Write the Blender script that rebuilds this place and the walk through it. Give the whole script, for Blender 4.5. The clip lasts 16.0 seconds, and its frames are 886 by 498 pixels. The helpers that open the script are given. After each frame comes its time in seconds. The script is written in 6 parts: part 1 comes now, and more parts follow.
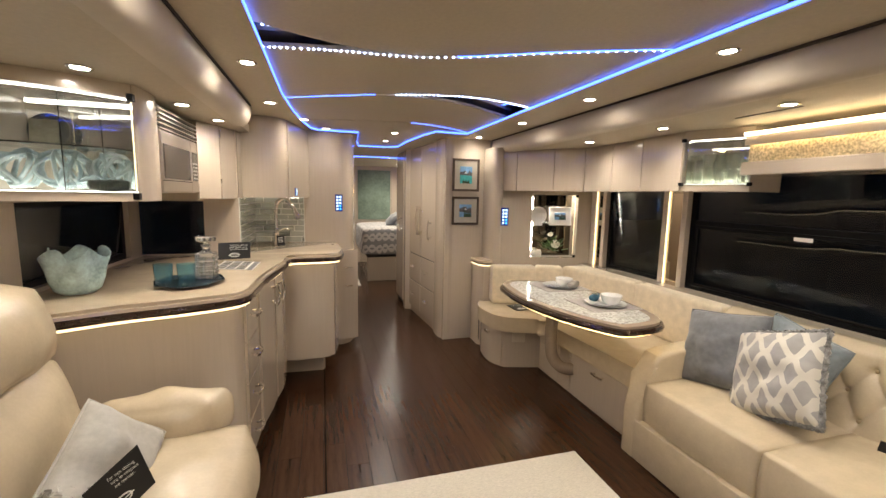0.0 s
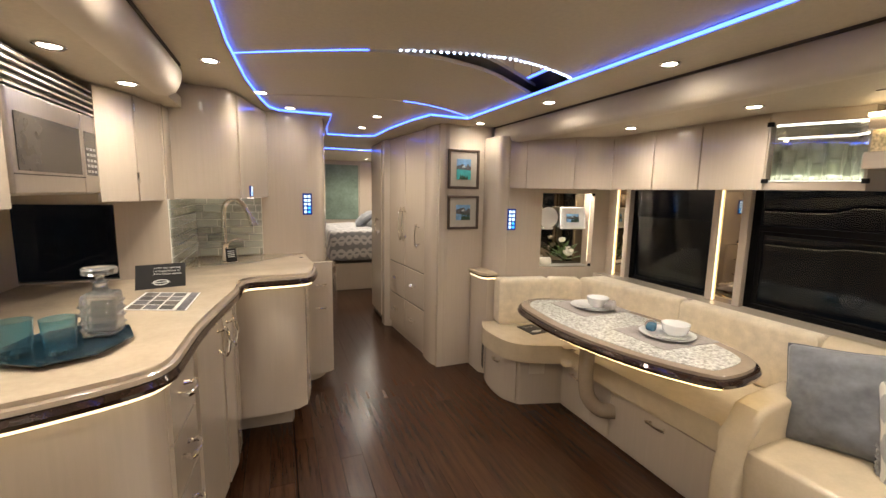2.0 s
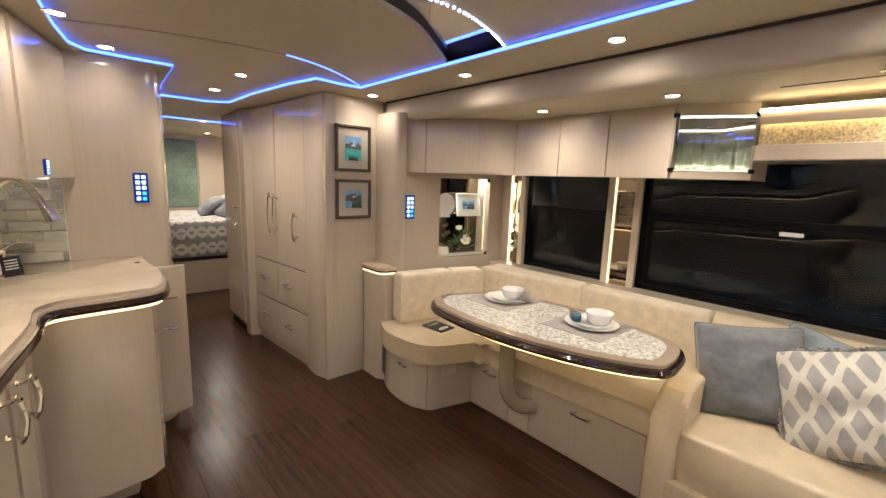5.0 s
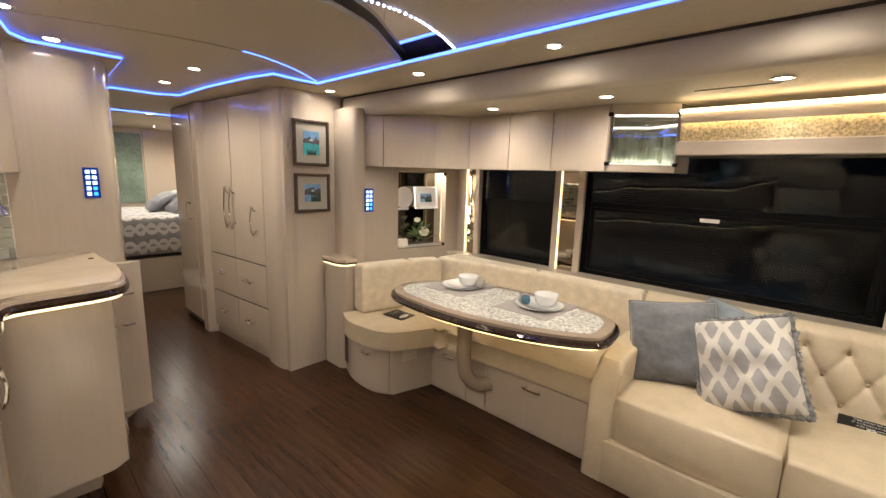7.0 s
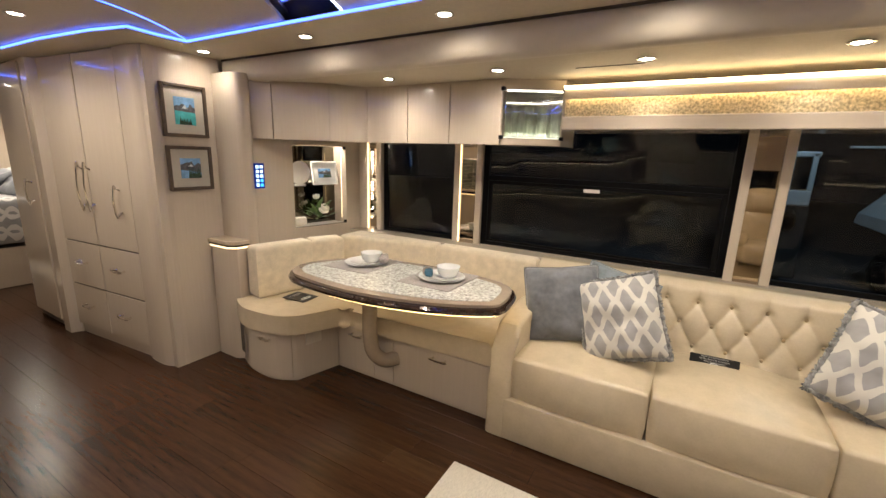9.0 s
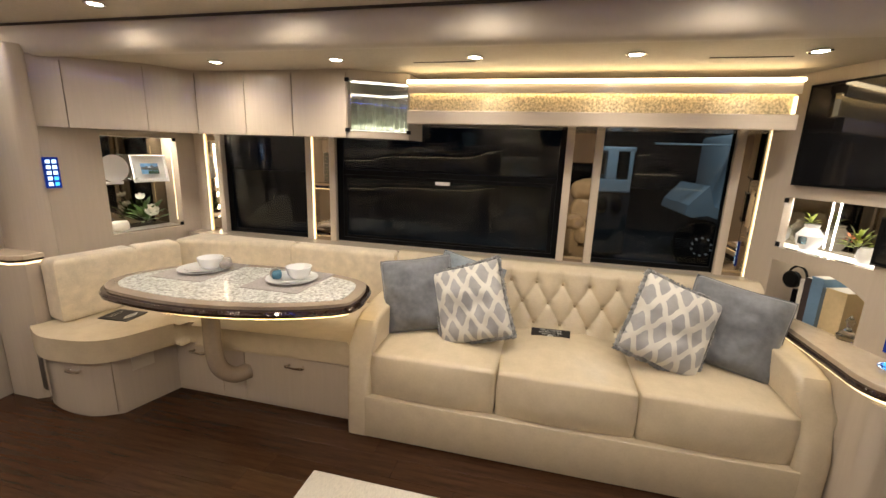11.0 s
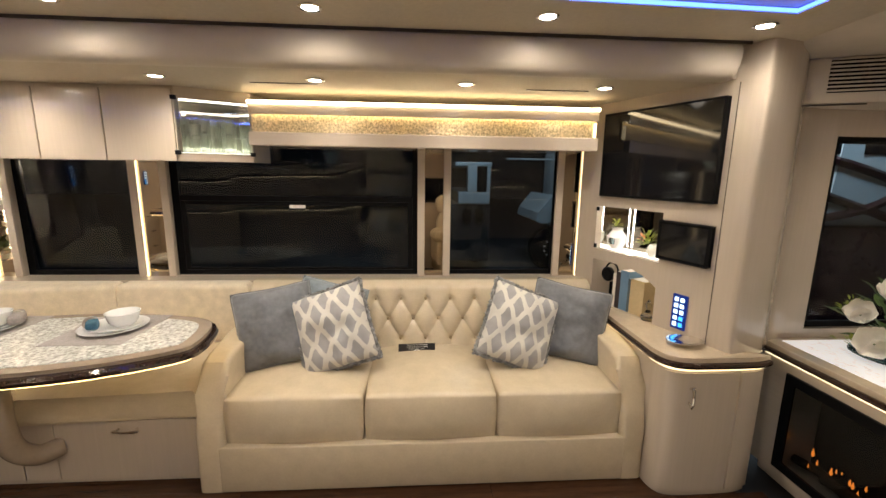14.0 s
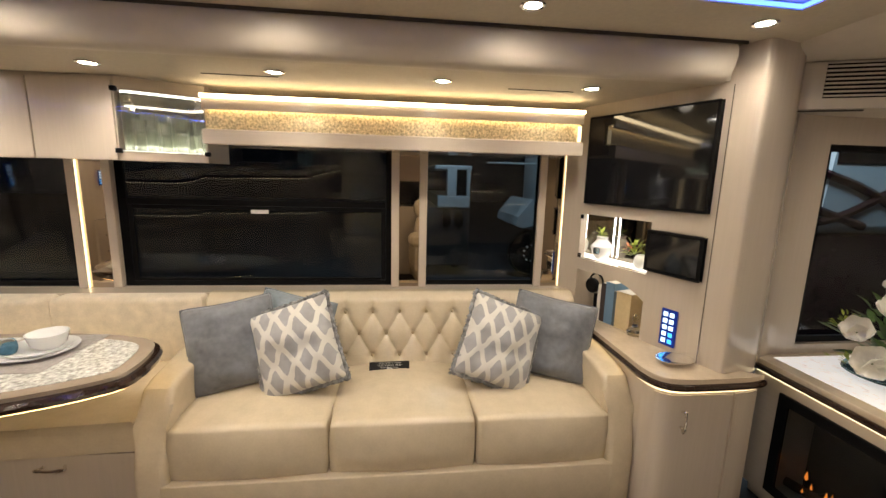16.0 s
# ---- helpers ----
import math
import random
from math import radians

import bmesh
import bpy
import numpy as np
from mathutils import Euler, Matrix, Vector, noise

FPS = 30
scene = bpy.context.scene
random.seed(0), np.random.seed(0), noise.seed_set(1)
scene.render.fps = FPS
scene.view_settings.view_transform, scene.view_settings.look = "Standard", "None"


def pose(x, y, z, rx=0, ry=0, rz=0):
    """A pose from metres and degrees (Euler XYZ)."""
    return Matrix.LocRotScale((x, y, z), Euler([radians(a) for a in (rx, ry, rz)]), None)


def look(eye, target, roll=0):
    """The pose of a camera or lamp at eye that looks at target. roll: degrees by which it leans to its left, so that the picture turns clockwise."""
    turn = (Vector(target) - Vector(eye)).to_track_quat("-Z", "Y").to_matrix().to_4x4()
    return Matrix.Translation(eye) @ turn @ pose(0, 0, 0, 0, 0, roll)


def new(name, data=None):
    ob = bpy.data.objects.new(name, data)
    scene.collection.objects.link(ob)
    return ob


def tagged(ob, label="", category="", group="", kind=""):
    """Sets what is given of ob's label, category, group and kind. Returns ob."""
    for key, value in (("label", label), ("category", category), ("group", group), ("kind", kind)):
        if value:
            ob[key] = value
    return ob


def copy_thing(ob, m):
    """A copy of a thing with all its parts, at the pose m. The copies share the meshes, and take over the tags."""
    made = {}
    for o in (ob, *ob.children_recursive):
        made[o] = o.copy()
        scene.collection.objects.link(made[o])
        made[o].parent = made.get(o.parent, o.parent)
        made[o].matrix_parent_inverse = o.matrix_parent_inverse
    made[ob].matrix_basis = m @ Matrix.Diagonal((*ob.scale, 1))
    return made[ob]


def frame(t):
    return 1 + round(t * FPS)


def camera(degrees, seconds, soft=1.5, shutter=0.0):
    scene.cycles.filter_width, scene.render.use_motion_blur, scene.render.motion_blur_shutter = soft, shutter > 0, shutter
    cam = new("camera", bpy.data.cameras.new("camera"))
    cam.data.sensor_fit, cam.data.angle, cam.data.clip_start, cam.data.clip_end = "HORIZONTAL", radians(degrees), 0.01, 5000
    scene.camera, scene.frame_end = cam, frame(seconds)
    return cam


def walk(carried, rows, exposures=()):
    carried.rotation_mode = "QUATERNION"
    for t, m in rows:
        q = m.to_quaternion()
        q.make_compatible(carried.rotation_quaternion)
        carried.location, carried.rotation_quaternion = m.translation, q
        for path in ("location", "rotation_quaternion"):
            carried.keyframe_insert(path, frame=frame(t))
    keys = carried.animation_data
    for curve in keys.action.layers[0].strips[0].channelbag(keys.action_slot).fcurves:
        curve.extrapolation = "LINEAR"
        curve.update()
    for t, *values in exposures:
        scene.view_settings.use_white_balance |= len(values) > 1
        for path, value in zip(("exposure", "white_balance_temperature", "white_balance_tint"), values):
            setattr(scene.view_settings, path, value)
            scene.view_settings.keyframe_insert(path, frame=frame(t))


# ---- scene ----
cam = camera(93.9, 16.0)
PATH = [
    (0, (0.425, 0.404, 1.509), (0.982, 2.307, 1.252), 1.2),
    (0.5, (0.446, 0.593, 1.505), (1.019, 2.493, 1.261), 1.1),
    (1, (0.474, 0.78, 1.513), (1.062, 2.674, 1.255), 1.2),
    (1.5, (0.448, 0.959, 1.509), (1.097, 2.833, 1.245), 1.1),
    (2, (0.371, 1.21, 1.525), (1.106, 3.05, 1.253), 1.1),
    (2.5, (0.352, 1.368, 1.51), (1.167, 3.172, 1.226), 1.1),
    (3, (0.354, 1.552, 1.514), (1.281, 3.3, 1.222), 1.2),
    (3.5, (0.378, 1.705, 1.515), (1.447, 3.371, 1.225), 1.5),
    (4, (0.379, 1.749, 1.515), (1.557, 3.336, 1.208), 1.8),
    (4.5, (0.337, 1.735, 1.513), (1.591, 3.26, 1.197), 2.0),
    (6.8, (0.212, 1.615, 1.508), (1.665, 2.946, 1.162), 1.8),
    (7, (0.208, 1.604, 1.508), (1.661, 2.935, 1.163), 1.8),
    (7.5, (0.212, 1.604, 1.507), (1.691, 2.9, 1.146), 1.7),
    (8, (0.227, 1.597, 1.497), (1.77, 2.805, 1.097), 1.8),
    (8.2, (0.231, 1.596, 1.494), (1.802, 2.752, 1.083), 1.8),
    (10.3, (0.325, 1.501, 1.489), (2.164, 2.149, 1.040), 2.0),
    (10.5, (0.333, 1.485, 1.49), (2.19, 2.075, 1.039), 2.0),
    (11, (0.348, 1.444, 1.491), (2.246, 1.887, 1.045), 2.0),
    (11.5, (0.352, 1.419, 1.491), (2.28, 1.716, 1.051), 1.9),
    (12, (0.358, 1.393, 1.498), (2.303, 1.554, 1.058), 1.7),
    (12.5, (0.369, 1.36, 1.499), (2.322, 1.404, 1.07), 1.6),
    (13, (0.373, 1.337, 1.505), (2.33, 1.292, 1.092), 1.3),
    (13.5, (0.363, 1.33, 1.516), (2.323, 1.231, 1.128), 1.0),
    (14, (0.351, 1.336, 1.526), (2.313, 1.206, 1.163), 0.8),
    (14.5, (0.343, 1.336, 1.529), (2.307, 1.184, 1.183), 0.7),
    (15, (0.35, 1.332, 1.538), (2.313, 1.163, 1.196), 0.9),
    (15.5, (0.424, 1.319, 1.535), (2.385, 1.128, 1.193), 1.1),
    (16, (0.528, 1.299, 1.534), (2.484, 1.073, 1.186), 1.5),
]
walk(cam, [(t, look(eye, target, roll)) for t, eye, target, roll in PATH])

# ---- light and world ----
world = bpy.data.worlds.new("night")
scene.world = world
world.use_nodes = True
world.node_tree.nodes["Background"].inputs[0].default_value = (0.010, 0.012, 0.016, 1)
world.node_tree.nodes["Background"].inputs[1].default_value = 0.25
DOWNLIGHT_W, BLUE, WARM = 16.7, 9.0, 2.3

# ---- materials ----
MATS = {}


def mat(name, color, rough=0.5, metal=0.0, grain=None, amount=0.15, scale=8.0, bump=0.0, coat=0.0, spec=0.5,
        transmission=0.0, emit=None, strength=0.0, island=0.0, ior=1.45, alpha=1.0, sheen=0.0):
    """A Principled material with two scales of variation; grain stretches it along an axis."""
    if name in MATS:
        return MATS[name]
    m = bpy.data.materials.new(name)
    m.use_nodes = True
    nt = m.node_tree
    b = nt.nodes["Principled BSDF"]
    b.inputs["Roughness"].default_value = rough
    b.inputs["Metallic"].default_value = metal
    b.inputs["Coat Weight"].default_value = coat
    b.inputs["Coat Roughness"].default_value = 0.04
    b.inputs["Specular IOR Level"].default_value = spec
    b.inputs["Transmission Weight"].default_value = transmission
    b.inputs["IOR"].default_value = ior
    b.inputs["Sheen Weight"].default_value = sheen
    b.inputs["Base Color"].default_value = (*color, 1)
    if emit:
        b.inputs["Emission Color"].default_value = (*emit, 1)
        b.inputs["Emission Strength"].default_value = strength
    if amount > 0:
        co = nt.nodes.new("ShaderNodeTexCoord")
        mp = nt.nodes.new("ShaderNodeMapping")
        mp.inputs["Scale"].default_value = grain or (1, 1, 1)
        nt.links.new(co.outputs["Object"], mp.inputs[0])
        n1 = nt.nodes.new("ShaderNodeTexNoise")
        n1.inputs["Scale"].default_value, n1.inputs["Detail"].default_value = scale, 6
        n2 = nt.nodes.new("ShaderNodeTexNoise")
        n2.inputs["Scale"].default_value, n2.inputs["Detail"].default_value = scale * 7, 3
        for n in (n1, n2):
            nt.links.new(mp.outputs[0], n.inputs["Vector"])
        mix = nt.nodes.new("ShaderNodeMath")
        mix.operation = "MULTIPLY_ADD"
        nt.links.new(n2.outputs[0], mix.inputs[0])
        mix.inputs[1].default_value = 0.45
        nt.links.new(n1.outputs[0], mix.inputs[2])
        val = mix.outputs[0]
        if island > 0:
            oi = nt.nodes.new("ShaderNodeObjectInfo")
            add = nt.nodes.new("ShaderNodeMath")
            add.operation = "MULTIPLY_ADD"
            nt.links.new(oi.outputs["Random"], add.inputs[0])
            add.inputs[1].default_value = island
            nt.links.new(val, add.inputs[2])
            val = add.outputs[0]
        ramp = nt.nodes.new("ShaderNodeValToRGB")
        lo, hi = [max(c * (1 - amount * 1.3), 0) for c in color], [min(c * (1 + amount), 1) for c in color]
        ramp.color_ramp.elements[0].position, ramp.color_ramp.elements[1].position = 0.45, 0.98 + island
        ramp.color_ramp.elements[0].color, ramp.color_ramp.elements[1].color = (*lo, 1), (*hi, 1)
        nt.links.new(val, ramp.inputs[0])
        nt.links.new(ramp.outputs[0], b.inputs["Base Color"])
        if bump > 0:
            bp = nt.nodes.new("ShaderNodeBump")
            bp.inputs["Strength"].default_value = bump
            bp.inputs["Distance"].default_value = 0.002
            nt.links.new(val, bp.inputs["Height"])
            nt.links.new(bp.outputs[0], b.inputs["Normal"])
    MATS[name] = m
    return m


WOOD = mat("bleached_wood", (0.52, 0.445, 0.36), 0.22, grain=(14, 14, 0.6), amount=0.028, scale=5, bump=0.008, coat=0.8)
WOODH = mat("bleached_wood_across", (0.52, 0.445, 0.36), 0.22, grain=(14, 0.6, 14), amount=0.028, scale=5, bump=0.008, coat=0.8)
WOODX = mat("bleached_wood_aft", (0.52, 0.445, 0.36), 0.22, grain=(0.6, 14, 14), amount=0.028, scale=5, bump=0.008, coat=0.8)
SEAM = mat("dark_seam", (0.05, 0.04, 0.03), 0.7, amount=0.1)
CEIL = mat("ceiling_vinyl", (0.50, 0.435, 0.335), 0.55, amount=0.05, scale=60, bump=0.05)
FASCIA = mat("satin_fascia", (0.54, 0.475, 0.39), 0.45, metal=0.0, amount=0.05, scale=3)
PLANK = mat("walnut_plank", (0.040, 0.0175, 0.0085), 0.24, grain=(12, 0.8, 1), amount=0.45, scale=3.0, bump=0.06, coat=0.0, island=0.22, spec=0.32)
UNDER = mat("floor_joint", (0.008, 0.005, 0.004), 0.6, amount=0.2)
LEATHER = mat("cream_leather", (0.555, 0.468, 0.338), 0.27, amount=0.06, scale=14, bump=0.10, spec=0.6)
SUEDE = mat("cream_suede", (0.66, 0.57, 0.43), 0.7, amount=0.12, scale=18, bump=0.12, sheen=0.3)
QUARTZ = mat("beige_quartz", (0.55, 0.45, 0.33), 0.16, amount=0.10, scale=7, coat=0.3)
BRONZE = mat("dark_bronze_edge", (0.040, 0.022, 0.015), 0.13, metal=0.2, amount=0.25, scale=20, coat=0.6)
TRIM = mat("taupe_edge", (0.36, 0.29, 0.22), 0.2, amount=0.08, coat=0.4)
CHROME = mat("chrome", (0.82, 0.80, 0.77), 0.10, metal=1.0, amount=0.0)
STEEL = mat("brushed_steel", (0.55, 0.50, 0.44), 0.28, metal=0.9, grain=(1, 30, 1), amount=0.06, scale=6)
MIRROR = mat("smoked_mirror", (0.50, 0.42, 0.32), 0.02, metal=1.0, amount=0.0)
CLEARMIRROR = mat("mirror", (0.85, 0.84, 0.80), 0.02, metal=1.0, amount=0.0)
BLACK = mat("black_frame", (0.005, 0.005, 0.0055), 0.45, amount=0.2, spec=0.12)
SCREEN = mat("black_screen", (0.006, 0.006, 0.007), 0.08, amount=0.0, coat=0.5)


def tinted_pane(name, tint, gloss_at_front):
    """Clear tinted glass: straight-through tinted light and a mirror gloss that grows towards grazing angles."""
    m = bpy.data.materials.new(name)
    m.use_nodes = True
    nt = m.node_tree
    nt.nodes.remove(nt.nodes["Principled BSDF"])
    see, gloss = nt.nodes.new("ShaderNodeBsdfTransparent"), nt.nodes.new("ShaderNodeBsdfGlossy")
    facing, mix = nt.nodes.new("ShaderNodeLayerWeight"), nt.nodes.new("ShaderNodeMixShader")
    steep, amount = nt.nodes.new("ShaderNodeMath"), nt.nodes.new("ShaderNodeMath")
    see.inputs["Color"].default_value = (*tint, 1)
    gloss.inputs["Color"].default_value, gloss.inputs["Roughness"].default_value = (0.95, 0.97, 1.0, 1), 0.0
    facing.inputs["Blend"].default_value = 0.5
    steep.operation, amount.operation = "POWER", "MULTIPLY_ADD"
    steep.inputs[1].default_value = 5.0
    amount.inputs[1].default_value, amount.inputs[2].default_value = 1 - gloss_at_front, gloss_at_front
    nt.links.new(facing.outputs["Facing"], steep.inputs[0])
    nt.links.new(steep.outputs[0], amount.inputs[0])
    nt.links.new(amount.outputs[0], mix.inputs[0])
    nt.links.new(see.outputs[0], mix.inputs[1])
    nt.links.new(gloss.outputs[0], mix.inputs[2])
    nt.links.new(mix.outputs[0], nt.nodes["Material Output"].inputs["Surface"])
    return m


NIGHTGLASS = tinted_pane("night_window_glass", (0.58, 0.62, 0.64), 0.032)
BLUELED = mat("blue_led", (0.1, 0.2, 1), 0.5, amount=0, emit=(0.06, 0.14, 1.0), strength=BLUE * 0.75)
BLUEDOT = mat("blue_led_dot", (0.5, 0.6, 1), 0.5, amount=0, emit=(0.45, 0.58, 1.0), strength=BLUE * 2.2)
WARMLED = mat("warm_led", (1, 0.85, 0.6), 0.5, amount=0, emit=(1.0, 0.80, 0.48), strength=WARM)
TABLELED = mat("table_led", (1, 0.85, 0.6), 0.5, amount=0, emit=(1.0, 0.70, 0.28), strength=8)
COVELED = mat("cove_led", (1, 0.85, 0.6), 0.5, amount=0, emit=(1.0, 0.78, 0.46), strength=12.5)
LENS = mat("downlight_lens", (1, 1, 1), 0.5, amount=0, emit=(1.0, 0.93, 0.80), strength=60)
PORCELAIN = mat("white_porcelain", (0.80, 0.80, 0.79), 0.12, amount=0.02, coat=0.5)
RUG = mat("cream_rug", (0.62, 0.58, 0.50), 0.9, grain=(1, 6, 1), amount=0.18, scale=60, bump=0.5, sheen=0.2)


# ---- building helpers ----
PLACE = {}


def thing(name, loc, label="", category="", group="", kind=""):
    ob = new(name)
    ob.empty_display_size = 0.1
    ob.location = loc
    PLACE[ob] = Matrix.Translation(loc)
    return tagged(ob, label, category, group, kind)


def part(name, bm, material, parent=None, label="", smooth=False, m=None):
    """Links a bmesh, built in the world's metres (or about m), as one mesh object under parent."""
    bmesh.ops.recalc_face_normals(bm, faces=bm.faces[:])
    me = bpy.data.meshes.new(name)
    bm.to_mesh(me)
    bm.free()
    me.materials.append(material)
    if smooth:
        me.polygons.foreach_set("use_smooth", [True] * len(me.polygons))
        if smooth != "all":
            me.set_sharp_from_angle(angle=radians(38))
    ob = new(name, me)
    PLACE[ob] = Matrix()
    if parent:
        ob.parent = parent
        ob.matrix_parent_inverse = PLACE[parent].inverted()
    if m is not None:
        ob.matrix_basis = m
        PLACE[ob] = m.copy()
    return tagged(ob, label)


def box(x0, x1, y0, y1, z0, z1, bevel=0.0, bm=None, seg=2):
    bm = bm or bmesh.new()
    r = bmesh.ops.create_cube(bm, size=1.0)
    for v in r["verts"]:
        v.co = Vector(((x0 + x1) / 2 + v.co.x * (x1 - x0), (y0 + y1) / 2 + v.co.y * (y1 - y0), (z0 + z1) / 2 + v.co.z * (z1 - z0)))
    if bevel > 0:
        es = list({e for v in r["verts"] for e in v.link_edges})
        bmesh.ops.bevel(bm, geom=es, offset=bevel, segments=seg, profile=0.5, affect="EDGES")
    return bm


def prism(pts, z0, z1, bevel=0.0, seg=3, bm=None, rim="both"):
    """A plan outline pulled up from z0 to z1, with its top and bottom rims rounded."""
    bm = bm or bmesh.new()
    lo = [bm.verts.new((x, y, z0)) for x, y in pts]
    hi = [bm.verts.new((x, y, z1)) for x, y in pts]
    n = len(pts)
    bm.faces.new(lo[::-1])
    bm.faces.new(hi)
    for i in range(n):
        bm.faces.new((lo[i], lo[(i + 1) % n], hi[(i + 1) % n], hi[i]))
    if bevel > 0:
        ring = (hi if rim == "top" else lo + hi)
        keep = set(ring)
        es = [e for e in bm.edges if e.verts[0] in keep and e.verts[1] in keep and abs(e.verts[0].co.z - e.verts[1].co.z) < 1e-6]
        bmesh.ops.bevel(bm, geom=es, offset=bevel, segments=seg, profile=0.5, affect="EDGES")
    return bm


def curve(pts, n=8, closed=False):
    """A smooth line through the points."""
    out, m = [], len(pts)
    P = [Vector(p) for p in pts]
    for i in range(m if closed else m - 1):
        a, b, c, d = (P[(i + k) % m] if closed else P[min(max(i + k, 0), m - 1)] for k in (-1, 0, 1, 2))
        for j in range(n):
            t = j / n
            out.append(0.5 * (2 * b + (c - a) * t + (2 * a - 5 * b + 4 * c - d) * t * t + (3 * b - a - 3 * c + d) * t ** 3))
    if not closed:
        out.append(P[-1])
    return out


def offset(pts, d, closed=False):
    """A plan line moved sideways by d (to its left)."""
    out, n = [], len(pts)
    for i in range(n):
        a = Vector(pts[(i - 1) % n] if closed else pts[max(i - 1, 0)])
        b = Vector(pts[(i + 1) % n] if closed else pts[min(i + 1, n - 1)])
        t = (b - a).normalized()
        out.append((pts[i][0] - t.y * d, pts[i][1] + t.x * d))
    return out


def sweep(path, profile, closed=False, bm=None, loop=True):
    """Carries a profile of (out, z) along a plan line; out is to the line's right."""
    bm = bm or bmesh.new()
    rows = []
    rings = [offset(path, -o, closed) for o, z in profile]
    for i in range(len(path)):
        rows.append([bm.verts.new((rings[k][i][0], rings[k][i][1], profile[k][1])) for k in range(len(profile))])
    n, m = len(rows), len(profile)
    for i in range(n if closed else n - 1):
        a, b = rows[i], rows[(i + 1) % n]
        for k in range(m if loop else m - 1):
            bm.faces.new((a[k], a[(k + 1) % m], b[(k + 1) % m], b[k]))
    if not closed and loop:
        bm.faces.new(rows[0])
        bm.faces.new(rows[-1][::-1])
    return bm


def tube(pts, r, sides=8, bm=None):
    bm = bm or bmesh.new()
    P, rows = [Vector(p) for p in pts], []
    side = None
    for i, p in enumerate(P):
        t = (P[min(i + 1, len(P) - 1)] - P[max(i - 1, 0)]).normalized()
        if side is None:
            side = t.orthogonal().normalized()
        side = (side - t * side.dot(t)).normalized()
        up = t.cross(side)
        rr = r[i] if isinstance(r, (list, tuple)) else r
        rows.append([bm.verts.new(p + rr * (math.cos(a) * side + math.sin(a) * up)) for a in [2 * math.pi * k / sides for k in range(sides)]])
    for a, b in zip(rows, rows[1:]):
        for k in range(sides):
            bm.faces.new((a[k], a[(k + 1) % sides], b[(k + 1) % sides], b[k]))
    bm.faces.new(rows[0][::-1])
    bm.faces.new(rows[-1])
    return bm


def lathe(profile, at, segs=24, bm=None, squash=(1, 1)):
    """Turns a profile of (radius, z) about the upright line through at."""
    bm = bm or bmesh.new()
    rows = []
    for r, z in profile:
        rows.append([bm.verts.new((at[0] + squash[0] * max(r, 1e-4) * math.cos(2 * math.pi * k / segs), at[1] + squash[1] * max(r, 1e-4) * math.sin(2 * math.pi * k / segs), at[2] + z)) for k in range(segs)])
    for a, b in zip(rows, rows[1:]):
        for k in range(segs):
            bm.faces.new((a[k], a[(k + 1) % segs], b[(k + 1) % segs], b[k]))
    bm.faces.new(rows[0][::-1])
    bm.faces.new(rows[-1])
    return bm


def cushion(sx, sy, sz, m, n=14, p=5.0, puff=0.0, bm=None, wrinkle=0.0, seed=0.0, radius=9.0):
    """A soft block, sx by sy by sz about its middle, with rounded edges and swollen faces, placed by m."""
    bm = bm or bmesh.new()
    r = bmesh.ops.create_cube(bm, size=2.0)
    bmesh.ops.subdivide_edges(bm, edges=list({e for v in r["verts"] for e in v.link_edges}), cuts=n, use_grid_fill=True)
    half = Vector((sx / 2, sy / 2, sz / 2))
    small = min(min(sx, sy, sz) / 2, radius)
    for v in list(bm.verts)[-(6 * (n + 1) ** 2 + 2):]:
        c = v.co.copy()
        s = (abs(c.x) ** p + abs(c.y) ** p + abs(c.z) ** p) ** (1 / p)
        q = c / s
        inner = Vector([h - small for h in half])
        big = Vector([math.copysign(min(abs(ci), 1), ci) for ci in c])
        pos = Vector([big[i] * inner[i] + q[i] * small for i in range(3)])
        for i in range(3):
            o = [k for k in range(3) if k != i]
            pos[i] += math.copysign(1, c[i]) * puff * abs(c[i]) ** 3 * (1 - c[o[0]] ** 2) * (1 - c[o[1]] ** 2)
        if wrinkle:
            pos += wrinkle * Vector(noise.noise_vector(pos * 9 + Vector((seed, seed * 2, 0))))
        v.co = m @ pos
    return bm


def wall_strip(a, b, z0, z1, thick, bm=None):
    """An upright slab along the plan line a to b, thick to its left."""
    a, b = Vector(a), Vector(b)
    t = (b - a).normalized()
    nrm = Vector((-t.y, t.x)) * thick
    return prism([a, b, b + nrm, a + nrm], z0, z1, bm=bm)


def pull(p, along, out, length=0.11, depth=0.028, parent=None, r=0.0055):
    """A chrome bow handle with small collars, centred at p on a face whose normal is out."""
    p, along, out = Vector(p), Vector(along).normalized(), Vector(out).normalized()
    k = length / 2
    pts = [p - along * k * 0.72, p - along * k * 0.80 + out * depth * 0.55, p - along * k + out * depth * 0.8, p - along * k * 0.55 + out * depth * 1.05, p + out * depth * 1.2,
           p + along * k * 0.55 + out * depth * 1.05, p + along * k + out * depth * 0.8, p + along * k * 0.80 + out * depth * 0.55, p + along * k * 0.72]
    line = curve(pts, 3)
    rad = [r + 0.0018 * (1 if (i // 2) % 4 == 0 else 0) for i in range(len(line))]
    return part("handle", tube(line, rad, 8), CHROME, parent, "chrome bow handle", smooth=True)


# ---- structure ----
def structure(name, bm, material, label, category, smooth=False):
    return tagged(part(name, bm, material, None, label, smooth), category=category, kind="structure")


floor = structure("floor", box(-1.3, 3.2, -1.9, 10.2, -0.06, -0.006), UNDER, "dark walnut plank floor of the coach", "floor")

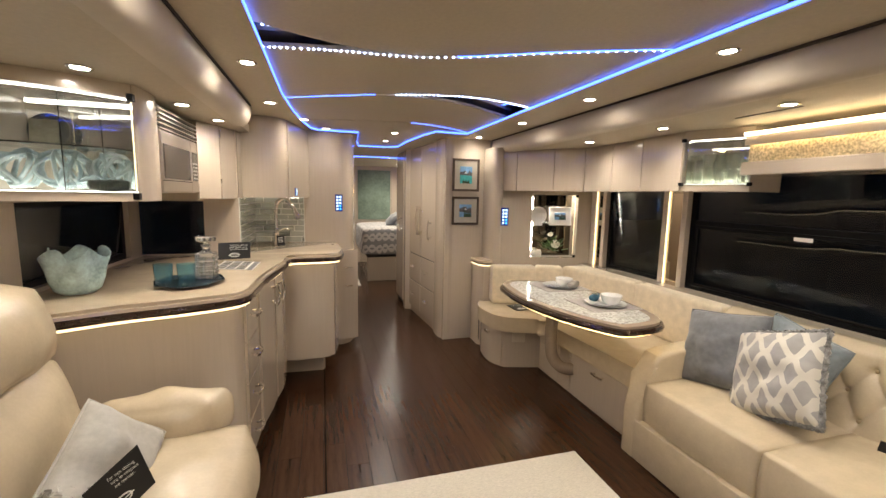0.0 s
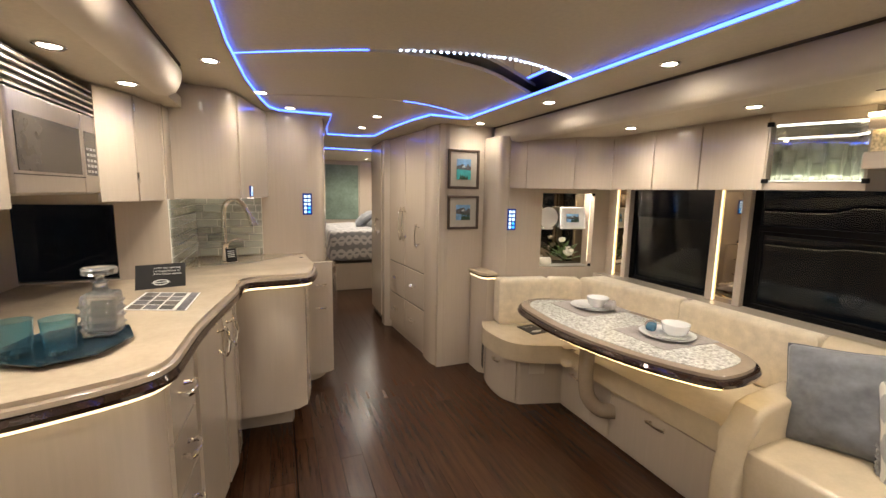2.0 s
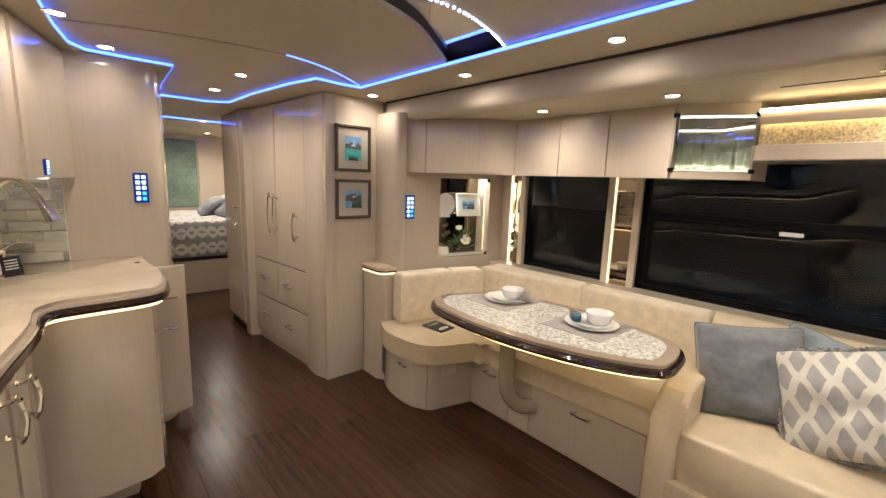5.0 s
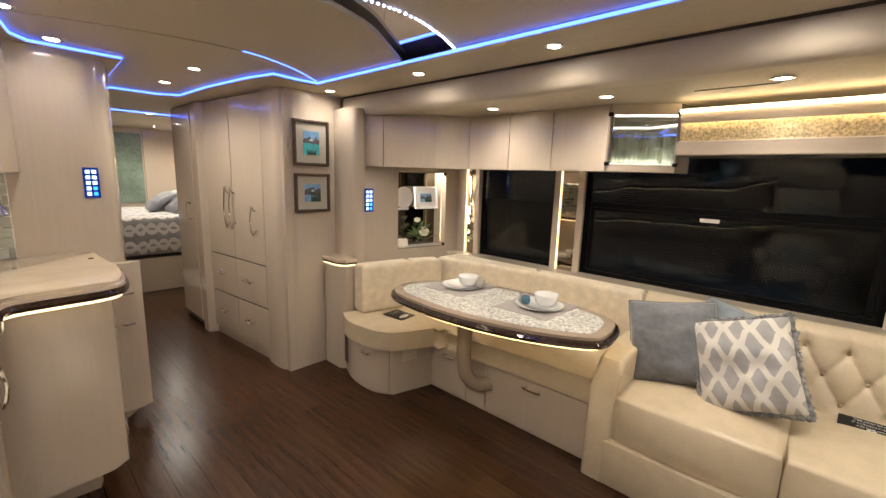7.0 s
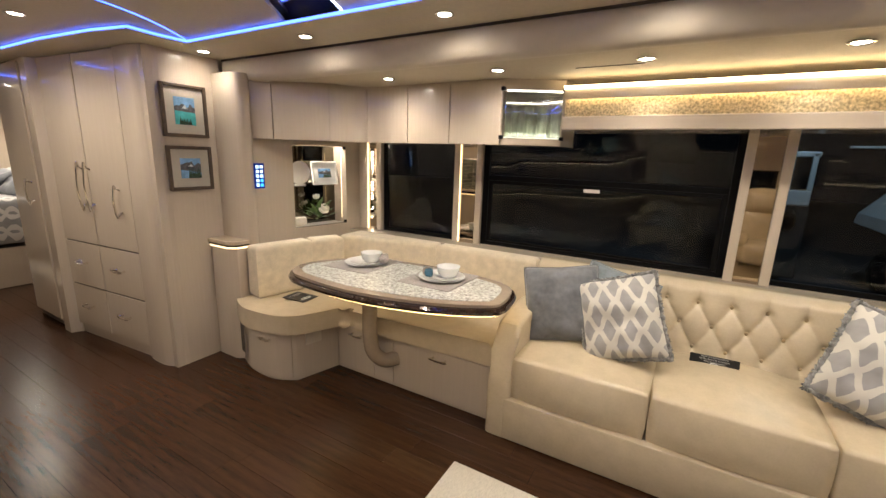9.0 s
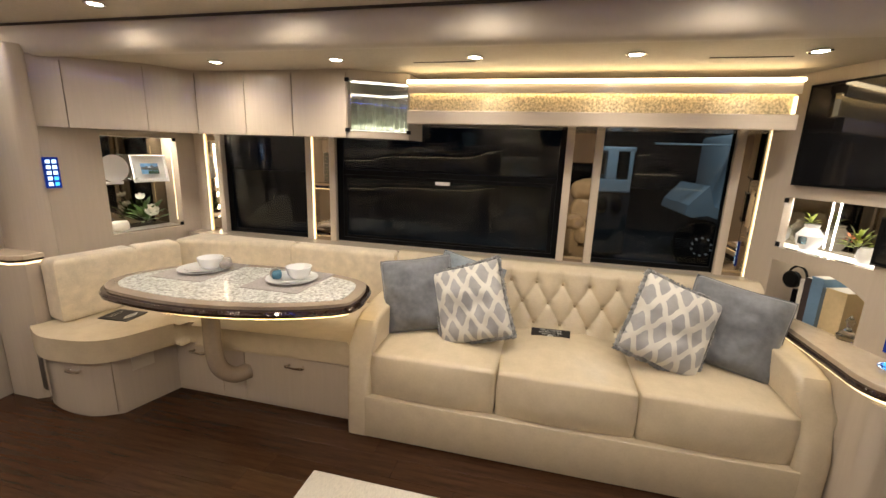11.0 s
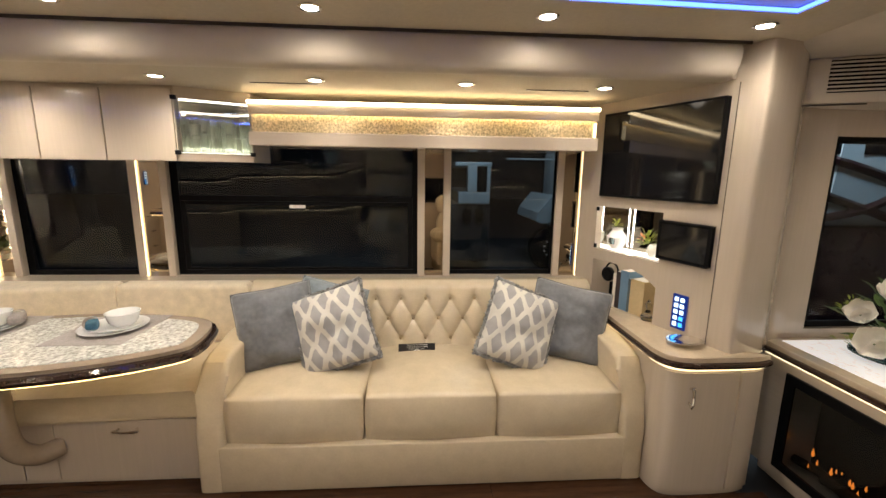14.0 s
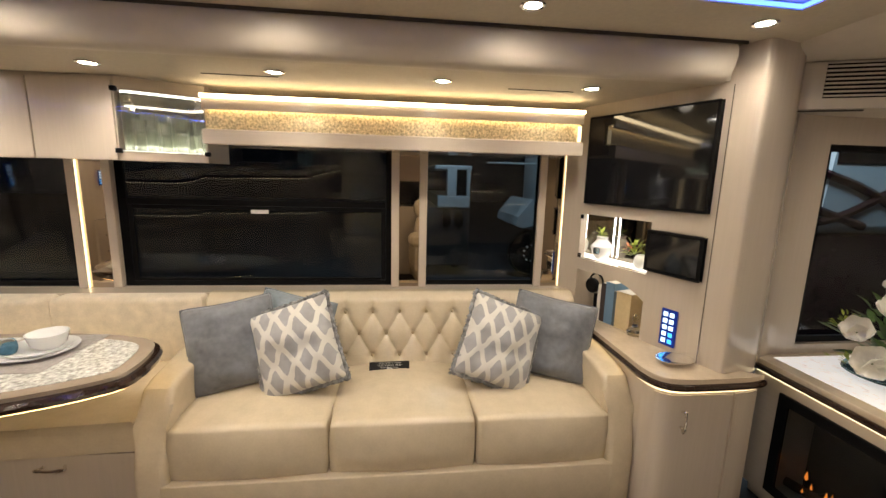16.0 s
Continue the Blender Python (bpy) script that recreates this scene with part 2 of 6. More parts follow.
# window wall of the right-hand slide, with its three openings
WX, SILL, HEAD = 3.055, 0.848, 1.69
bm = box(WX, WX + 0.06, -0.1, 4.4, 0.0, SILL)
box(WX, WX + 0.06, -0.1, 4.4, HEAD, 1.95, bm=bm)
for y0, y1 in [(3.80, 4.4), (2.875, 3.08), (1.125, 1.315), (-0.1, 0.408)]:
    box(WX, WX + 0.06, y0, y1, SILL, HEAD, bm=bm)
structure("wall_right", bm, WOOD, "bleached wood window wall of the slide-out", "wall")
structure("window_sill", box(2.93, WX, 0.10, 4.05, SILL - 0.03, SILL, 0.004), WOODH, "pale wood ledge under the slide windows", "sill")

# aft wall of the slide and its niche opening
A0, A1 = Vector((2.07, 4.24)), Vector((3.055, 4.045))
ad = (A1 - A0).normalized()
an = Vector((-ad.y, ad.x))
N0, N1, NZ0, NZ1 = 0.385, 0.865, 0.90, 1.535
LEN = (A1 - A0).length


def aft(s):
    return A0 + ad * s


bm = wall_strip(aft(0), aft(N0), 0, 1.95, 0.05)
wall_strip(aft(N1), aft(LEN), 0, 1.95, 0.05, bm)
wall_strip(aft(N0), aft(N1), 0, NZ0, 0.05, bm)
wall_strip(aft(N0), aft(N1), NZ1, 1.95, 0.05, bm)
structure("wall_aft_slide", bm, WOOD, "bleached wood end wall with a lit display niche", "wall")
structure("jamb", prism(curve([(2.03, 4.44), (2.03, 4.30), (2.055, 4.20), (2.13, 4.185), (2.13, 4.25), (2.10, 4.44)], 4), 0, 1.98), WOOD, "rounded bleached wood jamb of the slide", "trim", True)

# slide ceiling, fascia
structure("ceiling_slide_right", box(2.175, 3.11, -0.10, 4.30, 1.945, 2.0), CEIL, "tan vinyl ceiling of the slide-out", "ceiling")
prof = [(0.0, 2.075), (-0.012, 2.05), (-0.012, 2.02), (-0.002, 1.985), (0.015, 1.955), (0.05, 1.935), (0.10, 1.938), (0.10, 2.075)]
structure("fascia_right", sweep([(2.115, 4.42), (2.115, 4.0), (2.115, 2.0), (2.12, -0.02)], [(-o, z) for o, z in prof]), FASCIA, "satin taupe cornice above the slide-out", "cornice", True)
structure("fascia_left", sweep([(-0.03, 3.50), (-0.03, 2.0), (-0.03, 0.2), (-0.03, -1.0)], prof), FASCIA, "satin taupe cornice above the galley slide", "cornice", True)
structure("ceiling_slide_left", box(-1.0, -0.09, -1.0, 3.86, 1.945, 2.0), CEIL, "tan vinyl ceiling of the galley slide", "ceiling")

structure("reveal_right", box(2.100, 2.106, -0.05, 4.42, 2.066, 2.0775), SEAM, "dark shadow joint above the cornice", "trim")
structure("reveal_left", box(-0.024, -0.017, -1.0, 3.48, 2.066, 2.0775), SEAM, "dark shadow joint above the cornice", "trim")

# main ceiling: a soffit with a raised middle of curved panels
SZ = 2.078
outline = [(1.815, 0.03), (1.762, 1.5), (1.75, 3.0), (1.745, 4.18), (1.60, 4.19), (1.44, 4.17), (1.385, 4.45), (1.335, 5.0), (1.325, 5.56), (1.18, 5.66), (0.86, 5.66),
           (0.80, 5.2), (0.765, 4.53), (0.58, 4.53), (0.40, 4.52), (0.335, 4.42), (0.29, 4.15), (0.235, 3.65), (0.205, 3.1), (0.20, 1.8), (0.20, 0.04)]
bm = bmesh.new()
outer = [(2.25, -0.42), (2.25, 4.2), (2.25, 6.9), (0.0, 6.9), (-0.2, 4.6), (-0.06, 4.5), (-0.06, -0.42)]
vo = [bm.verts.new((x, y, SZ)) for x, y in outer]
vi = [bm.verts.new((x, y, SZ)) for x, y in outline]
eo = [bm.edges.new((vo[i], vo[(i + 1) % len(vo)])) for i in range(len(vo))]
ei = [bm.edges.new((vi[i], vi[(i + 1) % len(vi)])) for i in range(len(vi))]
bmesh.ops.triangle_fill(bm, use_beauty=True, edges=eo + ei)
lip = [bm.verts.new((x, y, SZ + 0.020)) for x, y in outline]
for i in range(len(vi)):
    bm.faces.new((vi[i], vi[(i + 1) % len(vi)], lip[(i + 1) % len(vi)], lip[i]))
structure("ceiling_soffit", bm, CEIL, "tan vinyl ceiling border with downlights", "ceiling")
structure("ceiling_roof", box(-1.1, 3.2, -1.9, 10.2, 2.16, 2.22), CEIL, "roof above the ceiling panels", "ceiling")


joints = [
    ([(0.12, 1.30), (0.5, 1.12), (0.9, 0.98), (1.30, 0.92), (1.60, 0.98), (1.83, 1.10)], [(0.12, 1.30), (0.5, 1.125), (0.9, 1.02), (1.30, 1.10), (1.60, 1.26), (1.83, 1.44)]),
    ([(0.12, 2.03), (0.22, 2.08), (0.5, 2.20), (0.9, 2.215), (1.39, 1.975), (1.83, 1.78)], [(0.12, 2.34), (0.22, 2.325), (0.5, 2.275), (0.9, 2.222), (1.39, 1.98), (1.83, 1.785)]),
    ([(0.12, 3.34), (0.5, 3.12), (0.9, 2.93), (1.28, 2.85), (1.55, 2.90), (1.83, 3.02)], [(0.12, 3.34), (0.5, 3.125), (0.9, 2.99), (1.28, 3.06), (1.55, 3.22), (1.83, 3.42)]),
    ([(0.12, 4.20), (0.5, 4.00), (0.9, 3.885), (1.2, 3.88), (1.5, 4.01), (1.83, 4.26)], [(0.12, 4.22), (0.5, 4.02), (0.9, 3.90), (1.2, 3.895), (1.5, 4.025), (1.83, 4.27)]),
]
joints = [([tuple(p) for p in curve([Vector(q) for q in a], 5)], [tuple(p) for p in curve([Vector(q) for q in b], 5)]) for a, b in joints]
spans = []
low = [(0.12, -0.45), (1.83, -0.45)]
for front, back in joints:
    spans.append((low, front))
    low = back
spans.append((low, [(0.12, 6.6), (1.83, 6.6)]))
for i, (a, b) in enumerate(spans):
    pts = list(a) + list(b)[::-1]
    structure("ceiling_panel", prism(pts, SZ + 0.022, SZ + 0.040), CEIL, "tan ceiling panel with a curved edge", "ceiling")
structure("ceiling_mirror", box(0.1, 1.85, -0.4, 4.6, SZ + 0.062, SZ + 0.066), CLEARMIRROR, "mirrored recess between the ceiling panels", "mirror")


def led(name, pts, z, w, h, material, label, shift=0.0):
    t = thing(name, (pts[0][0], pts[0][1], z), label, "light strip")
    part("strip", sweep(pts, [(shift, z), (shift + w, z), (shift + w, z + h), (shift, z + h)]), material, t)
    return t


closed_line = outline + [outline[0]]
led("blue_light_strip", offset(closed_line[:4], 0.004), SZ + 0.004, 0.004, 0.012, BLUELED, "blue light strip along the ceiling recess")
led("blue_light_strip", offset(closed_line[3:12], 0.004), SZ + 0.004, 0.004, 0.012, BLUELED, "blue light strip along the ceiling recess")
led("blue_light_strip", offset(closed_line[11:], 0.004), SZ + 0.004, 0.004, 0.012, BLUELED, "blue light strip along the ceiling recess")
for k, (front, back) in enumerate(joints):
    if k in (0, 1, 2):
        t = thing("dotted_light_strip", (*front[10], SZ + 0.03), "row of small blue-white ceiling lights on a curved edge", "light strip")
        line = back if k == 1 else front
        c = [Vector(p) for p in curve([Vector(q) for q in line], 6)]
        acc, dot = 0.0, None
        for p, q in zip(c, c[1:]):
            acc += (q - p).length
            if acc > 0.021 and (0.2 if k == 1 else 0.85) < q.x < 1.75:
                acc = 0.0
                if dot is None:
                    dot = part("light_dot", box(-0.004, 0.004, -0.003, 0.003, 0, 0.005), BLUEDOT, t, m=Matrix.Translation((q.x, q.y, SZ + 0.017)))
                else:
                    o = dot.copy()
                    scene.collection.objects.link(o)
                    o.matrix_basis = Matrix.Translation((q.x, q.y, SZ + 0.017))
    seg = {0: front[0:9], 1: front[16:], 2: front[0:9], 3: front[14:]}[k]
    led("blue_light_strip", seg, SZ + 0.018, 0.005, 0.006, BLUELED, "thin blue light strip on a ceiling joint")

# downlights
def downlight(x, y, z, power=1.0, group="ceiling downlights", spot=True):
    d = thing("downlight", (x, y, z), "small round recessed ceiling downlight, lit", "downlight", group)
    part("rim", lathe([(0.031, -0.001), (0.042, -0.001), (0.042, -0.004), (0.037, -0.007), (0.031, -0.004)], (x, y, z), 20), CHROME, d, smooth=True)
    part("lens", lathe([(0.032, -0.0035), (0.001, -0.008)], (x, y, z), 16), LENS, d)
    if spot:
        l = bpy.data.lights.new("downlight_lamp", "SPOT")
        l.energy, l.color, l.spot_size, l.spot_blend, l.shadow_soft_size = DOWNLIGHT_W * power, (1.0, 0.885, 0.73), radians(168), 0.9, 0.03
        o = new("downlight_lamp", l)
        o.location = (x, y, z - 0.016)


for x, y in [(1.92, 0.87), (1.92, 1.70), (1.92, 2.56), (1.92, 3.40), (1.90, 4.28), (1.925, 0.05), (0.115, 2.50), (0.115, 3.36), (0.30, 3.92), (0.115, 1.6), (0.115, 0.7)]:
    downlight(x, y, SZ, 0.75 if (x > 1.8 and y < 0.2) else 0.45 if (x > 1.8 and y > 4) else 0.55 if y > 3.8 else 1.25 if (x < 1 and y < 2) else 1.0)
for y in (0.42, 1.10, 1.806, 2.52, 3.24, 3.93):
    downlight(2.42 if y < 3.9 else 2.39, y, 1.943, 0.8, "slide-out downlights")
for x, y in [(-0.41, 2.28), (-0.255, 2.88), (-0.185, 3.33)]:
    downlight(x, y, 1.943, 0.45 if y > 3 else 1.05, "galley downlights")
downlight(0.47, 4.33, SZ, 0.22)
# Two unseen downlights, added to brighten the area ahead of the slide.
for x, y, z in ((1.15, -0.85, 2.081), (0.3, -0.75, 2.081)):
    downlight(x, y, z, 1.7)
for y in (4.50, 5.12, 5.79):
    downlight(1.112, y, SZ + 0.022, 1.5)

# corridor, bulkheads and bedroom shell
structure("wall_left_bulkhead", prism([(-0.30, 4.62), (-0.30, 4.535), (0.3, 4.53)] + [tuple(p) for p in curve([(0.50, 4.53), (0.60, 4.54), (0.68, 4.60), (0.73, 4.74), (0.755, 4.92), (0.765, 5.2)], 5)] + [(0.765, 6.9), (0.70, 6.9)], 0.0, 2.12), WOOD, "glossy bleached wood bulkhead beside the corridor", "wall", True)
structure("wall_left_galley", box(-0.40, -0.168, 3.772, 4.62, 0, 2.12), WOOD, "bleached wood wall behind the sink", "wall")
structure("wall_left", prism([(-0.86, -1.6), (-0.80, -1.6), (-0.80, 3.77), (-0.86, 3.77)], 0, 1.06), WOOD, "window wall of the galley slide", "wall")
bm = box(-0.86, -0.83, -1.6, 3.77, 1.44, 1.96)
box(-0.86, -0.80, 3.60, 3.77, 1.06, 1.44, bm=bm)
box(-0.86, -0.80, 1.55, 2.55, 1.06, 1.44, bm=bm)
box(-0.86, -0.80, -1.6, 0.6, 1.06, 1.44, bm=bm)
structure("wall_left_upper", bm, WOOD, "upper part of the galley window wall", "wall")
bm = box(-0.86, -0.40, 3.772, 3.83, 0, 1.05)
box(-0.86, -0.40, 3.772, 3.83, 1.43, 1.96, bm=bm)
structure("wall_galley_end", bm, WOOD, "end wall of the galley slide", "wall")
structure("wall_tall_front", box(1.62, 2.03, 4.44, 4.50, 0, 2.12), WOOD, "glossy bleached wood wall with two pictures", "wall")
structure("wall_corridor_right", box(2.03, 2.09, 4.44, 6.5, 0, 2.12), WOOD, "wall behind the tall cabinets", "wall")
structure("wall_bed_front", box(1.60, 3.12, 6.44, 6.50, 0, 2.12), WOOD, "wall ahead of the bed", "wall")
structure("wall_bed_left", box(-0.36, -0.30, 6.9, 9.7, 0, 2.16), WOOD, "left wall of the bedroom", "wall")
structure("wall_bed_left_front", box(-0.30, 0.765, 6.9, 6.96, 0, 2.16), WOOD, "front wall of the bedroom", "wall")
structure("wall_bed_right", box(3.06, 3.12, 6.5, 9.7, 0, 2.16), WOOD, "right wall of the bedroom", "wall")
structure("wall_rear", box(-0.36, 3.12, 9.64, 9.70, 0, 2.16), WOOD, "rear wall of the bedroom", "wall")
structure("ceiling_bedroom", box(-0.36, 3.12, 6.9, 9.7, 2.10, 2.14), CEIL, "tan bedroom ceiling", "ceiling")
structure("wall_front", box(-0.95, 2.4, -1.66, -1.60, 0, 2.16), WOOD, "front end of the coach behind the camera", "wall")
structure("ceiling_front", box(-1.0, 3.1, -1.66, -0.42, 2.082, 2.12), CEIL, "ceiling above the driver area", "ceiling")

# slanted front wall with the screens
F0, F1 = Vector((3.10, 0.279)), Vector((2.148, -0.068))
fd = (F1 - F0).normalized()
fn = Vector((fd.y, -fd.x))
if fn.y < 0:
    fn = -fn

def fpt(s, d=0.0):
    """A plan point on the slanted front wall, s metres from the window, d metres proud of it."""
    return F0 + fd * s + fn * d


def fbox(s0, s1, z0, z1, d0, d1, bevel=0.0, bm=None):
    bm = bm or bmesh.new()
    r = bmesh.ops.create_cube(bm, size=1.0)
    for v in r["verts"]:
        p = fpt(s0 + (v.co.x + 0.5) * (s1 - s0), d0 + (v.co.y + 0.5) * (d1 - d0))
        v.co = Vector((p.x, p.y, z0 + (v.co.z + 0.5) * (z1 - z0)))
    if bevel:
        bmesh.ops.bevel(bm, geom=list({e for v in r["verts"] for e in v.link_edges}), offset=bevel, segments=2, profile=0.5, affect="EDGES")
    return bm


FL = (F1 - F0).length
bm = fbox(0.0, FL, 1.335, 2.0, -0.05, 0.0)
fbox(0.0, 0.228, 0.0, 1.335, -0.05, 0.0, bm=bm)
fbox(0.70, FL, 0.0, 1.335, -0.05, 0.0, bm=bm)
fbox(0.228, 0.70, 1.0, 1.068, -0.05, 0.0, bm=bm)
fbox(0.228, 0.70, 0.0, 0.70, -0.05, 0.0, bm=bm)
structure("wall_front_right", bm, WOOD, "slanted bleached wood wall holding the screens", "wall")
nose = [Vector(q) for q in ((2.148, -0.068), (2.085, -0.091))] + curve([(2.070, -0.0965), (2.055, -0.106), (2.052, -0.122), (2.058, -0.15)], 4) + curve([(2.085, -0.25), (2.108, -0.31), (2.15, -0.36), (2.205, -0.43), (2.24, -0.53), (2.25, -0.655)], 5)
structure("column_front", prism([tuple(p) for p in nose] + [(2.40, -0.655), (2.42, -0.06)], 0.70, SZ + 0.03), WOOD, "rounded glossy wood column at the front of the slide", "column", True)
structure("column_seam", wall_strip((2.158, -0.0643), (2.1555, -0.0653), 0.722, 1.93, -0.002), SEAM, "dark joint beside the column", "trim")
bm = box(2.25, 2.31, -1.6, -0.655, 0, 0.76)
box(2.25, 2.31, -1.6, -0.655, 1.72, 2.16, bm=bm)
box(2.25, 2.31, -1.6, -1.50, 0.76, 1.72, bm=bm)
structure("wall_side_front", bm, WOOD, "side wall ahead of the slide", "wall")

# ---- windows ----
def window(name, x, y0, y1, z0, z1, out, bars=(), edge=0.045):
    w = thing(name, (x, (y0 + y1) / 2, z0), "dark coach window at night in a black frame", "window", kind="structure")
    s = 0.03 * out
    bm = box(min(x + s, x + s * 1.6), max(x + s, x + s * 1.6), y0, y0 + edge, z0, z1)
    for a, b, c, d in ((y1 - edge, y1, z0, z1), (y0 + edge, y1 - edge, z0, z0 + 0.03), (y0 + edge, y1 - edge, z1 - 0.03, z1)):
        box(min(x + s, x + s * 1.6), max(x + s, x + s * 1.6), a, b, c, d, bm=bm)
    part("window_frame", bm, BLACK, w)
    for z in bars:
        part("crossbar", box(min(x + s * 0.9, x + s * 1.6), max(x + s * 0.9, x + s * 1.6), y0 + 0.046, y1 - 0.046, z - 0.018, z + 0.018, 0.003), BLACK, w)
    spans = [(z0 + 0.02, z1 - 0.02, 0.078)]
    if bars:
        spans = [(z0 + 0.02, bars[0] - 0.012, 0.004), (bars[0] + 0.012, z1 - 0.02, 0.078)]
        low = bars[0] - 0.018
        for a, b, c, d in ((y0 + 0.046, y0 + 0.075, z0 + 0.031, low), (y1 - 0.075, y1 - 0.046, z0 + 0.031, low), (y0 + 0.075, y1 - 0.075, low - 0.025, low), (y0 + 0.075, y1 - 0.075, z0 + 0.031, z0 + 0.05)):
            part("sash", box(min(x + s, x + s * 1.3), max(x + s, x + s * 1.3), a, b, c, d, 0.004), BLACK, w)
    for a, b, lean in spans:
        bm = box(min(x + s * 1.3, x + s * 1.5), max(x + s * 1.3, x + s * 1.5), y0 + edge - 0.005, y1 - edge + 0.005, a, b)
        for q in bm.verts:
            q.co.x -= out * (lean * (q.co.z - (a + b) / 2) + 0.008 * (lean > 0.01))
        part("pane", bm, NIGHTGLASS, w)
    return w


window("window_1", WX, 3.08, 3.80, SILL, HEAD, 1)
window("window_2", WX, 1.315, 2.875, SILL, HEAD, 1, (1.347,))
window("window_3", WX, 0.408, 1.125, SILL, HEAD, 1, edge=0.012)
window("window_4", -0.80, 2.55, 3.60, 1.06, 1.44, -1)
window("window_5", -0.80, 0.6, 1.55, 1.06, 1.44, -1)
window("window_6", 2.25, -1.50, -0.655, 0.76, 1.72, 1)
w = thing("window_7", (-0.6, 3.75, 1.05), "black glass panel at the end of the galley", "window", kind="structure")
part("pane", box(-0.80, -0.40, 3.785, 3.795, 1.05, 1.43), NIGHTGLASS, w)

# mirror strips, posts and light lines between the slide windows
for y0, y1, side in ((2.875, 3.08, 1), (1.125, 1.315, 0), (0.22, 0.408, -1), (3.80, 3.97, 1)):
    t = thing("mirror_strip", (WX, (y0 + y1) / 2, SILL), "narrow smoked mirror between two pale wooden posts", "mirror", "mirror strips between the windows")
    part("glass", box(WX - 0.007, WX - 0.002, y0 + 0.035, y1 - 0.035, SILL, HEAD - 0.004), MIRROR, t)
    part("post", box(WX - 0.028, WX - 0.002, y0 - 0.012, y0 + 0.034, SILL + 0.001, HEAD, 0.004), WOOD, t)
    part("post", box(WX - 0.028, WX - 0.002, y1 - 0.034, y1 + 0.012, SILL + 0.001, HEAD, 0.004), WOOD, t)
    if side:
        yy = y1 - 0.036 if side > 0 else y0 + 0.036
        part("light_line", box(WX - 0.020, WX - 0.010, yy - 0.0025, yy + 0.0025, SILL + 0.002, HEAD - 0.004), WARMLED, t, "warm vertical light line")

# valance over the big window
v = thing("window_valance", (2.75, 1.2, 1.67), "pale wood valance with a lit gold mosaic band", "valance")
part("board", box(2.72, 2.76, 0.30, 2.24, 1.672, 1.745, 0.006), WOODH, v)
part("top_board", box(2.735, 2.746, 0.30, 2.24, 1.838, 1.892, 0.002), WOODH, v)
part("cove_board", box(2.746, 2.80, 0.30, 2.24, 1.856, 1.892), WOODH, v)
part("bottom_board", box(2.762, WX, 0.30, 2.24, 1.672, 1.690, 0.002), WOODH, v)
GOLD = mat("gold_mosaic", (0.64, 0.53, 0.32), 0.3, metal=0.3, amount=0.55, scale=90, bump=0.5)
part("mosaic_band", box(2.775, 2.79, 0.30, 2.24, 1.745, 1.856), GOLD, v, "small gold and cream mosaic pieces")
part("light_line", box(2.748, 2.756, 0.31, 2.23, 1.846, 1.852), COVELED, v, "warm light line")
part("cove_light", box(2.722, 2.746, 0.30, 2.24, 1.893, 1.908), COVELED, v, "warm cove light on top of the valance")
part("end_light", box(2.755, 2.774, 0.302, 0.312, 1.75, 1.83), WARMLED, v, "warm vertical light line")
v.location.z -= 0.014
for y in (0.62, 1.98):
    tagged(part("ceiling_slot", box(2.52, 2.532, y - 0.16, y + 0.16, 1.9425, 1.9445), SEAM, None, "thin dark slot in the slide ceiling"), category="air vent")

# ---- dinette ----
def seat_outline(grow=0.0):
    g = grow
    return [tuple(p) for p in curve([(2.26 - g, 3.55 - g), (1.955 - g, 3.63 - g), (1.875 - g, 3.78), (1.88 - g, 4.0), (1.95 - g, 4.22)], 6)]


din = thing("dinette_bench", (2.4, 3.3, 0), "built-in cream leather dinette bench on bleached wood base", "bench")
arm = [(2.26, 2.37), (2.26, 3.555)] + [(1.962, 3.635)] + [tuple(p) for p in curve([(1.955, 3.64), (1.885, 3.78), (1.89, 4.0), (1.95, 4.18)], 6)] + [(3.05, 4.03), (3.05, 2.37)]
part("base", prism(arm, 0.0, 0.345), WOOD, din, smooth=True)
sc = [(2.235, 2.365), (2.235, 3.36), (2.21, 3.45), (2.12, 3.50), (1.96, 3.57), (1.875, 3.66), (1.84, 3.80), (1.84, 4.0), (1.93, 4.20), (2.4, 4.14), (3.04, 4.02), (3.04, 2.365)]
sc = [tuple(p) for p in curve([Vector(q) for q in sc[1:9]], 5)]
part("seat_cushion", prism([(2.215, 2.365)] + sc + [(3.04, 4.02), (3.04, 2.365)], 0.345, 0.475, 0.045, 5), LEATHER, din, "cream leather seat cushion", smooth=True)
for a, b, th in (((2.02, 4.17), (2.44, 4.085), 0.14), ((2.46, 4.08), (2.70, 3.98), 0.14)):
    a, b = Vector(a), Vector(b)
    t = (b - a).normalized()
    nn = Vector((t.y, -t.x)) * th
    part("back_cushion", prism([a, b, b + nn, a + nn], 0.47, 0.846, 0.035, 4), SUEDE, din, "pale suede back cushion", smooth=True)
for y0, y1 in ((3.12, 3.95), (2.352, 3.115)):
    part("back_cushion", prism([(2.84, y0), (2.96, y0), (3.0, y1), (2.70 if y1 > 3.5 else 2.84, y1)], 0.47, 0.846, 0.035, 4), SUEDE, din, "pale suede back cushion", smooth=True)


def front_panel(name, y0, y1, z0, z1, x, parent):
    return part(name, box(x - 0.012, x - 0.001, y0, y1, z0, z1, 0.003), WOOD, parent)


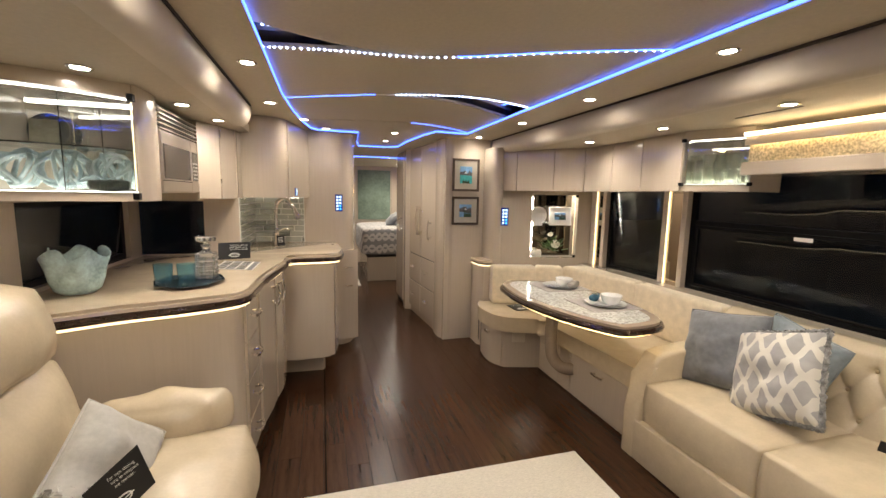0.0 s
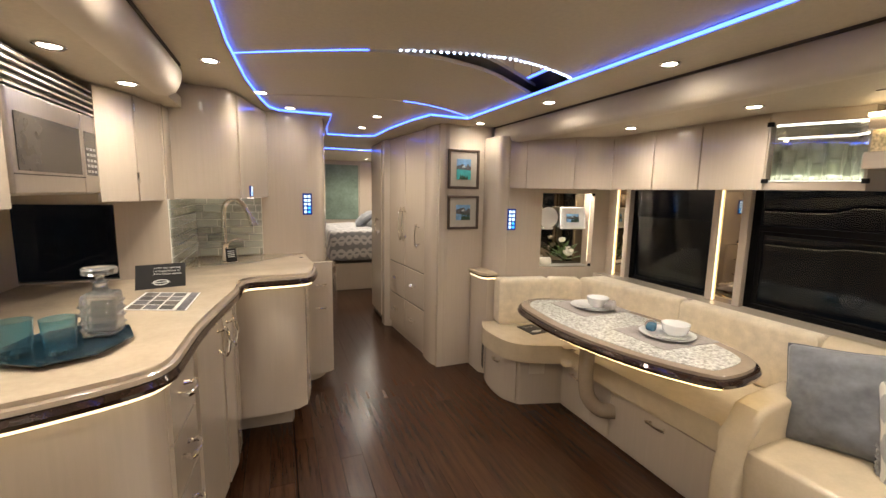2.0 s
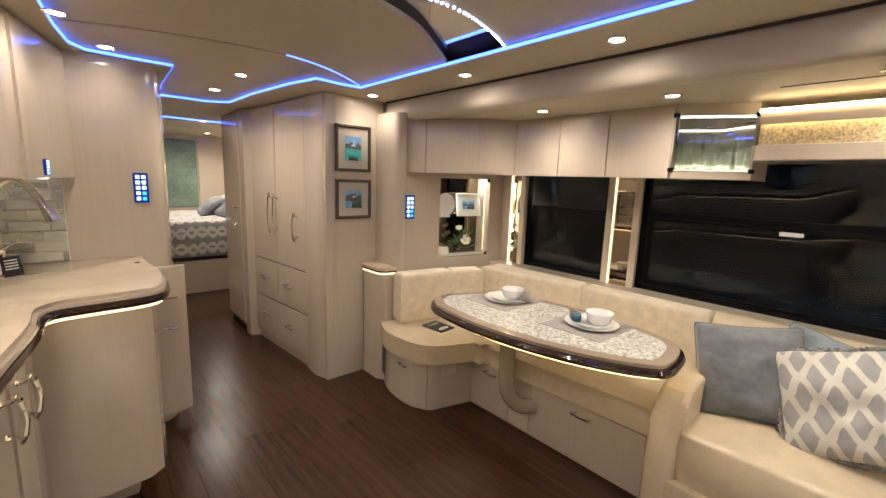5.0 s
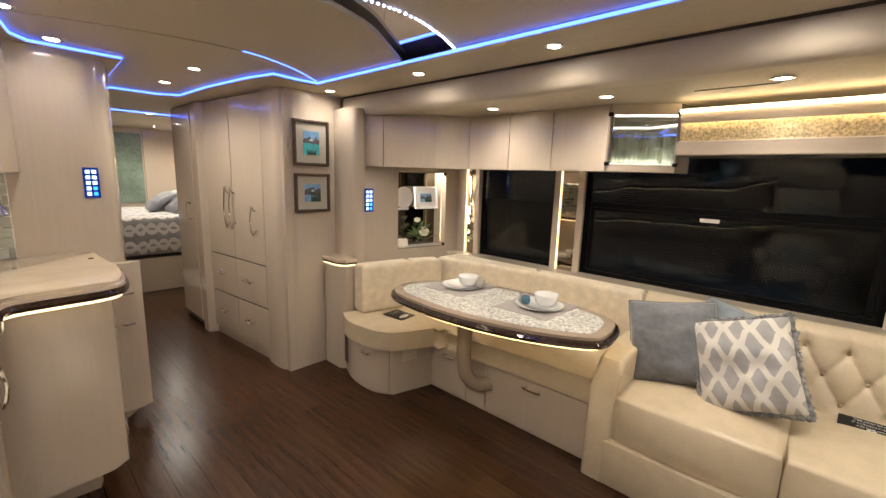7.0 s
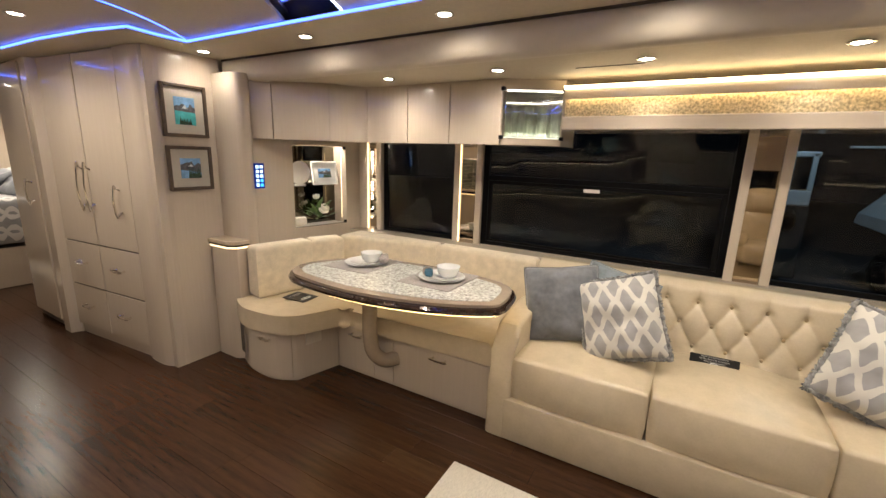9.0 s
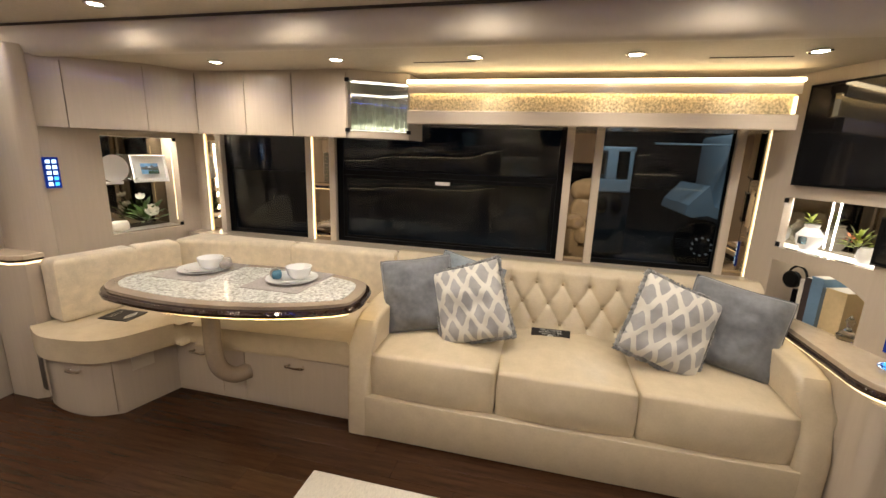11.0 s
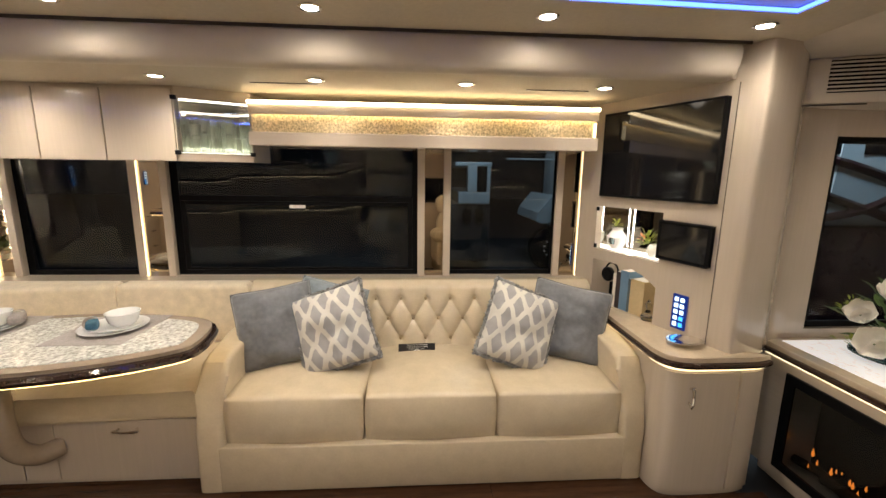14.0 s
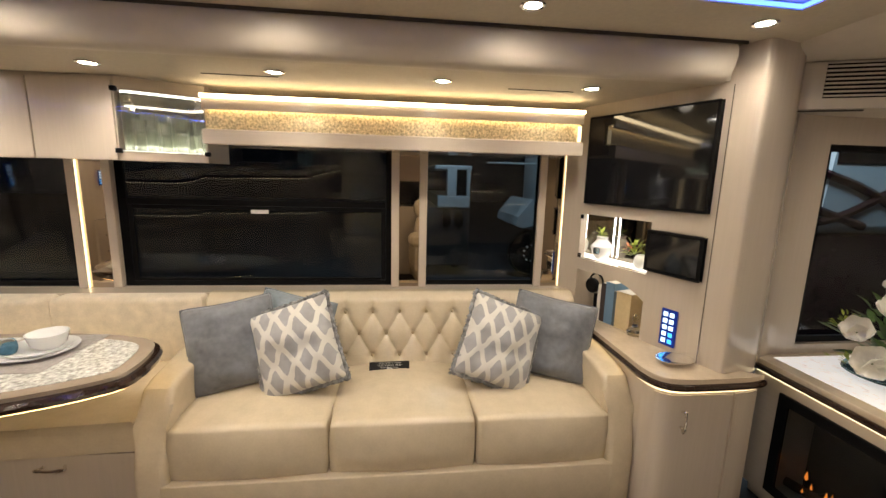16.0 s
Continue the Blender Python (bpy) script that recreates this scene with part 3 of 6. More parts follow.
d = front_panel("drawer", 2.39, 3.06, 0.02, 0.335, 2.26, din)
pull((2.248, 2.72, 0.29), (0, 1, 0), (-1, 0, 0), 0.12, parent=d)
d = front_panel("drawer", 3.225, 3.535, 0.02, 0.335, 2.26, din)
pull((2.248, 3.37, 0.285), (0, 1, 0), (-1, 0, 0), 0.11, parent=d)
front_panel("panel", 3.065, 3.22, 0.02, 0.19, 2.26, din)
front_panel("panel", 3.065, 3.22, 0.195, 0.335, 2.26, din)
d = part("drawer", sweep([tuple(p) for p in curve([(1.945, 3.66), (1.885, 3.78), (1.89, 3.98), (1.91, 4.07)], 6)], [(-0.001, 0.02), (-0.012, 0.02), (-0.012, 0.335), (-0.001, 0.335)]), WOOD, din, smooth=True)
pull((1.877, 3.82, 0.285), (0, 1, 0), (-1, 0, 0), 0.09, parent=d)
o = thing("power_outlet", (2.07, 3.60, 0.25), "white double power outlet cover on the bench base", "outlet")
part("cover", wall_strip((2.02, 3.618), (2.13, 3.588), 0.235, 0.33, -0.006), mat("outlet_white", (0.6, 0.54, 0.44), 0.35, amount=0.03), o)

g = thing("air_grille", (1.89, 4.08, 0.2), "small dark perforated grille on the bench end", "air vent")
part("grille", sweep([(1.888, 4.045), (1.895, 4.075), (1.905, 4.105)], [(-0.014, 0.12), (-0.018, 0.12), (-0.018, 0.33), (-0.014, 0.33)]), SEAM, g)
lb = thing("window_label", (3.08, 2.1, 1.30), "small white warning label on the window", "label")
part("sticker", box(3.0790, 3.0805, 2.05, 2.15, 1.286, 1.308), mat("label_white", (0.7, 0.66, 0.62), 0.5, amount=0.1), lb)

# table
top = curve([(1.835, 3.42), (1.875, 3.53), (1.95, 3.60), (2.07, 3.625), (2.29, 3.52), (2.43, 3.30), (2.485, 2.95), (2.46, 2.62), (2.405, 2.41), (2.31, 2.315), (2.12, 2.285), (2.02, 2.33), (1.90, 2.56), (1.825, 2.85), (1.805, 3.12)], 6, True)
top = [tuple(p) for p in top][::-1]
tab = thing("dinette_table", (2.1, 3.0, 0.2), "boat-shaped dining table with shell inlay and dark glossy edge", "table")
SHELL = mat("shell_inlay", (0.74, 0.69, 0.60), 0.18, amount=0.55, scale=75, coat=0.6, bump=0.12)
part("tabletop", prism(offset(top, -0.0, True), 0.752, 0.790, 0.008, 2), TRIM, tab, "taupe stone rim", smooth=True)
inner = offset(top, 0.055, True)
part("inlay", prism(inner, 0.789, 0.7925), SHELL, tab, "iridescent shell mosaic inlay")
part("edge_band", sweep(top, [(0.0, 0.775), (0.018, 0.772), (0.026, 0.758), (0.022, 0.742), (0.008, 0.735), (0.0, 0.737)], True), BRONZE, tab, "dark glossy bullnose edge", smooth=True)
under = offset(top, 0.018, True)
part("light_line", sweep(under, [(0.0, 0.726), (0.010, 0.726), (0.010, 0.735), (0.0, 0.735)], True), TABLELED, tab, "warm light line under the edge")
part("underside", prism(offset(top, 0.03, True), 0.722, 0.752), TRIM, tab)
leg = curve([(2.12, 3.15, 0.735), (2.12, 3.15, 0.55), (2.12, 3.15, 0.40), (2.135, 3.135, 0.275), (2.19, 3.09, 0.205), (2.262, 3.04, 0.205)], 6)
part("leg", tube(leg, 0.046, 14), TRIM, tab, "curved taupe pedestal leg", smooth=True)

# ---- sofa ----
sofa = thing("sofa", (2.6, 1.25, 0), "three-seat cream leather sofa with tufted back", "sofa")
SY0, SY1 = 0.19, 2.36
part("base", box(2.148, 2.95, SY0 + 0.10, SY1 - 0.10, 0.004, 0.240, 0.007, seg=3), LEATHER, sofa, smooth=True)
bounds = [SY0 + 0.115, 0.935, 1.585, SY1 - 0.115]
for a, b in zip(bounds, bounds[1:]):
    part("seat_cushion", cushion(0.725, b - a + 0.018, 0.275, pose(2.533, (a + b) / 2, 0.344), 18, 2.4, 0.020, wrinkle=0.0022, seed=a, radius=0.052), LEATHER, sofa, smooth="all")


def sofa_arm(y, side):
    bm = bmesh.new()
    prof = [(2.150, 0.004), (2.150, 0.30), (2.175, 0.40), (2.22, 0.47), (2.235, 0.56), (2.27, 0.615), (2.34, 0.635), (2.6, 0.645), (2.9, 0.65), (2.95, 0.004)]
    a = [bm.verts.new((x, y - 0.065, z)) for x, z in prof]
    b = [bm.verts.new((x, y + 0.065, z)) for x, z in prof]
    n = len(prof)
    bm.faces.new(a)
    bm.faces.new(b[::-1])
    for i in range(n):
        bm.faces.new((a[i], b[i], b[(i + 1) % n], a[(i + 1) % n]))
    bmesh.ops.bevel(bm, geom=[e for e in bm.edges if abs(e.verts[0].co.y - e.verts[1].co.y) < 1e-4 and (e.verts[0].co.z > 0.05 or e.verts[1].co.z > 0.05)], offset=0.028, segments=4, profile=0.5, affect="EDGES")
    return part("armrest", bm, LEATHER, sofa, smooth=True)


sofa_arm(SY0 + 0.06, -1)
sofa_arm(SY1 - 0.06, 1)

# tufted back
# The cover's own leather, darkened for the shade in the dimples.
BUTTON = mat("shaded_button_leather", (0.42, 0.33, 0.21), 0.36, amount=0.08, scale=14)
bm = bmesh.new()
NY, NZ = 300, 60
by0, by1, bz0, bz1 = SY0 + 0.03, SY1 - 0.02, 0.46, 0.852
tuft_y, tuft_z = 0.155, 0.116
tufts = [(0.1895 + c * tuft_y + (0.5 * tuft_y if r % 2 else 0), 0.513 + r * tuft_z) for r in range(3) for c in range(14)]
grid = []
for i in range(NY + 1):
    row = []
    for j in range(NZ + 1):
        y, z = by0 + (by1 - by0) * i / NY, bz0 + (bz1 - bz0) * j / NZ
        u = (y - 0.1895) / tuft_y
        w_ = (z - 0.513) / tuft_z
        a_, b_ = (u + w_ / 2), (u - w_ / 2)
        puff = abs(math.sin(math.pi * a_) * math.sin(math.pi * b_)) ** 0.5
        dip = 0.026 * (1 - puff)
        if w_ > 2.0 or w_ < 0.0:
            past = w_ - 2.0 if w_ > 2.0 else -w_
            dip = 0.026 * max(0.35, 1 - 0.75 * past) * (1 - abs(math.sin(math.pi * u)) ** (0.84 - 0.4 * min(past, 1)))
        near = min((y - ty) ** 2 + (z - tz) ** 2 for ty, tz in tufts)
        dip += 0.020 * math.exp(-near / 0.00035)
        rim = max(0, (z - (bz1 - 0.05)) / 0.05)
        x = 2.775 + 0.13 * (z - bz0) / (bz1 - bz0) - 0.045 + dip + 0.05 * rim ** 2.5
        row.append(bm.verts.new((x, y, z)))
    row.append(bm.verts.new((2.97, y, bz1 - 0.002)))
    row.append(bm.verts.new((3.0, y, bz0)))
    grid.append(row)
for a, b in zip(grid, grid[1:]):
    for k in range(len(a) - 1):
        bm.faces.new((a[k], b[k], b[k + 1], a[k + 1]))
bm.faces.new(grid[0])
bm.faces.new(grid[-1][::-1])
back = part("backrest", bm, LEATHER, sofa, "diamond-tufted leather backrest", smooth="all")
for ty, tz in tufts:
    if by0 < ty < by1:
        x = 2.775 + 0.13 * (tz - bz0) / (bz1 - bz0) - 0.045 + 0.040
        part("button", lathe([(0.001, -0.0105), (0.007, -0.008), (0.0105, 0.0), (0.007, 0.008), (0.001, 0.0105)], (x, ty, tz), 10), BUTTON, back, smooth="all")

# ---- upper cabinets of the slide ----
uc_line = [tuple(p) for p in curve([(2.13, 4.20), (2.21, 4.12), (2.29, 4.0), (2.44, 3.76), (2.60, 3.66), (2.66, 3.55), (2.665, 3.26), (2.665, 2.935), (2.66, 2.58)], 6)]
up = thing("upper_cabinet", (2.8, 3.3, 1.585), "row of bleached wood overhead cabinets above the dinette", "cabinet")
part("body", prism(uc_line + [(3.05, 2.58), (3.05, 4.06)], 1.567, 1.944), WOOD, up, smooth=True)
ids = [(2, 8), (8, 18), (18, 28), (28, 36), (36, 42), (42, 48)]
for a, b in ids:
    seg = uc_line[a:b + 1]
    p0, p1 = Vector(seg[0]), Vector(seg[-1])
    seg[0] = tuple(p0 + (Vector(seg[1]) - p0).normalized() * 0.004)
    seg[-1] = tuple(p1 + (Vector(seg[-2]) - p1).normalized() * 0.004)
    part("door", sweep(seg, [(0.0, 1.569), (0.012, 1.569), (0.012, 1.925), (0.0, 1.925)]), WOOD, up, smooth=True)

# ---- table-top side unit beside the picture wall ----
su = thing("side_cabinet", (2.0, 4.3, 0), "narrow bleached wood end cabinet with stone top", "cabinet")
part("body", prism([(1.925, 4.43), (1.925, 4.24), (1.96, 4.19), (2.028, 4.18), (2.028, 4.43)], 0, 0.82), WOOD, su, smooth=True)
part("top", prism([(1.905, 4.435), (1.905, 4.23), (1.945, 4.17), (2.04, 4.16), (2.04, 4.435)], 0.845, 0.875, 0.008), QUARTZ, su, "beige stone top")
part("edge_band", prism([(1.91, 4.435), (1.91, 4.235), (1.95, 4.175), (2.04, 4.165), (2.04, 4.435)], 0.832, 0.847, 0.004), BRONZE, su)
part("light_line", prism([(1.918, 4.435), (1.918, 4.24), (1.955, 4.183), (2.035, 4.172), (2.035, 4.435)], 0.82, 0.8315), WARMLED, su, "warm light line under the top")

# ---- tall corridor cabinets ----
tc = thing("tall_cabinet", (1.6, 5.2, 0), "tall glossy bleached wood wardrobe with doors and drawers", "wardrobe")
part("body", prism([(1.625, 4.56), (1.68, 4.445), (2.0, 4.445), (2.0, 5.80), (1.525, 5.80), (1.612, 4.76)], 0.0, 2.075), WOOD, tc, smooth=True)
part("corner_post", prism([tuple(p) for p in curve([(1.592, 4.722), (1.590, 4.60), (1.602, 4.52), (1.645, 4.452), (1.70, 4.434)], 5)] + [(1.70, 4.446), (1.64, 4.56), (1.625, 4.722)], 0.0, 2.075), WOOD, tc, smooth=True)


def aisle(y):
    return 1.608 - 0.085 * (y - 4.75) / 0.9


def slab_on_aisle(name, y0, y1, z0, z1, parent, proud=0.016):
    return part(name, prism([(aisle(y0) - proud, y0), (aisle(y0), y0), (aisle(y1), y1), (aisle(y1) - proud, y1)], z0, z1, 0.003, 1), WOOD, parent)


# Dark slab behind the doors puts the shade of their gaps into colour.
part("reveal", prism([(aisle(4.724) - 0.004, 4.724), (aisle(4.724), 4.724), (aisle(5.652), 5.652), (aisle(5.652) - 0.004, 5.652)], 0.088, 2.072), SEAM, tc, "dark backing that paints the shade in the door gaps")
for y0, y1 in ((4.732, 5.196), (5.208, 5.645)):
    d = slab_on_aisle("door", y0, y1, 0.78, 2.07, tc)
    yy = 5.16 if y0 < 5 else 5.25
    pull((aisle(yy) - 0.018, yy, 1.20 if y0 > 5 else 1.20), (0, 0, 1), (-1, 0, 0), 0.34, 0.038, parent=d, r=0.0075)
    for z0, z1 in ((0.09, 0.422), (0.434, 0.770)):
        d = slab_on_aisle("drawer", y0, y1, z0, z1, tc)
        yy = (y0 + y1) / 2
        pull((aisle(yy) - 0.018, yy, (z0 + z1) / 2 + 0.02), (0, 1, 0), (-1, 0, 0), 0.15, 0.034, parent=d, r=0.0075)
pull((aisle(4.84) - 0.018, 4.84, 1.12), (0, 0, 1), (-1, 0, 0), 0.22, 0.038, parent=tc, r=0.0075)
t2 = thing("tall_cabinet", (1.55, 6.1, 0), "tall glossy bleached wood closet beside the corridor", "wardrobe")
part("body", prism([(1.475, 5.82), (1.53, 5.805), (2.0, 5.805), (2.0, 6.43), (1.50, 6.43), (1.475, 6.38)], 0.06, 2.075), WOOD, t2, smooth=True)
part("kick", box(1.50, 2.0, 5.81, 6.42, 0, 0.06), SEAM, t2)
part("post", prism([(1.46, 5.70), (1.53, 5.66), (1.56, 5.66), (1.56, 5.81), (1.46, 5.81)], 0.0, 2.075, 0.004), WOOD, t2)
d = part("door", box(1.460, 1.474, 5.86, 6.37, 0.08, 2.06, 0.003), WOOD, t2)
pull((1.458, 5.95, 1.12), (0, 0, 1), (-1, 0, 0), 0.20, 0.038, parent=d, r=0.0075)

# ---- front cabinet of the slide ----
fc = [(2.86, 0.185), (2.24, 0.185), (2.14, 0.185), (2.07, 0.165), (2.04, 0.11), (2.035, 0.0), (2.04, -0.20), (2.06, -0.285)]
fcl = [tuple(p) for p in curve([Vector(q) for q in fc], 5)]
cab = thing("end_cabinet", (2.2, 0.0, 0), "low bleached wood corner cabinet with stone top beside the sofa", "cabinet")
part("body", prism(fcl + [(2.15, -0.075), (3.04, 0.25)], 0.0, 0.655), WOOD, cab, smooth=True)
d = part("door", sweep(fcl[14:29], [(0.0, 0.03), (0.010, 0.03), (0.010, 0.64), (0.0, 0.64)]), WOOD, cab, smooth=True)
pull((2.026, 0.075, 0.53), (0, 0, 1), (-1, 0.15, 0), 0.10, parent=d)
d = part("door", sweep(fcl[29:], [(0.0, 0.03), (0.010, 0.03), (0.010, 0.64), (0.0, 0.64)]), WOOD, cab, smooth=True)
ft = offset(fcl, -0.028)
part("top", prism(ft + [(2.15, -0.075), (3.04, 0.25)], 0.695, 0.722, 0.006), QUARTZ, cab, "beige stone top", smooth=True)
part("edge_band", sweep(ft, [(0.0, 0.700), (0.012, 0.697), (0.016, 0.685), (0.010, 0.672), (0.0, 0.672)]), BRONZE, cab, "dark glossy bullnose edge", smooth=True)
part("light_line", sweep(offset(fcl, -0.006), [(0.0, 0.656), (0.012, 0.656), (0.012, 0.671), (0.0, 0.671)]), WARMLED, cab, "warm light line under the top")

# television, tablet, keypad on the slanted wall
tv = thing("television", (*fpt(0.4, 0.05), 1.39), "large black flat television on the slanted wall, switched off", "television")
part("housing", fbox(0.264, 0.972, 1.402, 1.875, 0.0, 0.026, 0.003), BLACK, tv)
part("screen", fbox(0.272, 0.964, 1.412, 1.867, 0.025, 0.0275), SCREEN, tv, "glossy black screen")
tb = thing("tablet", (*fpt(0.65, 0.02), 1.04), "black wall-mounted control tablet, switched off", "tablet")
part("housing", fbox(0.702, 0.975, 1.10, 1.293, 0.0, 0.022, 0.006), BLACK, tb)
part("screen", fbox(0.714, 0.963, 1.111, 1.282, 0.021, 0.0235), SCREEN, tb)

# ---- fireplace unit ahead ----
fp = thing("fireplace_cabinet", (1.7, -0.7, 0), "low wood cabinet with an electric fireplace and stone top", "cabinet")
bm = box(1.02, 2.24, -1.2, -0.64, 0.07, 0.655)
box(2.075, 2.24, -0.64, -0.455, 0.07, 0.655, bm=bm)
box(1.02, 2.075, -0.64, -0.455, 0.585, 0.655, bm=bm)
box(1.02, 2.075, -0.64, -0.455, 0.07, 0.125, bm=bm)
part("body", bm, WOODX, fp)
part("kick", box(1.02, 2.22, -1.2, -0.50, 0.0, 0.07), WOODX, fp)
part("top", box(1.0, 2.245, -1.2, -0.43, 0.69, 0.718, 0.006), QUARTZ, fp, "beige stone top")
part("edge_band", box(1.0, 2.22, -0.445, -0.412, 0.667, 0.692, 0.010), BRONZE, fp, "dark glossy edge")
part("light_line", box(1.0, 2.22, -0.452, -0.442, 0.652, 0.666), WARMLED, fp, "warm light line under the top")
# Emission in the inlay stands for its blown-out white brightness.
part("inlay", box(1.0, 2.20, -1.0, -0.50, 0.717, 0.7205), mat("emissive_shell_inlay", (0.8, 0.76, 0.72), 0.25, amount=0.4, scale=45, emit=(1, 0.93, 0.90), strength=0.5), fp, "white shell mosaic inlay, brightened by emission")
bm = box(2.045, 2.09, -0.456, -0.443, 0.11, 0.60)
box(1.02, 2.045, -0.456, -0.443, 0.555, 0.60, bm=bm)
box(1.02, 2.045, -0.456, -0.443, 0.11, 0.15, bm=bm)
part("fire_frame", bm, BLACK, fp)
part("fire_back", box(1.02, 2.07, -0.638, -0.632, 0.126, 0.584), BLACK, fp)
part("fire_glass", box(1.02, 2.05, -0.453, -0.449, 0.148, 0.557), NIGHTGLASS, fp, "dark fireplace glass")
FLAME = mat("flame", (1, 0.4, 0.05), 0.5, amount=0, emit=(1.0, 0.24, 0.03), strength=2.2)
LOG = mat("fire_log", (0.06, 0.035, 0.02), 0.8, amount=0.4, scale=20, bump=0.5)
rng = random.Random(8)
for i in range(5):
    x = 1.95 - i * 0.15
    part("log", tube([(x - 0.12, -0.55 - 0.02 * (i % 2), 0.15), (x, -0.56, 0.165), (x + 0.12, -0.54, 0.155)], 0.022, 8), LOG, fp, smooth=True)
for i in range(30):
    x, h = 2.02 - i * 0.03 + rng.uniform(-0.02, 0.02), rng.uniform(0.012, 0.046)
    part("flame", lathe([(0.002, 0), (0.2 * h, h * 0.25), (0.12 * h, h * 0.6), (0.001, h)], (x, -0.545 + rng.uniform(-0.03, 0.03), 0.165 + rng.uniform(0, 0.06)), 7, squash=(1, 0.6)), FLAME, fp, smooth="all")

# overhead vent ahead
VA, VD = Vector((2.165, -0.355)), Vector((-0.40, -0.917)).normalized()
VN = Vector((VD.y, -VD.x))


def vent_box(s0, s1, z0, z1, d0, d1, bevel=0.0):
    """A block on the louvre face: s along it, d proud of it."""
    bm = box(s0, s1, d0, d1, z0, z1, bevel)
    for v in bm.verts:
        p = VA + VD * v.co.x + VN * v.co.y
        v.co = Vector((p.x, p.y, v.co.z))
    return bm


vt = thing("overhead_vent", (*VA, 1.842), "overhead panel with black air louvres", "air vent")
part("housing", vent_box(0.0, 1.25, 1.842, 2.034, -0.30, -0.004, 0.012), FASCIA, vt, smooth=True)
part("lip", vent_box(-0.002, 0.24, 1.837, 1.8415, -0.022, -0.008), SEAM, vt)
part("backing", vent_box(0.092, 1.20, 1.888, 2.022, -0.006, -0.003), BLACK, vt)
for i in range(8):
    part("slat", vent_box(0.092, 1.20, 1.893 + i * 0.0163, 1.8995 + i * 0.0163, -0.003, 0.006), FASCIA, vt)
rim = [(2.11, -0.262), (1.95, -0.236), (1.68, -0.218), (1.25, -0.215)]
base = [tuple(VA + VD * q + VN * 0.012) for q in (0.0, 0.12, 0.45, 0.95)]
bm = bmesh.new()
rows = []
for a, b in zip(curve([Vector(q) for q in rim], 5), curve([Vector(q) for q in base], 5)):
    rows.append([bm.verts.new((*a.lerp(b, 1 - math.cos(q * math.pi / 2)), 2.081 - 0.046 * math.sin(q * math.pi / 2))) for q in (0, 0.2, 0.4, 0.6, 0.8, 1.0)] + [bm.verts.new((*(b - VN * 0.2), 2.035)), bm.verts.new((*(b - VN * 0.2), 2.081))])
for a, b in zip(rows, rows[1:]):
    for k in range(8):
        bm.faces.new((a[k], a[(k + 1) % 8], b[(k + 1) % 8], b[k]))
bm.faces.new(rows[0])
bm.faces.new(rows[-1][::-1])
structure("cornice_front", bm, FASCIA, "rounded tan cornice above the air louvres", "cornice", True)

# ---- galley ----
edge_pts = [(-0.80, 2.10), (-0.54, 2.235), (-0.36, 2.32), (-0.15, 2.385), (0.01, 2.455), (0.065, 2.53), (0.075, 2.65), (0.085, 2.85), (0.115, 3.10), (0.16, 3.40), (0.165, 3.58), (0.20, 3.665), (0.30, 3.685), (0.46, 3.70), (0.535, 3.75), (0.565, 3.90), (0.575, 4.05), (0.56, 4.25), (0.545, 4.525)]
ge = [tuple(p) for p in curve([Vector(q) for q in edge_pts], 4)]
ct = thing("galley_worktop", (0.0, 3.3, 0.99), "curved beige quartz worktop with dark glossy edge", "worktop")
part("slab", prism(ge + [(-0.165, 4.525), (-0.165, 3.775), (-0.795, 3.775)], 1.012, 1.043, 0.007), QUARTZ, ct, smooth=True)
part("edge_trim", sweep(ge, [(0.0, 1.030), (0.012, 1.026), (0.016, 1.014), (0.0, 1.010)]), TRIM, ct, "taupe step on the edge", smooth=True)
part("edge_band", sweep(ge, [(0.0, 1.012), (0.018, 1.010), (0.026, 0.996), (0.020, 0.982), (0.0, 0.980)]), BRONZE, ct, "dark glossy bullnose edge", smooth=True)
part("light_line", sweep(offset(ge, 0.012), [(0.0, 0.967), (0.014, 0.967), (0.014, 0.979), (0.0, 0.979)]), WARMLED, ct, "warm light line under the edge")
part("backing", prism(offset(ge, 0.02) + [(-0.165, 4.52), (-0.165, 3.775), (-0.795, 3.775)], 0.962, 1.011), TRIM, ct)
body = offset(ge, 0.03)
lc = thing("galley_cabinet", (-0.2, 3.0, 0), "curved bleached wood galley cabinet with drawers and doors", "cabinet")
b1 = [p for p in body if p[1] < 3.60 and p[0] < 0.16]
part("body", prism(b1 + [(0.125, 3.71), (-0.79, 3.71)], 0.12, 0.961), WOOD, lc, smooth=True)
part("kick", prism(offset(b1, 0.05) + [(0.05, 3.70), (-0.78, 3.70)], 0.0, 0.12), WOOD, lc)
for z0, z1 in ((0.13, 0.327), (0.335, 0.536), (0.544, 0.745), (0.753, 0.955)):
    seg = [p for p in b1 if 2.56 < p[1] < 2.90]
    d = part("drawer", sweep(seg, [(0.0, z0), (0.012, z0), (0.012, z1), (0.0, z1)]), WOOD, lc, smooth=True)
    pull((seg[len(seg) // 2][0] + 0.013, seg[len(seg) // 2][1], z1 - 0.075), (0, 1, 0), (1, 0, 0), 0.12, 0.038, parent=d, r=0.007)
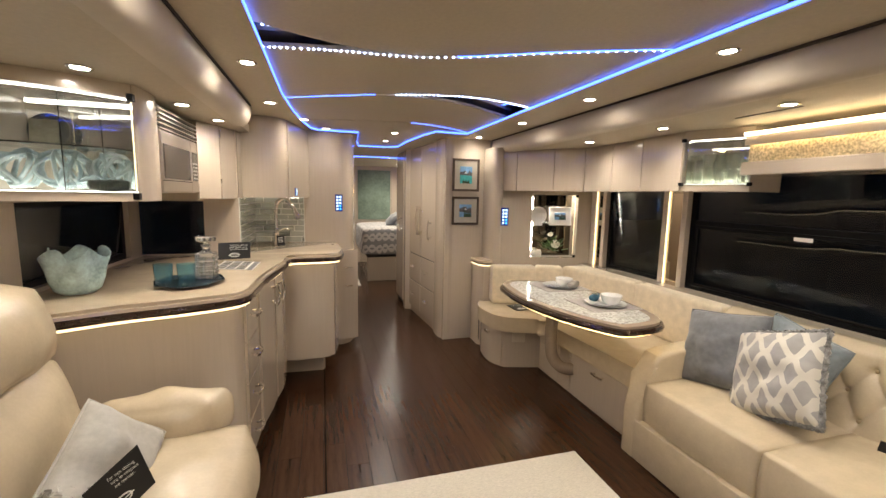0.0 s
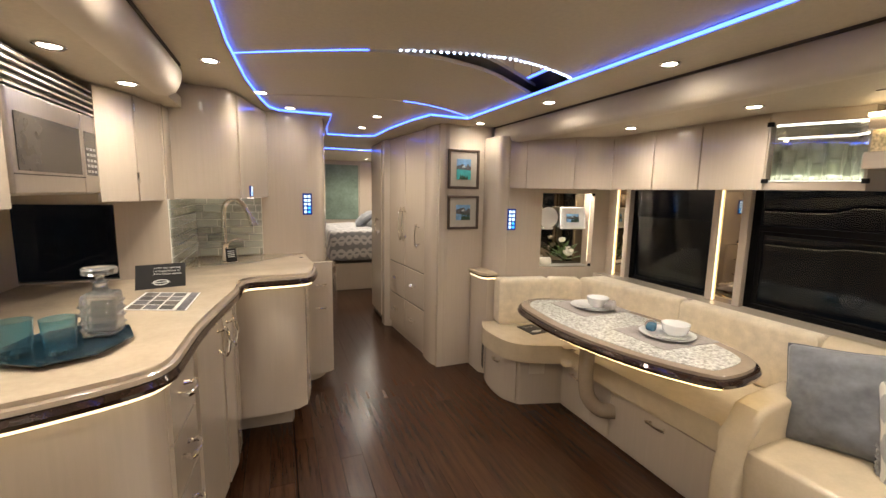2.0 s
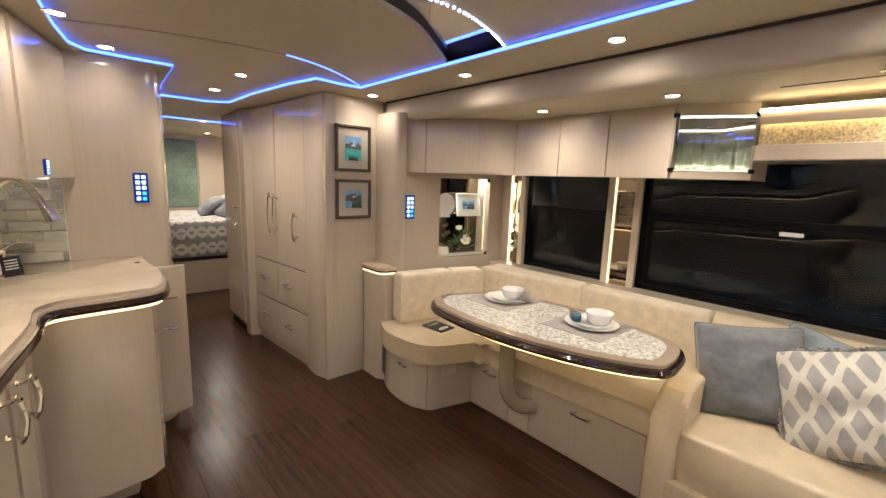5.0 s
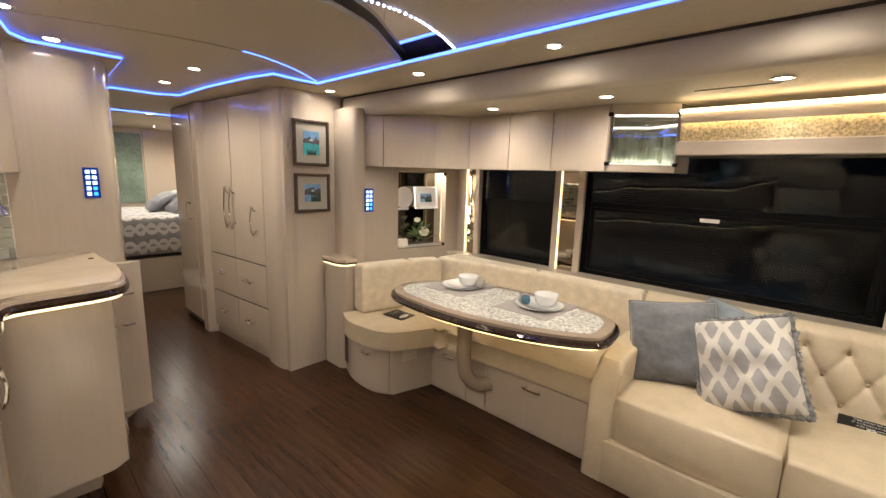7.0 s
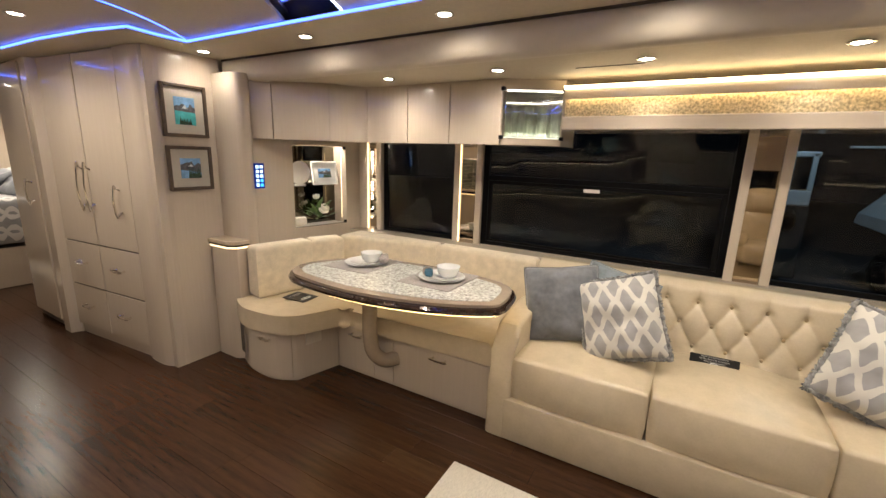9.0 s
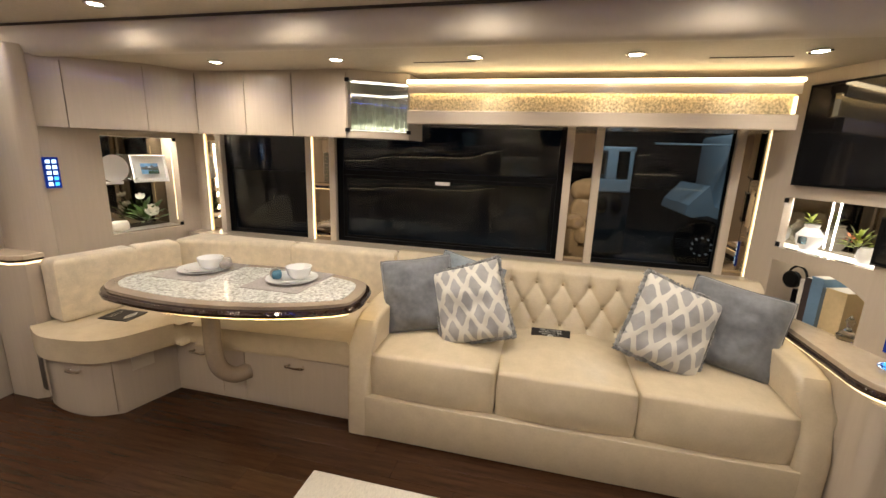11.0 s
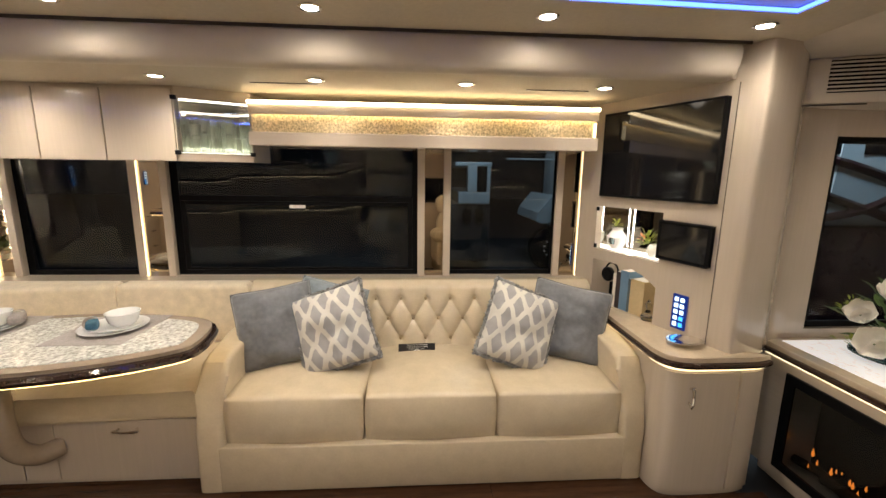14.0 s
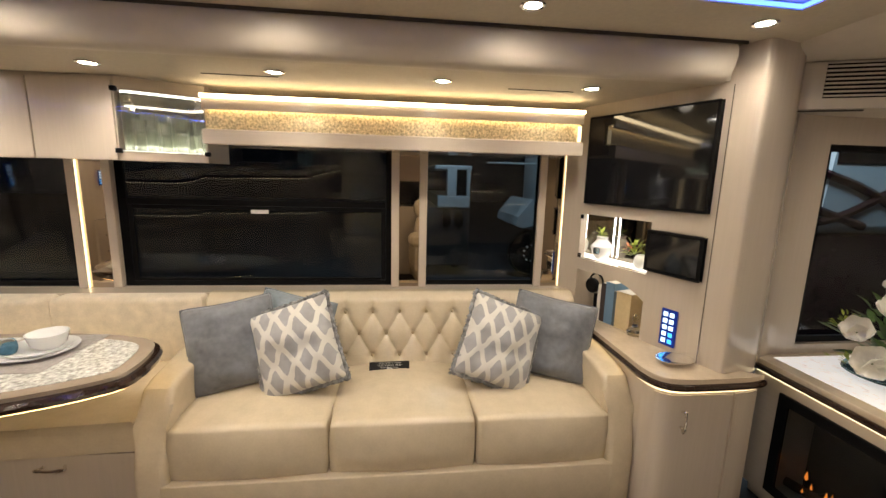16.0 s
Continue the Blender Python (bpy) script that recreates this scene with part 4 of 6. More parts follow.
for y0, y1 in ((2.90, 3.25), (3.25, 3.60)):
    seg = [p for p in curve([Vector(q) for q in b1], 3) if y0 + 0.004 < p[1] < y1 - 0.004]
    seg = [tuple(p) for p in seg if p[0] > -0.1]
    d = part("door", sweep(seg, [(0.0, 0.13), (0.012, 0.13), (0.012, 0.955), (0.0, 0.955)]), WOOD, lc, smooth=True)
    q = seg[-3] if y0 < 3 else seg[2]
    pull((q[0] + 0.014, q[1], 0.86), (0, 0, 1), (1, -0.2, 0), 0.13, 0.038, parent=d, r=0.007)
sk = thing("sink_cabinet", (0.3, 4.0, 0), "bleached wood sink cabinet with rounded corner", "cabinet")
part("body", prism([(0.13, 3.712), (0.30, 3.712), (0.45, 3.728), (0.505, 3.77), (0.535, 3.91), (0.545, 4.05), (0.53, 4.25), (0.515, 4.52), (-0.29, 4.52), (-0.29, 3.79), (0.13, 3.79)], 0.20, 0.961), WOOD, sk, smooth=True)
part("kick", prism([(0.10, 3.96), (0.415, 3.95), (0.43, 4.0), (0.43, 4.5), (0.10, 4.5)], 0.0, 0.20), WOOD, sk)
dc = thing("drawer_cabinet", (0.65, 4.5, 0), "narrow bleached wood drawer cabinet against the bulkhead", "cabinet")
part("body", prism([(0.52, 4.46), (0.70, 4.47), (0.752, 4.50), (0.755, 4.526), (0.52, 4.526)], 0.08, 0.97), WOOD, dc, smooth=True)
for z in (0.62, 0.80):
    pull((0.66, 4.462, z), (1, 0, 0), (0, -1, 0), 0.07, parent=dc)

# overhead galley cabinets
gl = thing("overhead_cabinet", (-0.3, 3.0, 1.46), "bleached wood overhead cabinet beside the microwave", "cabinet")
part("post", prism([tuple(p) for p in curve([(-0.34, 2.515), (-0.331, 2.53), (-0.324, 2.58), (-0.322, 2.68), (-0.330, 2.755)], 4)] + [(-0.345, 2.755)], 1.455, 1.944), WOOD, gl, smooth=True)
part("back_panel", box(-0.825, -0.3455, 2.7405, 2.766, 1.455, 1.944), WOOD, gl)
g2 = thing("overhead_cabinet", (-0.3, 3.5, 1.46), "bleached wood overhead cabinet doors aft of the microwave", "cabinet")
part("body", prism([(-0.79, 3.405), (-0.33, 3.405), (-0.245, 3.56), (-0.17, 3.885), (-0.79, 3.885)], 1.46, 1.944), WOOD, g2)
part("door", prism([(-0.336, 3.392), (-0.322, 3.385), (-0.232, 3.548), (-0.245, 3.555)], 1.455, 1.935, 0.003, 1), WOOD, g2)
part("door", prism([(-0.243, 3.568), (-0.229, 3.564), (-0.150, 3.875), (-0.165, 3.88)], 1.455, 1.935, 0.003, 1), WOOD, g2)
mw = thing("microwave", (-0.5, 3.07, 1.48), "built-in stainless microwave with dark glass door", "microwave")
part("housing", box(-0.79, -0.345, 2.77, 3.395, 1.49, 1.925, 0.004), STEEL, mw)
part("door_frame", box(-0.345, -0.325, 2.772, 3.25, 1.495, 1.80, 0.006), STEEL, mw)
part("door_glass", box(-0.326, -0.3225, 2.80, 3.225, 1.565, 1.735), mat("microwave_glass", (0.06, 0.052, 0.045), 0.10, amount=0.2, scale=4), mw, "dark glass door")
part("lower_strip", box(-0.3255, -0.3225, 2.775, 3.25, 1.553, 1.557), SEAM, mw)
part("control_panel", box(-0.345, -0.326, 3.255, 3.392, 1.495, 1.80, 0.004), STEEL, mw)
part("display", box(-0.327, -0.3245, 3.275, 3.38, 1.565, 1.735), mat("microwave_panel", (0.05, 0.045, 0.04), 0.2, amount=0.1), mw, "dark control display")
for r in range(5):
    for c in range(3):
        part("key", box(-0.325, -0.3238, 3.284 + c * 0.032, 3.306 + c * 0.032, 1.575 + r * 0.022, 1.585 + r * 0.022), mat("microwave_key", (0.35, 0.33, 0.30), 0.4, amount=0.05), mw)
part("grille_back", box(-0.348, -0.344, 2.772, 3.392, 1.802, 1.922), SEAM, mw)
for i in range(5):
    part("louvre", box(-0.345, -0.324, 2.772, 3.392, 1.806 + i * 0.023, 1.813 + i * 0.023), STEEL, mw)
us = thing("overhead_cabinet", (0.1, 4.1, 1.46), "curved bleached wood cabinet above the sink", "cabinet")
usl = [tuple(p) for p in curve([(-0.15, 3.865), (0.0, 3.882), (0.10, 3.918), (0.152, 3.985), (0.19, 4.12), (0.26, 4.38), (0.30, 4.52)], 5)]
part("body", prism(usl + [(-0.29, 4.52), (-0.29, 3.866)], 1.463, 2.076), WOOD, us, smooth=True)
part("door", sweep(usl[1:14], [(0.0, 1.467), (0.012, 1.467), (0.012, 2.06), (0.0, 2.06)]), WOOD, us, smooth=True)
part("door", sweep(usl[16:], [(0.0, 1.467), (0.012, 1.467), (0.012, 2.06), (0.0, 2.06)]), WOOD, us, smooth=True)

# ---- recliner ----
rc = thing("recliner", (-0.25, 1.75, 0), "cream leather recliner armchair beside the galley", "armchair")
part("base", box(-0.72, -0.02, 1.48, 2.12, 0.05, 0.36, 0.03, seg=3), LEATHER, rc, smooth=True)
part("seat_cushion", cushion(0.70, 0.60, 0.26, pose(-0.18, 1.79, 0.495, 0, -4, 0), 14, 3.5, 0.025, wrinkle=0.008), LEATHER, rc, smooth="all")
part("backrest", cushion(0.22, 0.54, 0.46, pose(-0.47, 1.79, 0.72, 0, -14, 0), 14, 3.5, 0.03, wrinkle=0.010, seed=2), LEATHER, rc, smooth="all")
part("headrest", cushion(0.24, 0.56, 0.30, pose(-0.54, 1.79, 1.055, 0, -10, 0), 14, 3.0, 0.03, wrinkle=0.008, seed=3), LEATHER, rc, smooth="all")
for y in (2.10, 1.44):
    part("armrest", cushion(0.46, 0.20, 0.20, pose(-0.17, y, 0.645, 0, -5, -4), 14, 2.6, 0.016, wrinkle=0.016, seed=y), LEATHER, rc, smooth="all")
    part("arm_panel", cushion(0.56, 0.13, 0.34, pose(-0.30, y, 0.40), 8, 6, 0.0), LEATHER, rc, smooth="all")

copy_thing(rc, Matrix.Translation((-0.25, 0.66, 0)) @ Matrix.Rotation(radians(-8), 4, "Z"))

# front side console behind the armchairs
fcn = thing("side_console", (-0.6, -0.1, 0), "stepped bleached wood console with a warm light line", "cabinet")
part("body", box(-0.79, -0.30, -0.28, 0.24, 0.0, 0.80, 0.012), WOOD, fcn)
part("upper_body", box(-0.79, -0.34, 0.10, 0.24, 0.80, 1.06, 0.012), WOOD, fcn)
part("lower_body", box(-0.79, -0.30, -0.62, -0.28, 0.0, 0.62, 0.012), WOOD, fcn)
part("top", box(-0.79, -0.285, -0.29, 0.10, 0.80, 0.825, 0.006), QUARTZ, fcn, "beige stone top")
part("light_line", box(-0.299, -0.290, -0.28, 0.24, 0.782, 0.797), WARMLED, fcn, "warm light line under the top")
part("light_line", box(-0.339, -0.330, 0.10, 0.24, 1.03, 1.045), WARMLED, fcn, "warm light line under the top")
part("light_line", box(-0.299, -0.290, -0.62, -0.28, 0.602, 0.617), WARMLED, fcn, "warm light line under the top")

# ---- bedroom ----
bed = thing("bed", (2.0, 8.2, 0), "low platform bed with patterned grey and white cover", "bed")
part("plinth", box(1.16, 3.05, 7.55, 8.95, 0.0, 0.42, 0.01), WOOD, bed)
wm = thing("bedroom_window", (1.5, 9.63, 1.0), "tall frosted green glass panel on the rear wall", "window", kind="structure")
part("pane", box(1.17, 1.88, 9.625, 9.632, 0.95, 2.02), mat("frosted_green_glass", (0.20, 0.27, 0.22), 0.25, amount=0.3, scale=3), wm)
part("window_frame", sweep([(1.10, 9.632), (1.15, 9.632)], [(0, 0.9), (0.02, 0.9), (0.02, 2.08), (0, 2.08)]), WOOD, wm)
part("window_frame", sweep([(1.90, 9.632), (1.95, 9.632)], [(0, 0.9), (0.02, 0.9), (0.02, 2.08), (0, 2.08)]), WOOD, wm)
for x, y in ((0.9, 8.2), (1.5, 7.3), (1.9, 8.9), (2.3, 7.7), (2.4, 8.6)):
    downlight(x, y, 2.10, 3.0, "bedroom downlights")

# ---- rug ----
rug = thing("rug", (1.2, 1.3, 0), "pale cream woven rug on the walnut floor", "rug")
part("weave", box(0.30, 1.85, 0.2, 2.385, 0.0, 0.012, 0.004), RUG, rug)

# ---- outside at night ----
coach = thing("parked_coach", (5.4, -3.0, 0), "white parked motor coach standing outside at night", "motor coach")
WHITEPAINT = mat("white_coach_paint", (0.55, 0.62, 0.66), 0.25, amount=0.04, scale=2)
DARKPAINT = mat("dark_coach_paint", (0.03, 0.012, 0.014), 0.25, amount=0.2, scale=2)
part("body", box(5.0, 7.4, -11.0, -1.7, 0.95, 3.3, 0.12, seg=3), WHITEPAINT, coach, smooth=True)
part("lower_body", box(5.02, 7.4, -11.0, -1.72, -0.45, 0.95, 0.05), DARKPAINT, coach)
part("windscreen", box(5.3, 7.1, -1.71, -1.66, 1.35, 2.6, 0.02), SCREEN, coach)
for y in (-2.9, -4.6, -6.3, -8.0):
    part("window", box(4.985, 5.02, y - 0.7, y + 0.7, 1.8, 2.7, 0.01), SCREEN, coach)
for y in (-2.6, -8.8):
    part("wheel", lathe([(0.30, -0.14), (0.46, -0.13), (0.48, 0.0), (0.46, 0.13), (0.30, 0.14)], (0, 0, 0), 24), BLACK, coach, smooth=True, m=pose(5.2, y, -0.37, 0, 90, 0))
for c in ([(-2.0, 1.2), (-3.0, 1.75), (-4.2, 1.55), (-5.2, 1.05)], [(-2.4, 1.7), (-3.4, 1.35), (-4.4, 1.05)], [(-3.0, 1.0), (-4.0, 1.15), (-5.0, 1.65)]):
    part("swoosh", tube([(4.995, y, z) for y, z in curve([Vector(p) for p in c], 5)], 0.055, 6), DARKPAINT, coach, "dark red swoosh stripe")
tagged(part("ground", box(3.4, 40, -40, 40, -0.9, -0.85), mat("asphalt", (0.05, 0.05, 0.055), 0.8, amount=0.3, scale=30), None, "dark asphalt outside the coach"), category="ground", kind="structure")


INKMETAL = mat("bright_nut", (0.85, 0.86, 0.88), 0.35, metal=0.3, amount=0.0)


def parked_truck():
    """A white truck with a raised hood beside a low cab, seen through the forward slide window."""
    t = thing("parked_truck", (10.6, -2.2, -0.85), "white parked truck with open sloping hood and chrome wheel nuts", "truck")
    bm = bmesh.new()
    side = [(-1.52, 0.42), (-1.56, 0.62), (-1.90, 1.04), (-2.05, 0.62), (-2.35, 0.50), (-2.9, 0.45), (-2.9, -0.05), (-2.50, -0.05), (-2.34, 0.30), (-1.95, 0.42), (-1.66, 0.36)]
    a, b = [bm.verts.new((10.0, y, z)) for y, z in side], [bm.verts.new((11.9, y, z)) for y, z in side]
    bm.faces.new(a)
    bm.faces.new(b[::-1])
    for i in range(len(side)):
        bm.faces.new((a[i], a[(i + 1) % len(side)], b[(i + 1) % len(side)], b[i]))
    part("fender", bm, WHITEPAINT, t)
    part("cab", box(10.05, 11.9, -5.2, -2.2, 0.46, 2.1, 0.10, seg=3), WHITEPAINT, t, smooth=True)
    part("side_window", box(10.03, 10.06, -3.4, -2.36, 1.05, 1.85, 0.02), SCREEN, t)
    part("pillar", tube([(10.0, -2.20, 0.45), (10.0, -2.26, 1.2), (10.0, -2.20, 1.84)], 0.03, 8), WHITEPAINT, t)
    part("awning_rail", box(9.95, 10.05, -2.4, -0.75, 1.84, 1.875, 0.008), WHITEPAINT, t, "pale rail above the hood")
    w = part("wheel", lathe([(0.34, -0.14), (0.52, -0.13), (0.56, 0.0), (0.52, 0.13), (0.34, 0.14)], (0, 0, 0), 28), BLACK, t, smooth=True, m=pose(10.15, -1.93, -0.24, 0, 90, 0))
    part("rim", lathe([(0.10, -0.17), (0.30, -0.10), (0.34, -0.14), (0.34, 0.0), (0.05, 0.0)], (0, 0, 0), 24), BLACK, t, smooth=True, m=pose(10.15, -1.93, -0.24, 0, 90, 0))
    for k in range(10):
        q = 2 * math.pi * k / 10
        part("wheel_nut", lathe([(0.022, 0.0), (0.022, -0.05), (0.001, -0.06)], (0.19 * math.cos(q), 0.19 * math.sin(q), -0.13), 6), INKMETAL, t, m=pose(10.15, -1.93, -0.24, 0, 90, 0))
    return w


parked_truck()
van = thing("parked_van", (10.6, 0.1, -0.85), "pale box van with a dark door window and round lamps", "van")
part("body", box(10.2, 13.5, -0.42, 0.34, 0.80, 1.08, 0.02), WHITEPAINT, van)
part("pillar", box(10.2, 10.5, -0.10, 0.12, 1.08, 1.70, 0.01), WHITEPAINT, van)
part("pillar", box(10.2, 10.5, -0.42, -0.34, 1.08, 1.76, 0.01), WHITEPAINT, van)
part("roof", box(10.2, 13.5, -0.45, 0.42, 1.68, 1.78, 0.02), WHITEPAINT, van)
part("window", box(10.24, 10.27, -0.34, -0.10, 1.08, 1.68), SCREEN, van)
part("lower_body", box(10.25, 13.5, -0.45, 0.60, -0.60, 0.79, 0.03), mat("grey_van_paint", (0.05, 0.052, 0.055), 0.35, amount=0.15, scale=4), van)
for y in (0.12, -0.18):
    part("lamp", lathe([(0.001, 0.0), (0.13, 0.0), (0.14, 0.03), (0.10, 0.04)], (0, 0, 0), 18), SCREEN, van, m=pose(10.245, y, 0.52, 0, -90, 0) @ Matrix.Diagonal((1.5, 0.8, 1, 1)))
for y in (0.40, -0.25):
    part("wheel", lathe([(0.10, -0.10), (0.30, -0.10), (0.33, 0.0), (0.30, 0.10), (0.10, 0.10)], (0, 0, 0), 20), BLACK, van, m=pose(11.2 + 0.9 * (y > 0), y, -0.52, 90, 0, 0))


# Unseen area lamp, added outside to light the parked vehicles.
def unseen_yard_lamp(eye, target, power):
    lamp = bpy.data.lights.new("unseen_yard_lamp", "AREA")
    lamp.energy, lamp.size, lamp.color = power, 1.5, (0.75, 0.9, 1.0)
    new("unseen_yard_lamp", lamp).matrix_world = look(eye, target)


unseen_yard_lamp((3.9, -3.2, 4.6), (5.3, -4.2, 1.3), 260)
unseen_yard_lamp((8.2, -0.6, 5.2), (10.2, -1.0, 0.6), 170)


# ---- small things ----
def frame_at(o, right, up):
    """A frame for flat things: x to the right, y up, z out of the face."""
    r, u = Vector(right).normalized(), Vector(up).normalized()
    n = r.cross(u)
    m = Matrix((r, u, n)).transposed().to_4x4()
    m.translation = Vector(o)
    return m


def local(m, bm):
    for v in bm.verts:
        v.co = m @ v.co
    return bm


KEYBLUE = mat("keypad_face", (0.004, 0.008, 0.03), 0.2, amount=0, emit=(0.01, 0.06, 0.5), strength=0.35)
KEYLIT = mat("keypad_button", (0.6, 0.8, 1), 0.4, amount=0, emit=(0.55, 0.78, 1.0), strength=2.2)
KEYDIM = mat("keypad_button_blue", (0.1, 0.4, 1), 0.4, amount=0, emit=(0.03, 0.35, 1.0), strength=2.0)


def keypad(m, w, h):
    k = thing("keypad", m.translation, "dark touch keypad with ten lit blue-white buttons", "keypad", "wall keypads")
    part("face", local(m, box(0, w, 0, h, 0.0, 0.010, 0.003)), KEYBLUE, k)
    for r in range(5):
        for c in range(2):
            x, y = w * (0.30 + 0.40 * c), h * (0.14 + 0.18 * r)
            part("button", local(m, box(x - w * 0.13, x + w * 0.13, y - h * 0.055, y + h * 0.055, 0.010, 0.0115)), KEYDIM if (r < 2 and c == 1) else KEYLIT, k)


keypad(frame_at((0.545, 4.528, 1.335), (1, 0, 0), (0, 0, 1)), 0.068, 0.162)
keypad(frame_at((2.118, 4.178, 1.225), (0.98, -0.16, 0), (0, 0, 1)), 0.074, 0.175)
keypad(frame_at((*fpt(0.815, 0.001), 0.75), (*fd, 0), (0, 0, 1)), 0.08, 0.182)
keypad(frame_at((0.22, 3.86, 1.48), (0.3, 1, 0), (0, 0, 1)), 0.03, 0.06)


def text_part(words, size, m, material, parent, name="lettering"):
    cu = bpy.data.curves.new("lettering", "FONT")
    cu.body, cu.size, cu.align_x, cu.space_line = words, size, "CENTER", 1.0
    tmp = bpy.data.objects.new("lettering_source", cu)
    me = bpy.data.meshes.new_from_object(tmp)
    bpy.data.objects.remove(tmp)
    me.materials.append(material)
    ob = new(name, me)
    ob.parent, ob.matrix_parent_inverse, ob.matrix_basis = parent, PLACE[parent].inverted(), m
    return ob


INK = mat("white_ink", (0.75, 0.75, 0.72), 0.6, amount=0)
CARDBLACK = mat("card_black", (0.012, 0.011, 0.010), 0.45, amount=0.15)


def notice(m, w, h, words, size, label):
    c = thing("notice_card", m.translation, label, "notice card")
    part("card", local(m, box(-w / 2, w / 2, 0, h, -0.0015, 0.0015)), CARDBLACK, c)
    text_part(words, size, m @ Matrix.Translation((0, h * 0.80, 0.0022)), INK, c)
    s = min(w, h)
    ring = [(0.26 * s * math.cos(a), h * 0.24 + 0.10 * s * math.sin(a), 0) for a in [2 * math.pi * i / 24 for i in range(25)]]
    part("emblem", local(m @ Matrix.Translation((0, 0, 0.002)), tube([Vector(p) for p in ring], 0.0022, 5)), INK, c, "plain white ring emblem")
    part("emblem_bar", local(m, box(-0.32 * s, 0.32 * s, h * 0.225, h * 0.255, 0.0018, 0.003)), INK, c)


notice(frame_at((-0.16, 3.50, 1.046), (0.97, 0.25, 0), (0, 0.25, 0.97)), 0.20, 0.115, "Thank you for not opening\ncabinets and appliances in\nrespect of the future owner.", 0.0145, "black folded notice card standing on the worktop")
notice(frame_at((-0.085, 1.585, 0.665), (0.72, 0.35, 0.60), (-0.45, 0.35, 0.82)), 0.17, 0.115, "Thank you for not sitting\non the furniture in respect\nof the future owner.", 0.0125, "black notice card leaning on the recliner pillow")
notice(frame_at((2.635, 1.33, 0.485), (0, -1, 0.02), (0.35, 0, 0.94)), 0.215, 0.052, "Thank you for not sitting\non the furniture in respect\nof the future owner.", 0.0120, "black notice card lying against the sofa back")
notice(frame_at((2.19, 3.74, 0.479), (0.93, 0.1, 0.0), (-0.1, 0.93, 0.02)), 0.15, 0.19, "Thank you for not sitting\non the furniture in respect\nof the future owner.", 0.0105, "black notice card lying on the bench seat")
lf = thing("leaflet", (-0.1, 3.25, 1.044), "printed white leaflet with rows of dark photographs", "leaflet")
lm = frame_at((-0.21, 3.13, 1.0445), (0.93, -0.33, 0), (0.02, 1, 0))
PAPER = mat("white_paper", (0.72, 0.70, 0.66), 0.5, amount=0.03)
part("sheet", local(lm, box(0, 0.245, 0, 0.30, 0, 0.001)), PAPER, lf)
PHOTO = [mat("photo_%s" % k, c, 0.4, amount=0.5, scale=60) for k, c in (("brown", (0.10, 0.08, 0.06)), ("grey", (0.12, 0.12, 0.13)), ("dark", (0.04, 0.035, 0.03)))]
for i in range(4):
    for j in range(3):
        part("photo", local(lm, box(0.012 + j * 0.062, 0.066 + j * 0.062, 0.012 + i * 0.072, 0.074 + i * 0.072, 0.001, 0.0015)), PHOTO[(i + j) % 3], lf)
part("title_bar", local(lm, box(0.205, 0.24, 0.0, 0.30, 0.001, 0.0015)), PHOTO[1], lf)

# glass bowl, tray, decanter, tumblers
CRYSTAL = mat("crystal", (0.90, 0.94, 0.93), 0.03, amount=0.10, scale=20, transmission=0.86, coat=0.5)
AQUA = mat("aqua_glass", (0.56, 0.79, 0.82), 0.10, amount=0.32, scale=12, transmission=0.12, coat=0.5)
TEAL = mat("teal_glass", (0.42, 0.70, 0.80), 0.03, amount=0.0, transmission=0.95)
CLEAR = mat("clear_glass", (0.92, 0.96, 0.97), 0.02, amount=0.0, transmission=1.0)
bowl = thing("glass_bowl", (-0.63, 2.60, 1.044), "mottled pale aqua handkerchief glass bowl on the worktop", "bowl")
bm = bmesh.new()
rows = []
for r, z in [(0.001, 0.0), (0.066, 0.0), (0.086, 0.02), (0.100, 0.07), (0.104, 0.13), (0.110, 0.205), (0.102, 0.203), (0.096, 0.13), (0.091, 0.07), (0.075, 0.03), (0.001, 0.012)]:
    ring = []
    for k in range(48):
        a = 2 * math.pi * k / 48
        f = (z / 0.2) ** 2
        rr = r * (1 + 0.16 * f * math.sin(5 * a + 0.6))
        ring.append(bm.verts.new((-0.63 + rr * math.cos(a), 2.60 + rr * math.sin(a), 1.0445 + z - 0.022 * f * (1 + math.cos(5 * a)))))
    rows.append(ring)
for a, b in zip(rows, rows[1:]):
    for k in range(48):
        bm.faces.new((a[k], a[(k + 1) % 48], b[(k + 1) % 48], b[k]))
part("glass", bm, AQUA, bowl, smooth="all")
tray = thing("glass_tray", (-0.22, 2.70, 1.044), "dark blue faceted glass tray on the worktop", "tray")
part("dish", lathe([(0.001, 0.0), (0.13, 0.0), (0.165, 0.012), (0.168, 0.018), (0.13, 0.008), (0.001, 0.006)], (-0.22, 2.72, 1.0445), 8, squash=(0.95, 1.1)), mat("navy_glass", (0.012, 0.035, 0.055), 0.06, amount=0.1, coat=0.5), tray)
for x, y in ((-0.315, 2.66), (-0.215, 2.655)):
    g = thing("tumbler", (x, y, 1.053), "teal glass tumbler on the tray", "glass", "teal tumblers")
    part("glass", lathe([(0.001, 0.0), (0.034, 0.0), (0.042, 0.10), (0.039, 0.10), (0.032, 0.012), (0.001, 0.012)], (x, y, 1.054), 20), TEAL, g, smooth=True)
dec = thing("decanter", (-0.16, 2.80, 1.053), "square cut-crystal decanter with flat stopper", "decanter")
bm = box(-0.205, -0.115, 2.755, 2.845, 1.054, 1.19, 0.010)
part("bottle", bm, CRYSTAL, dec)
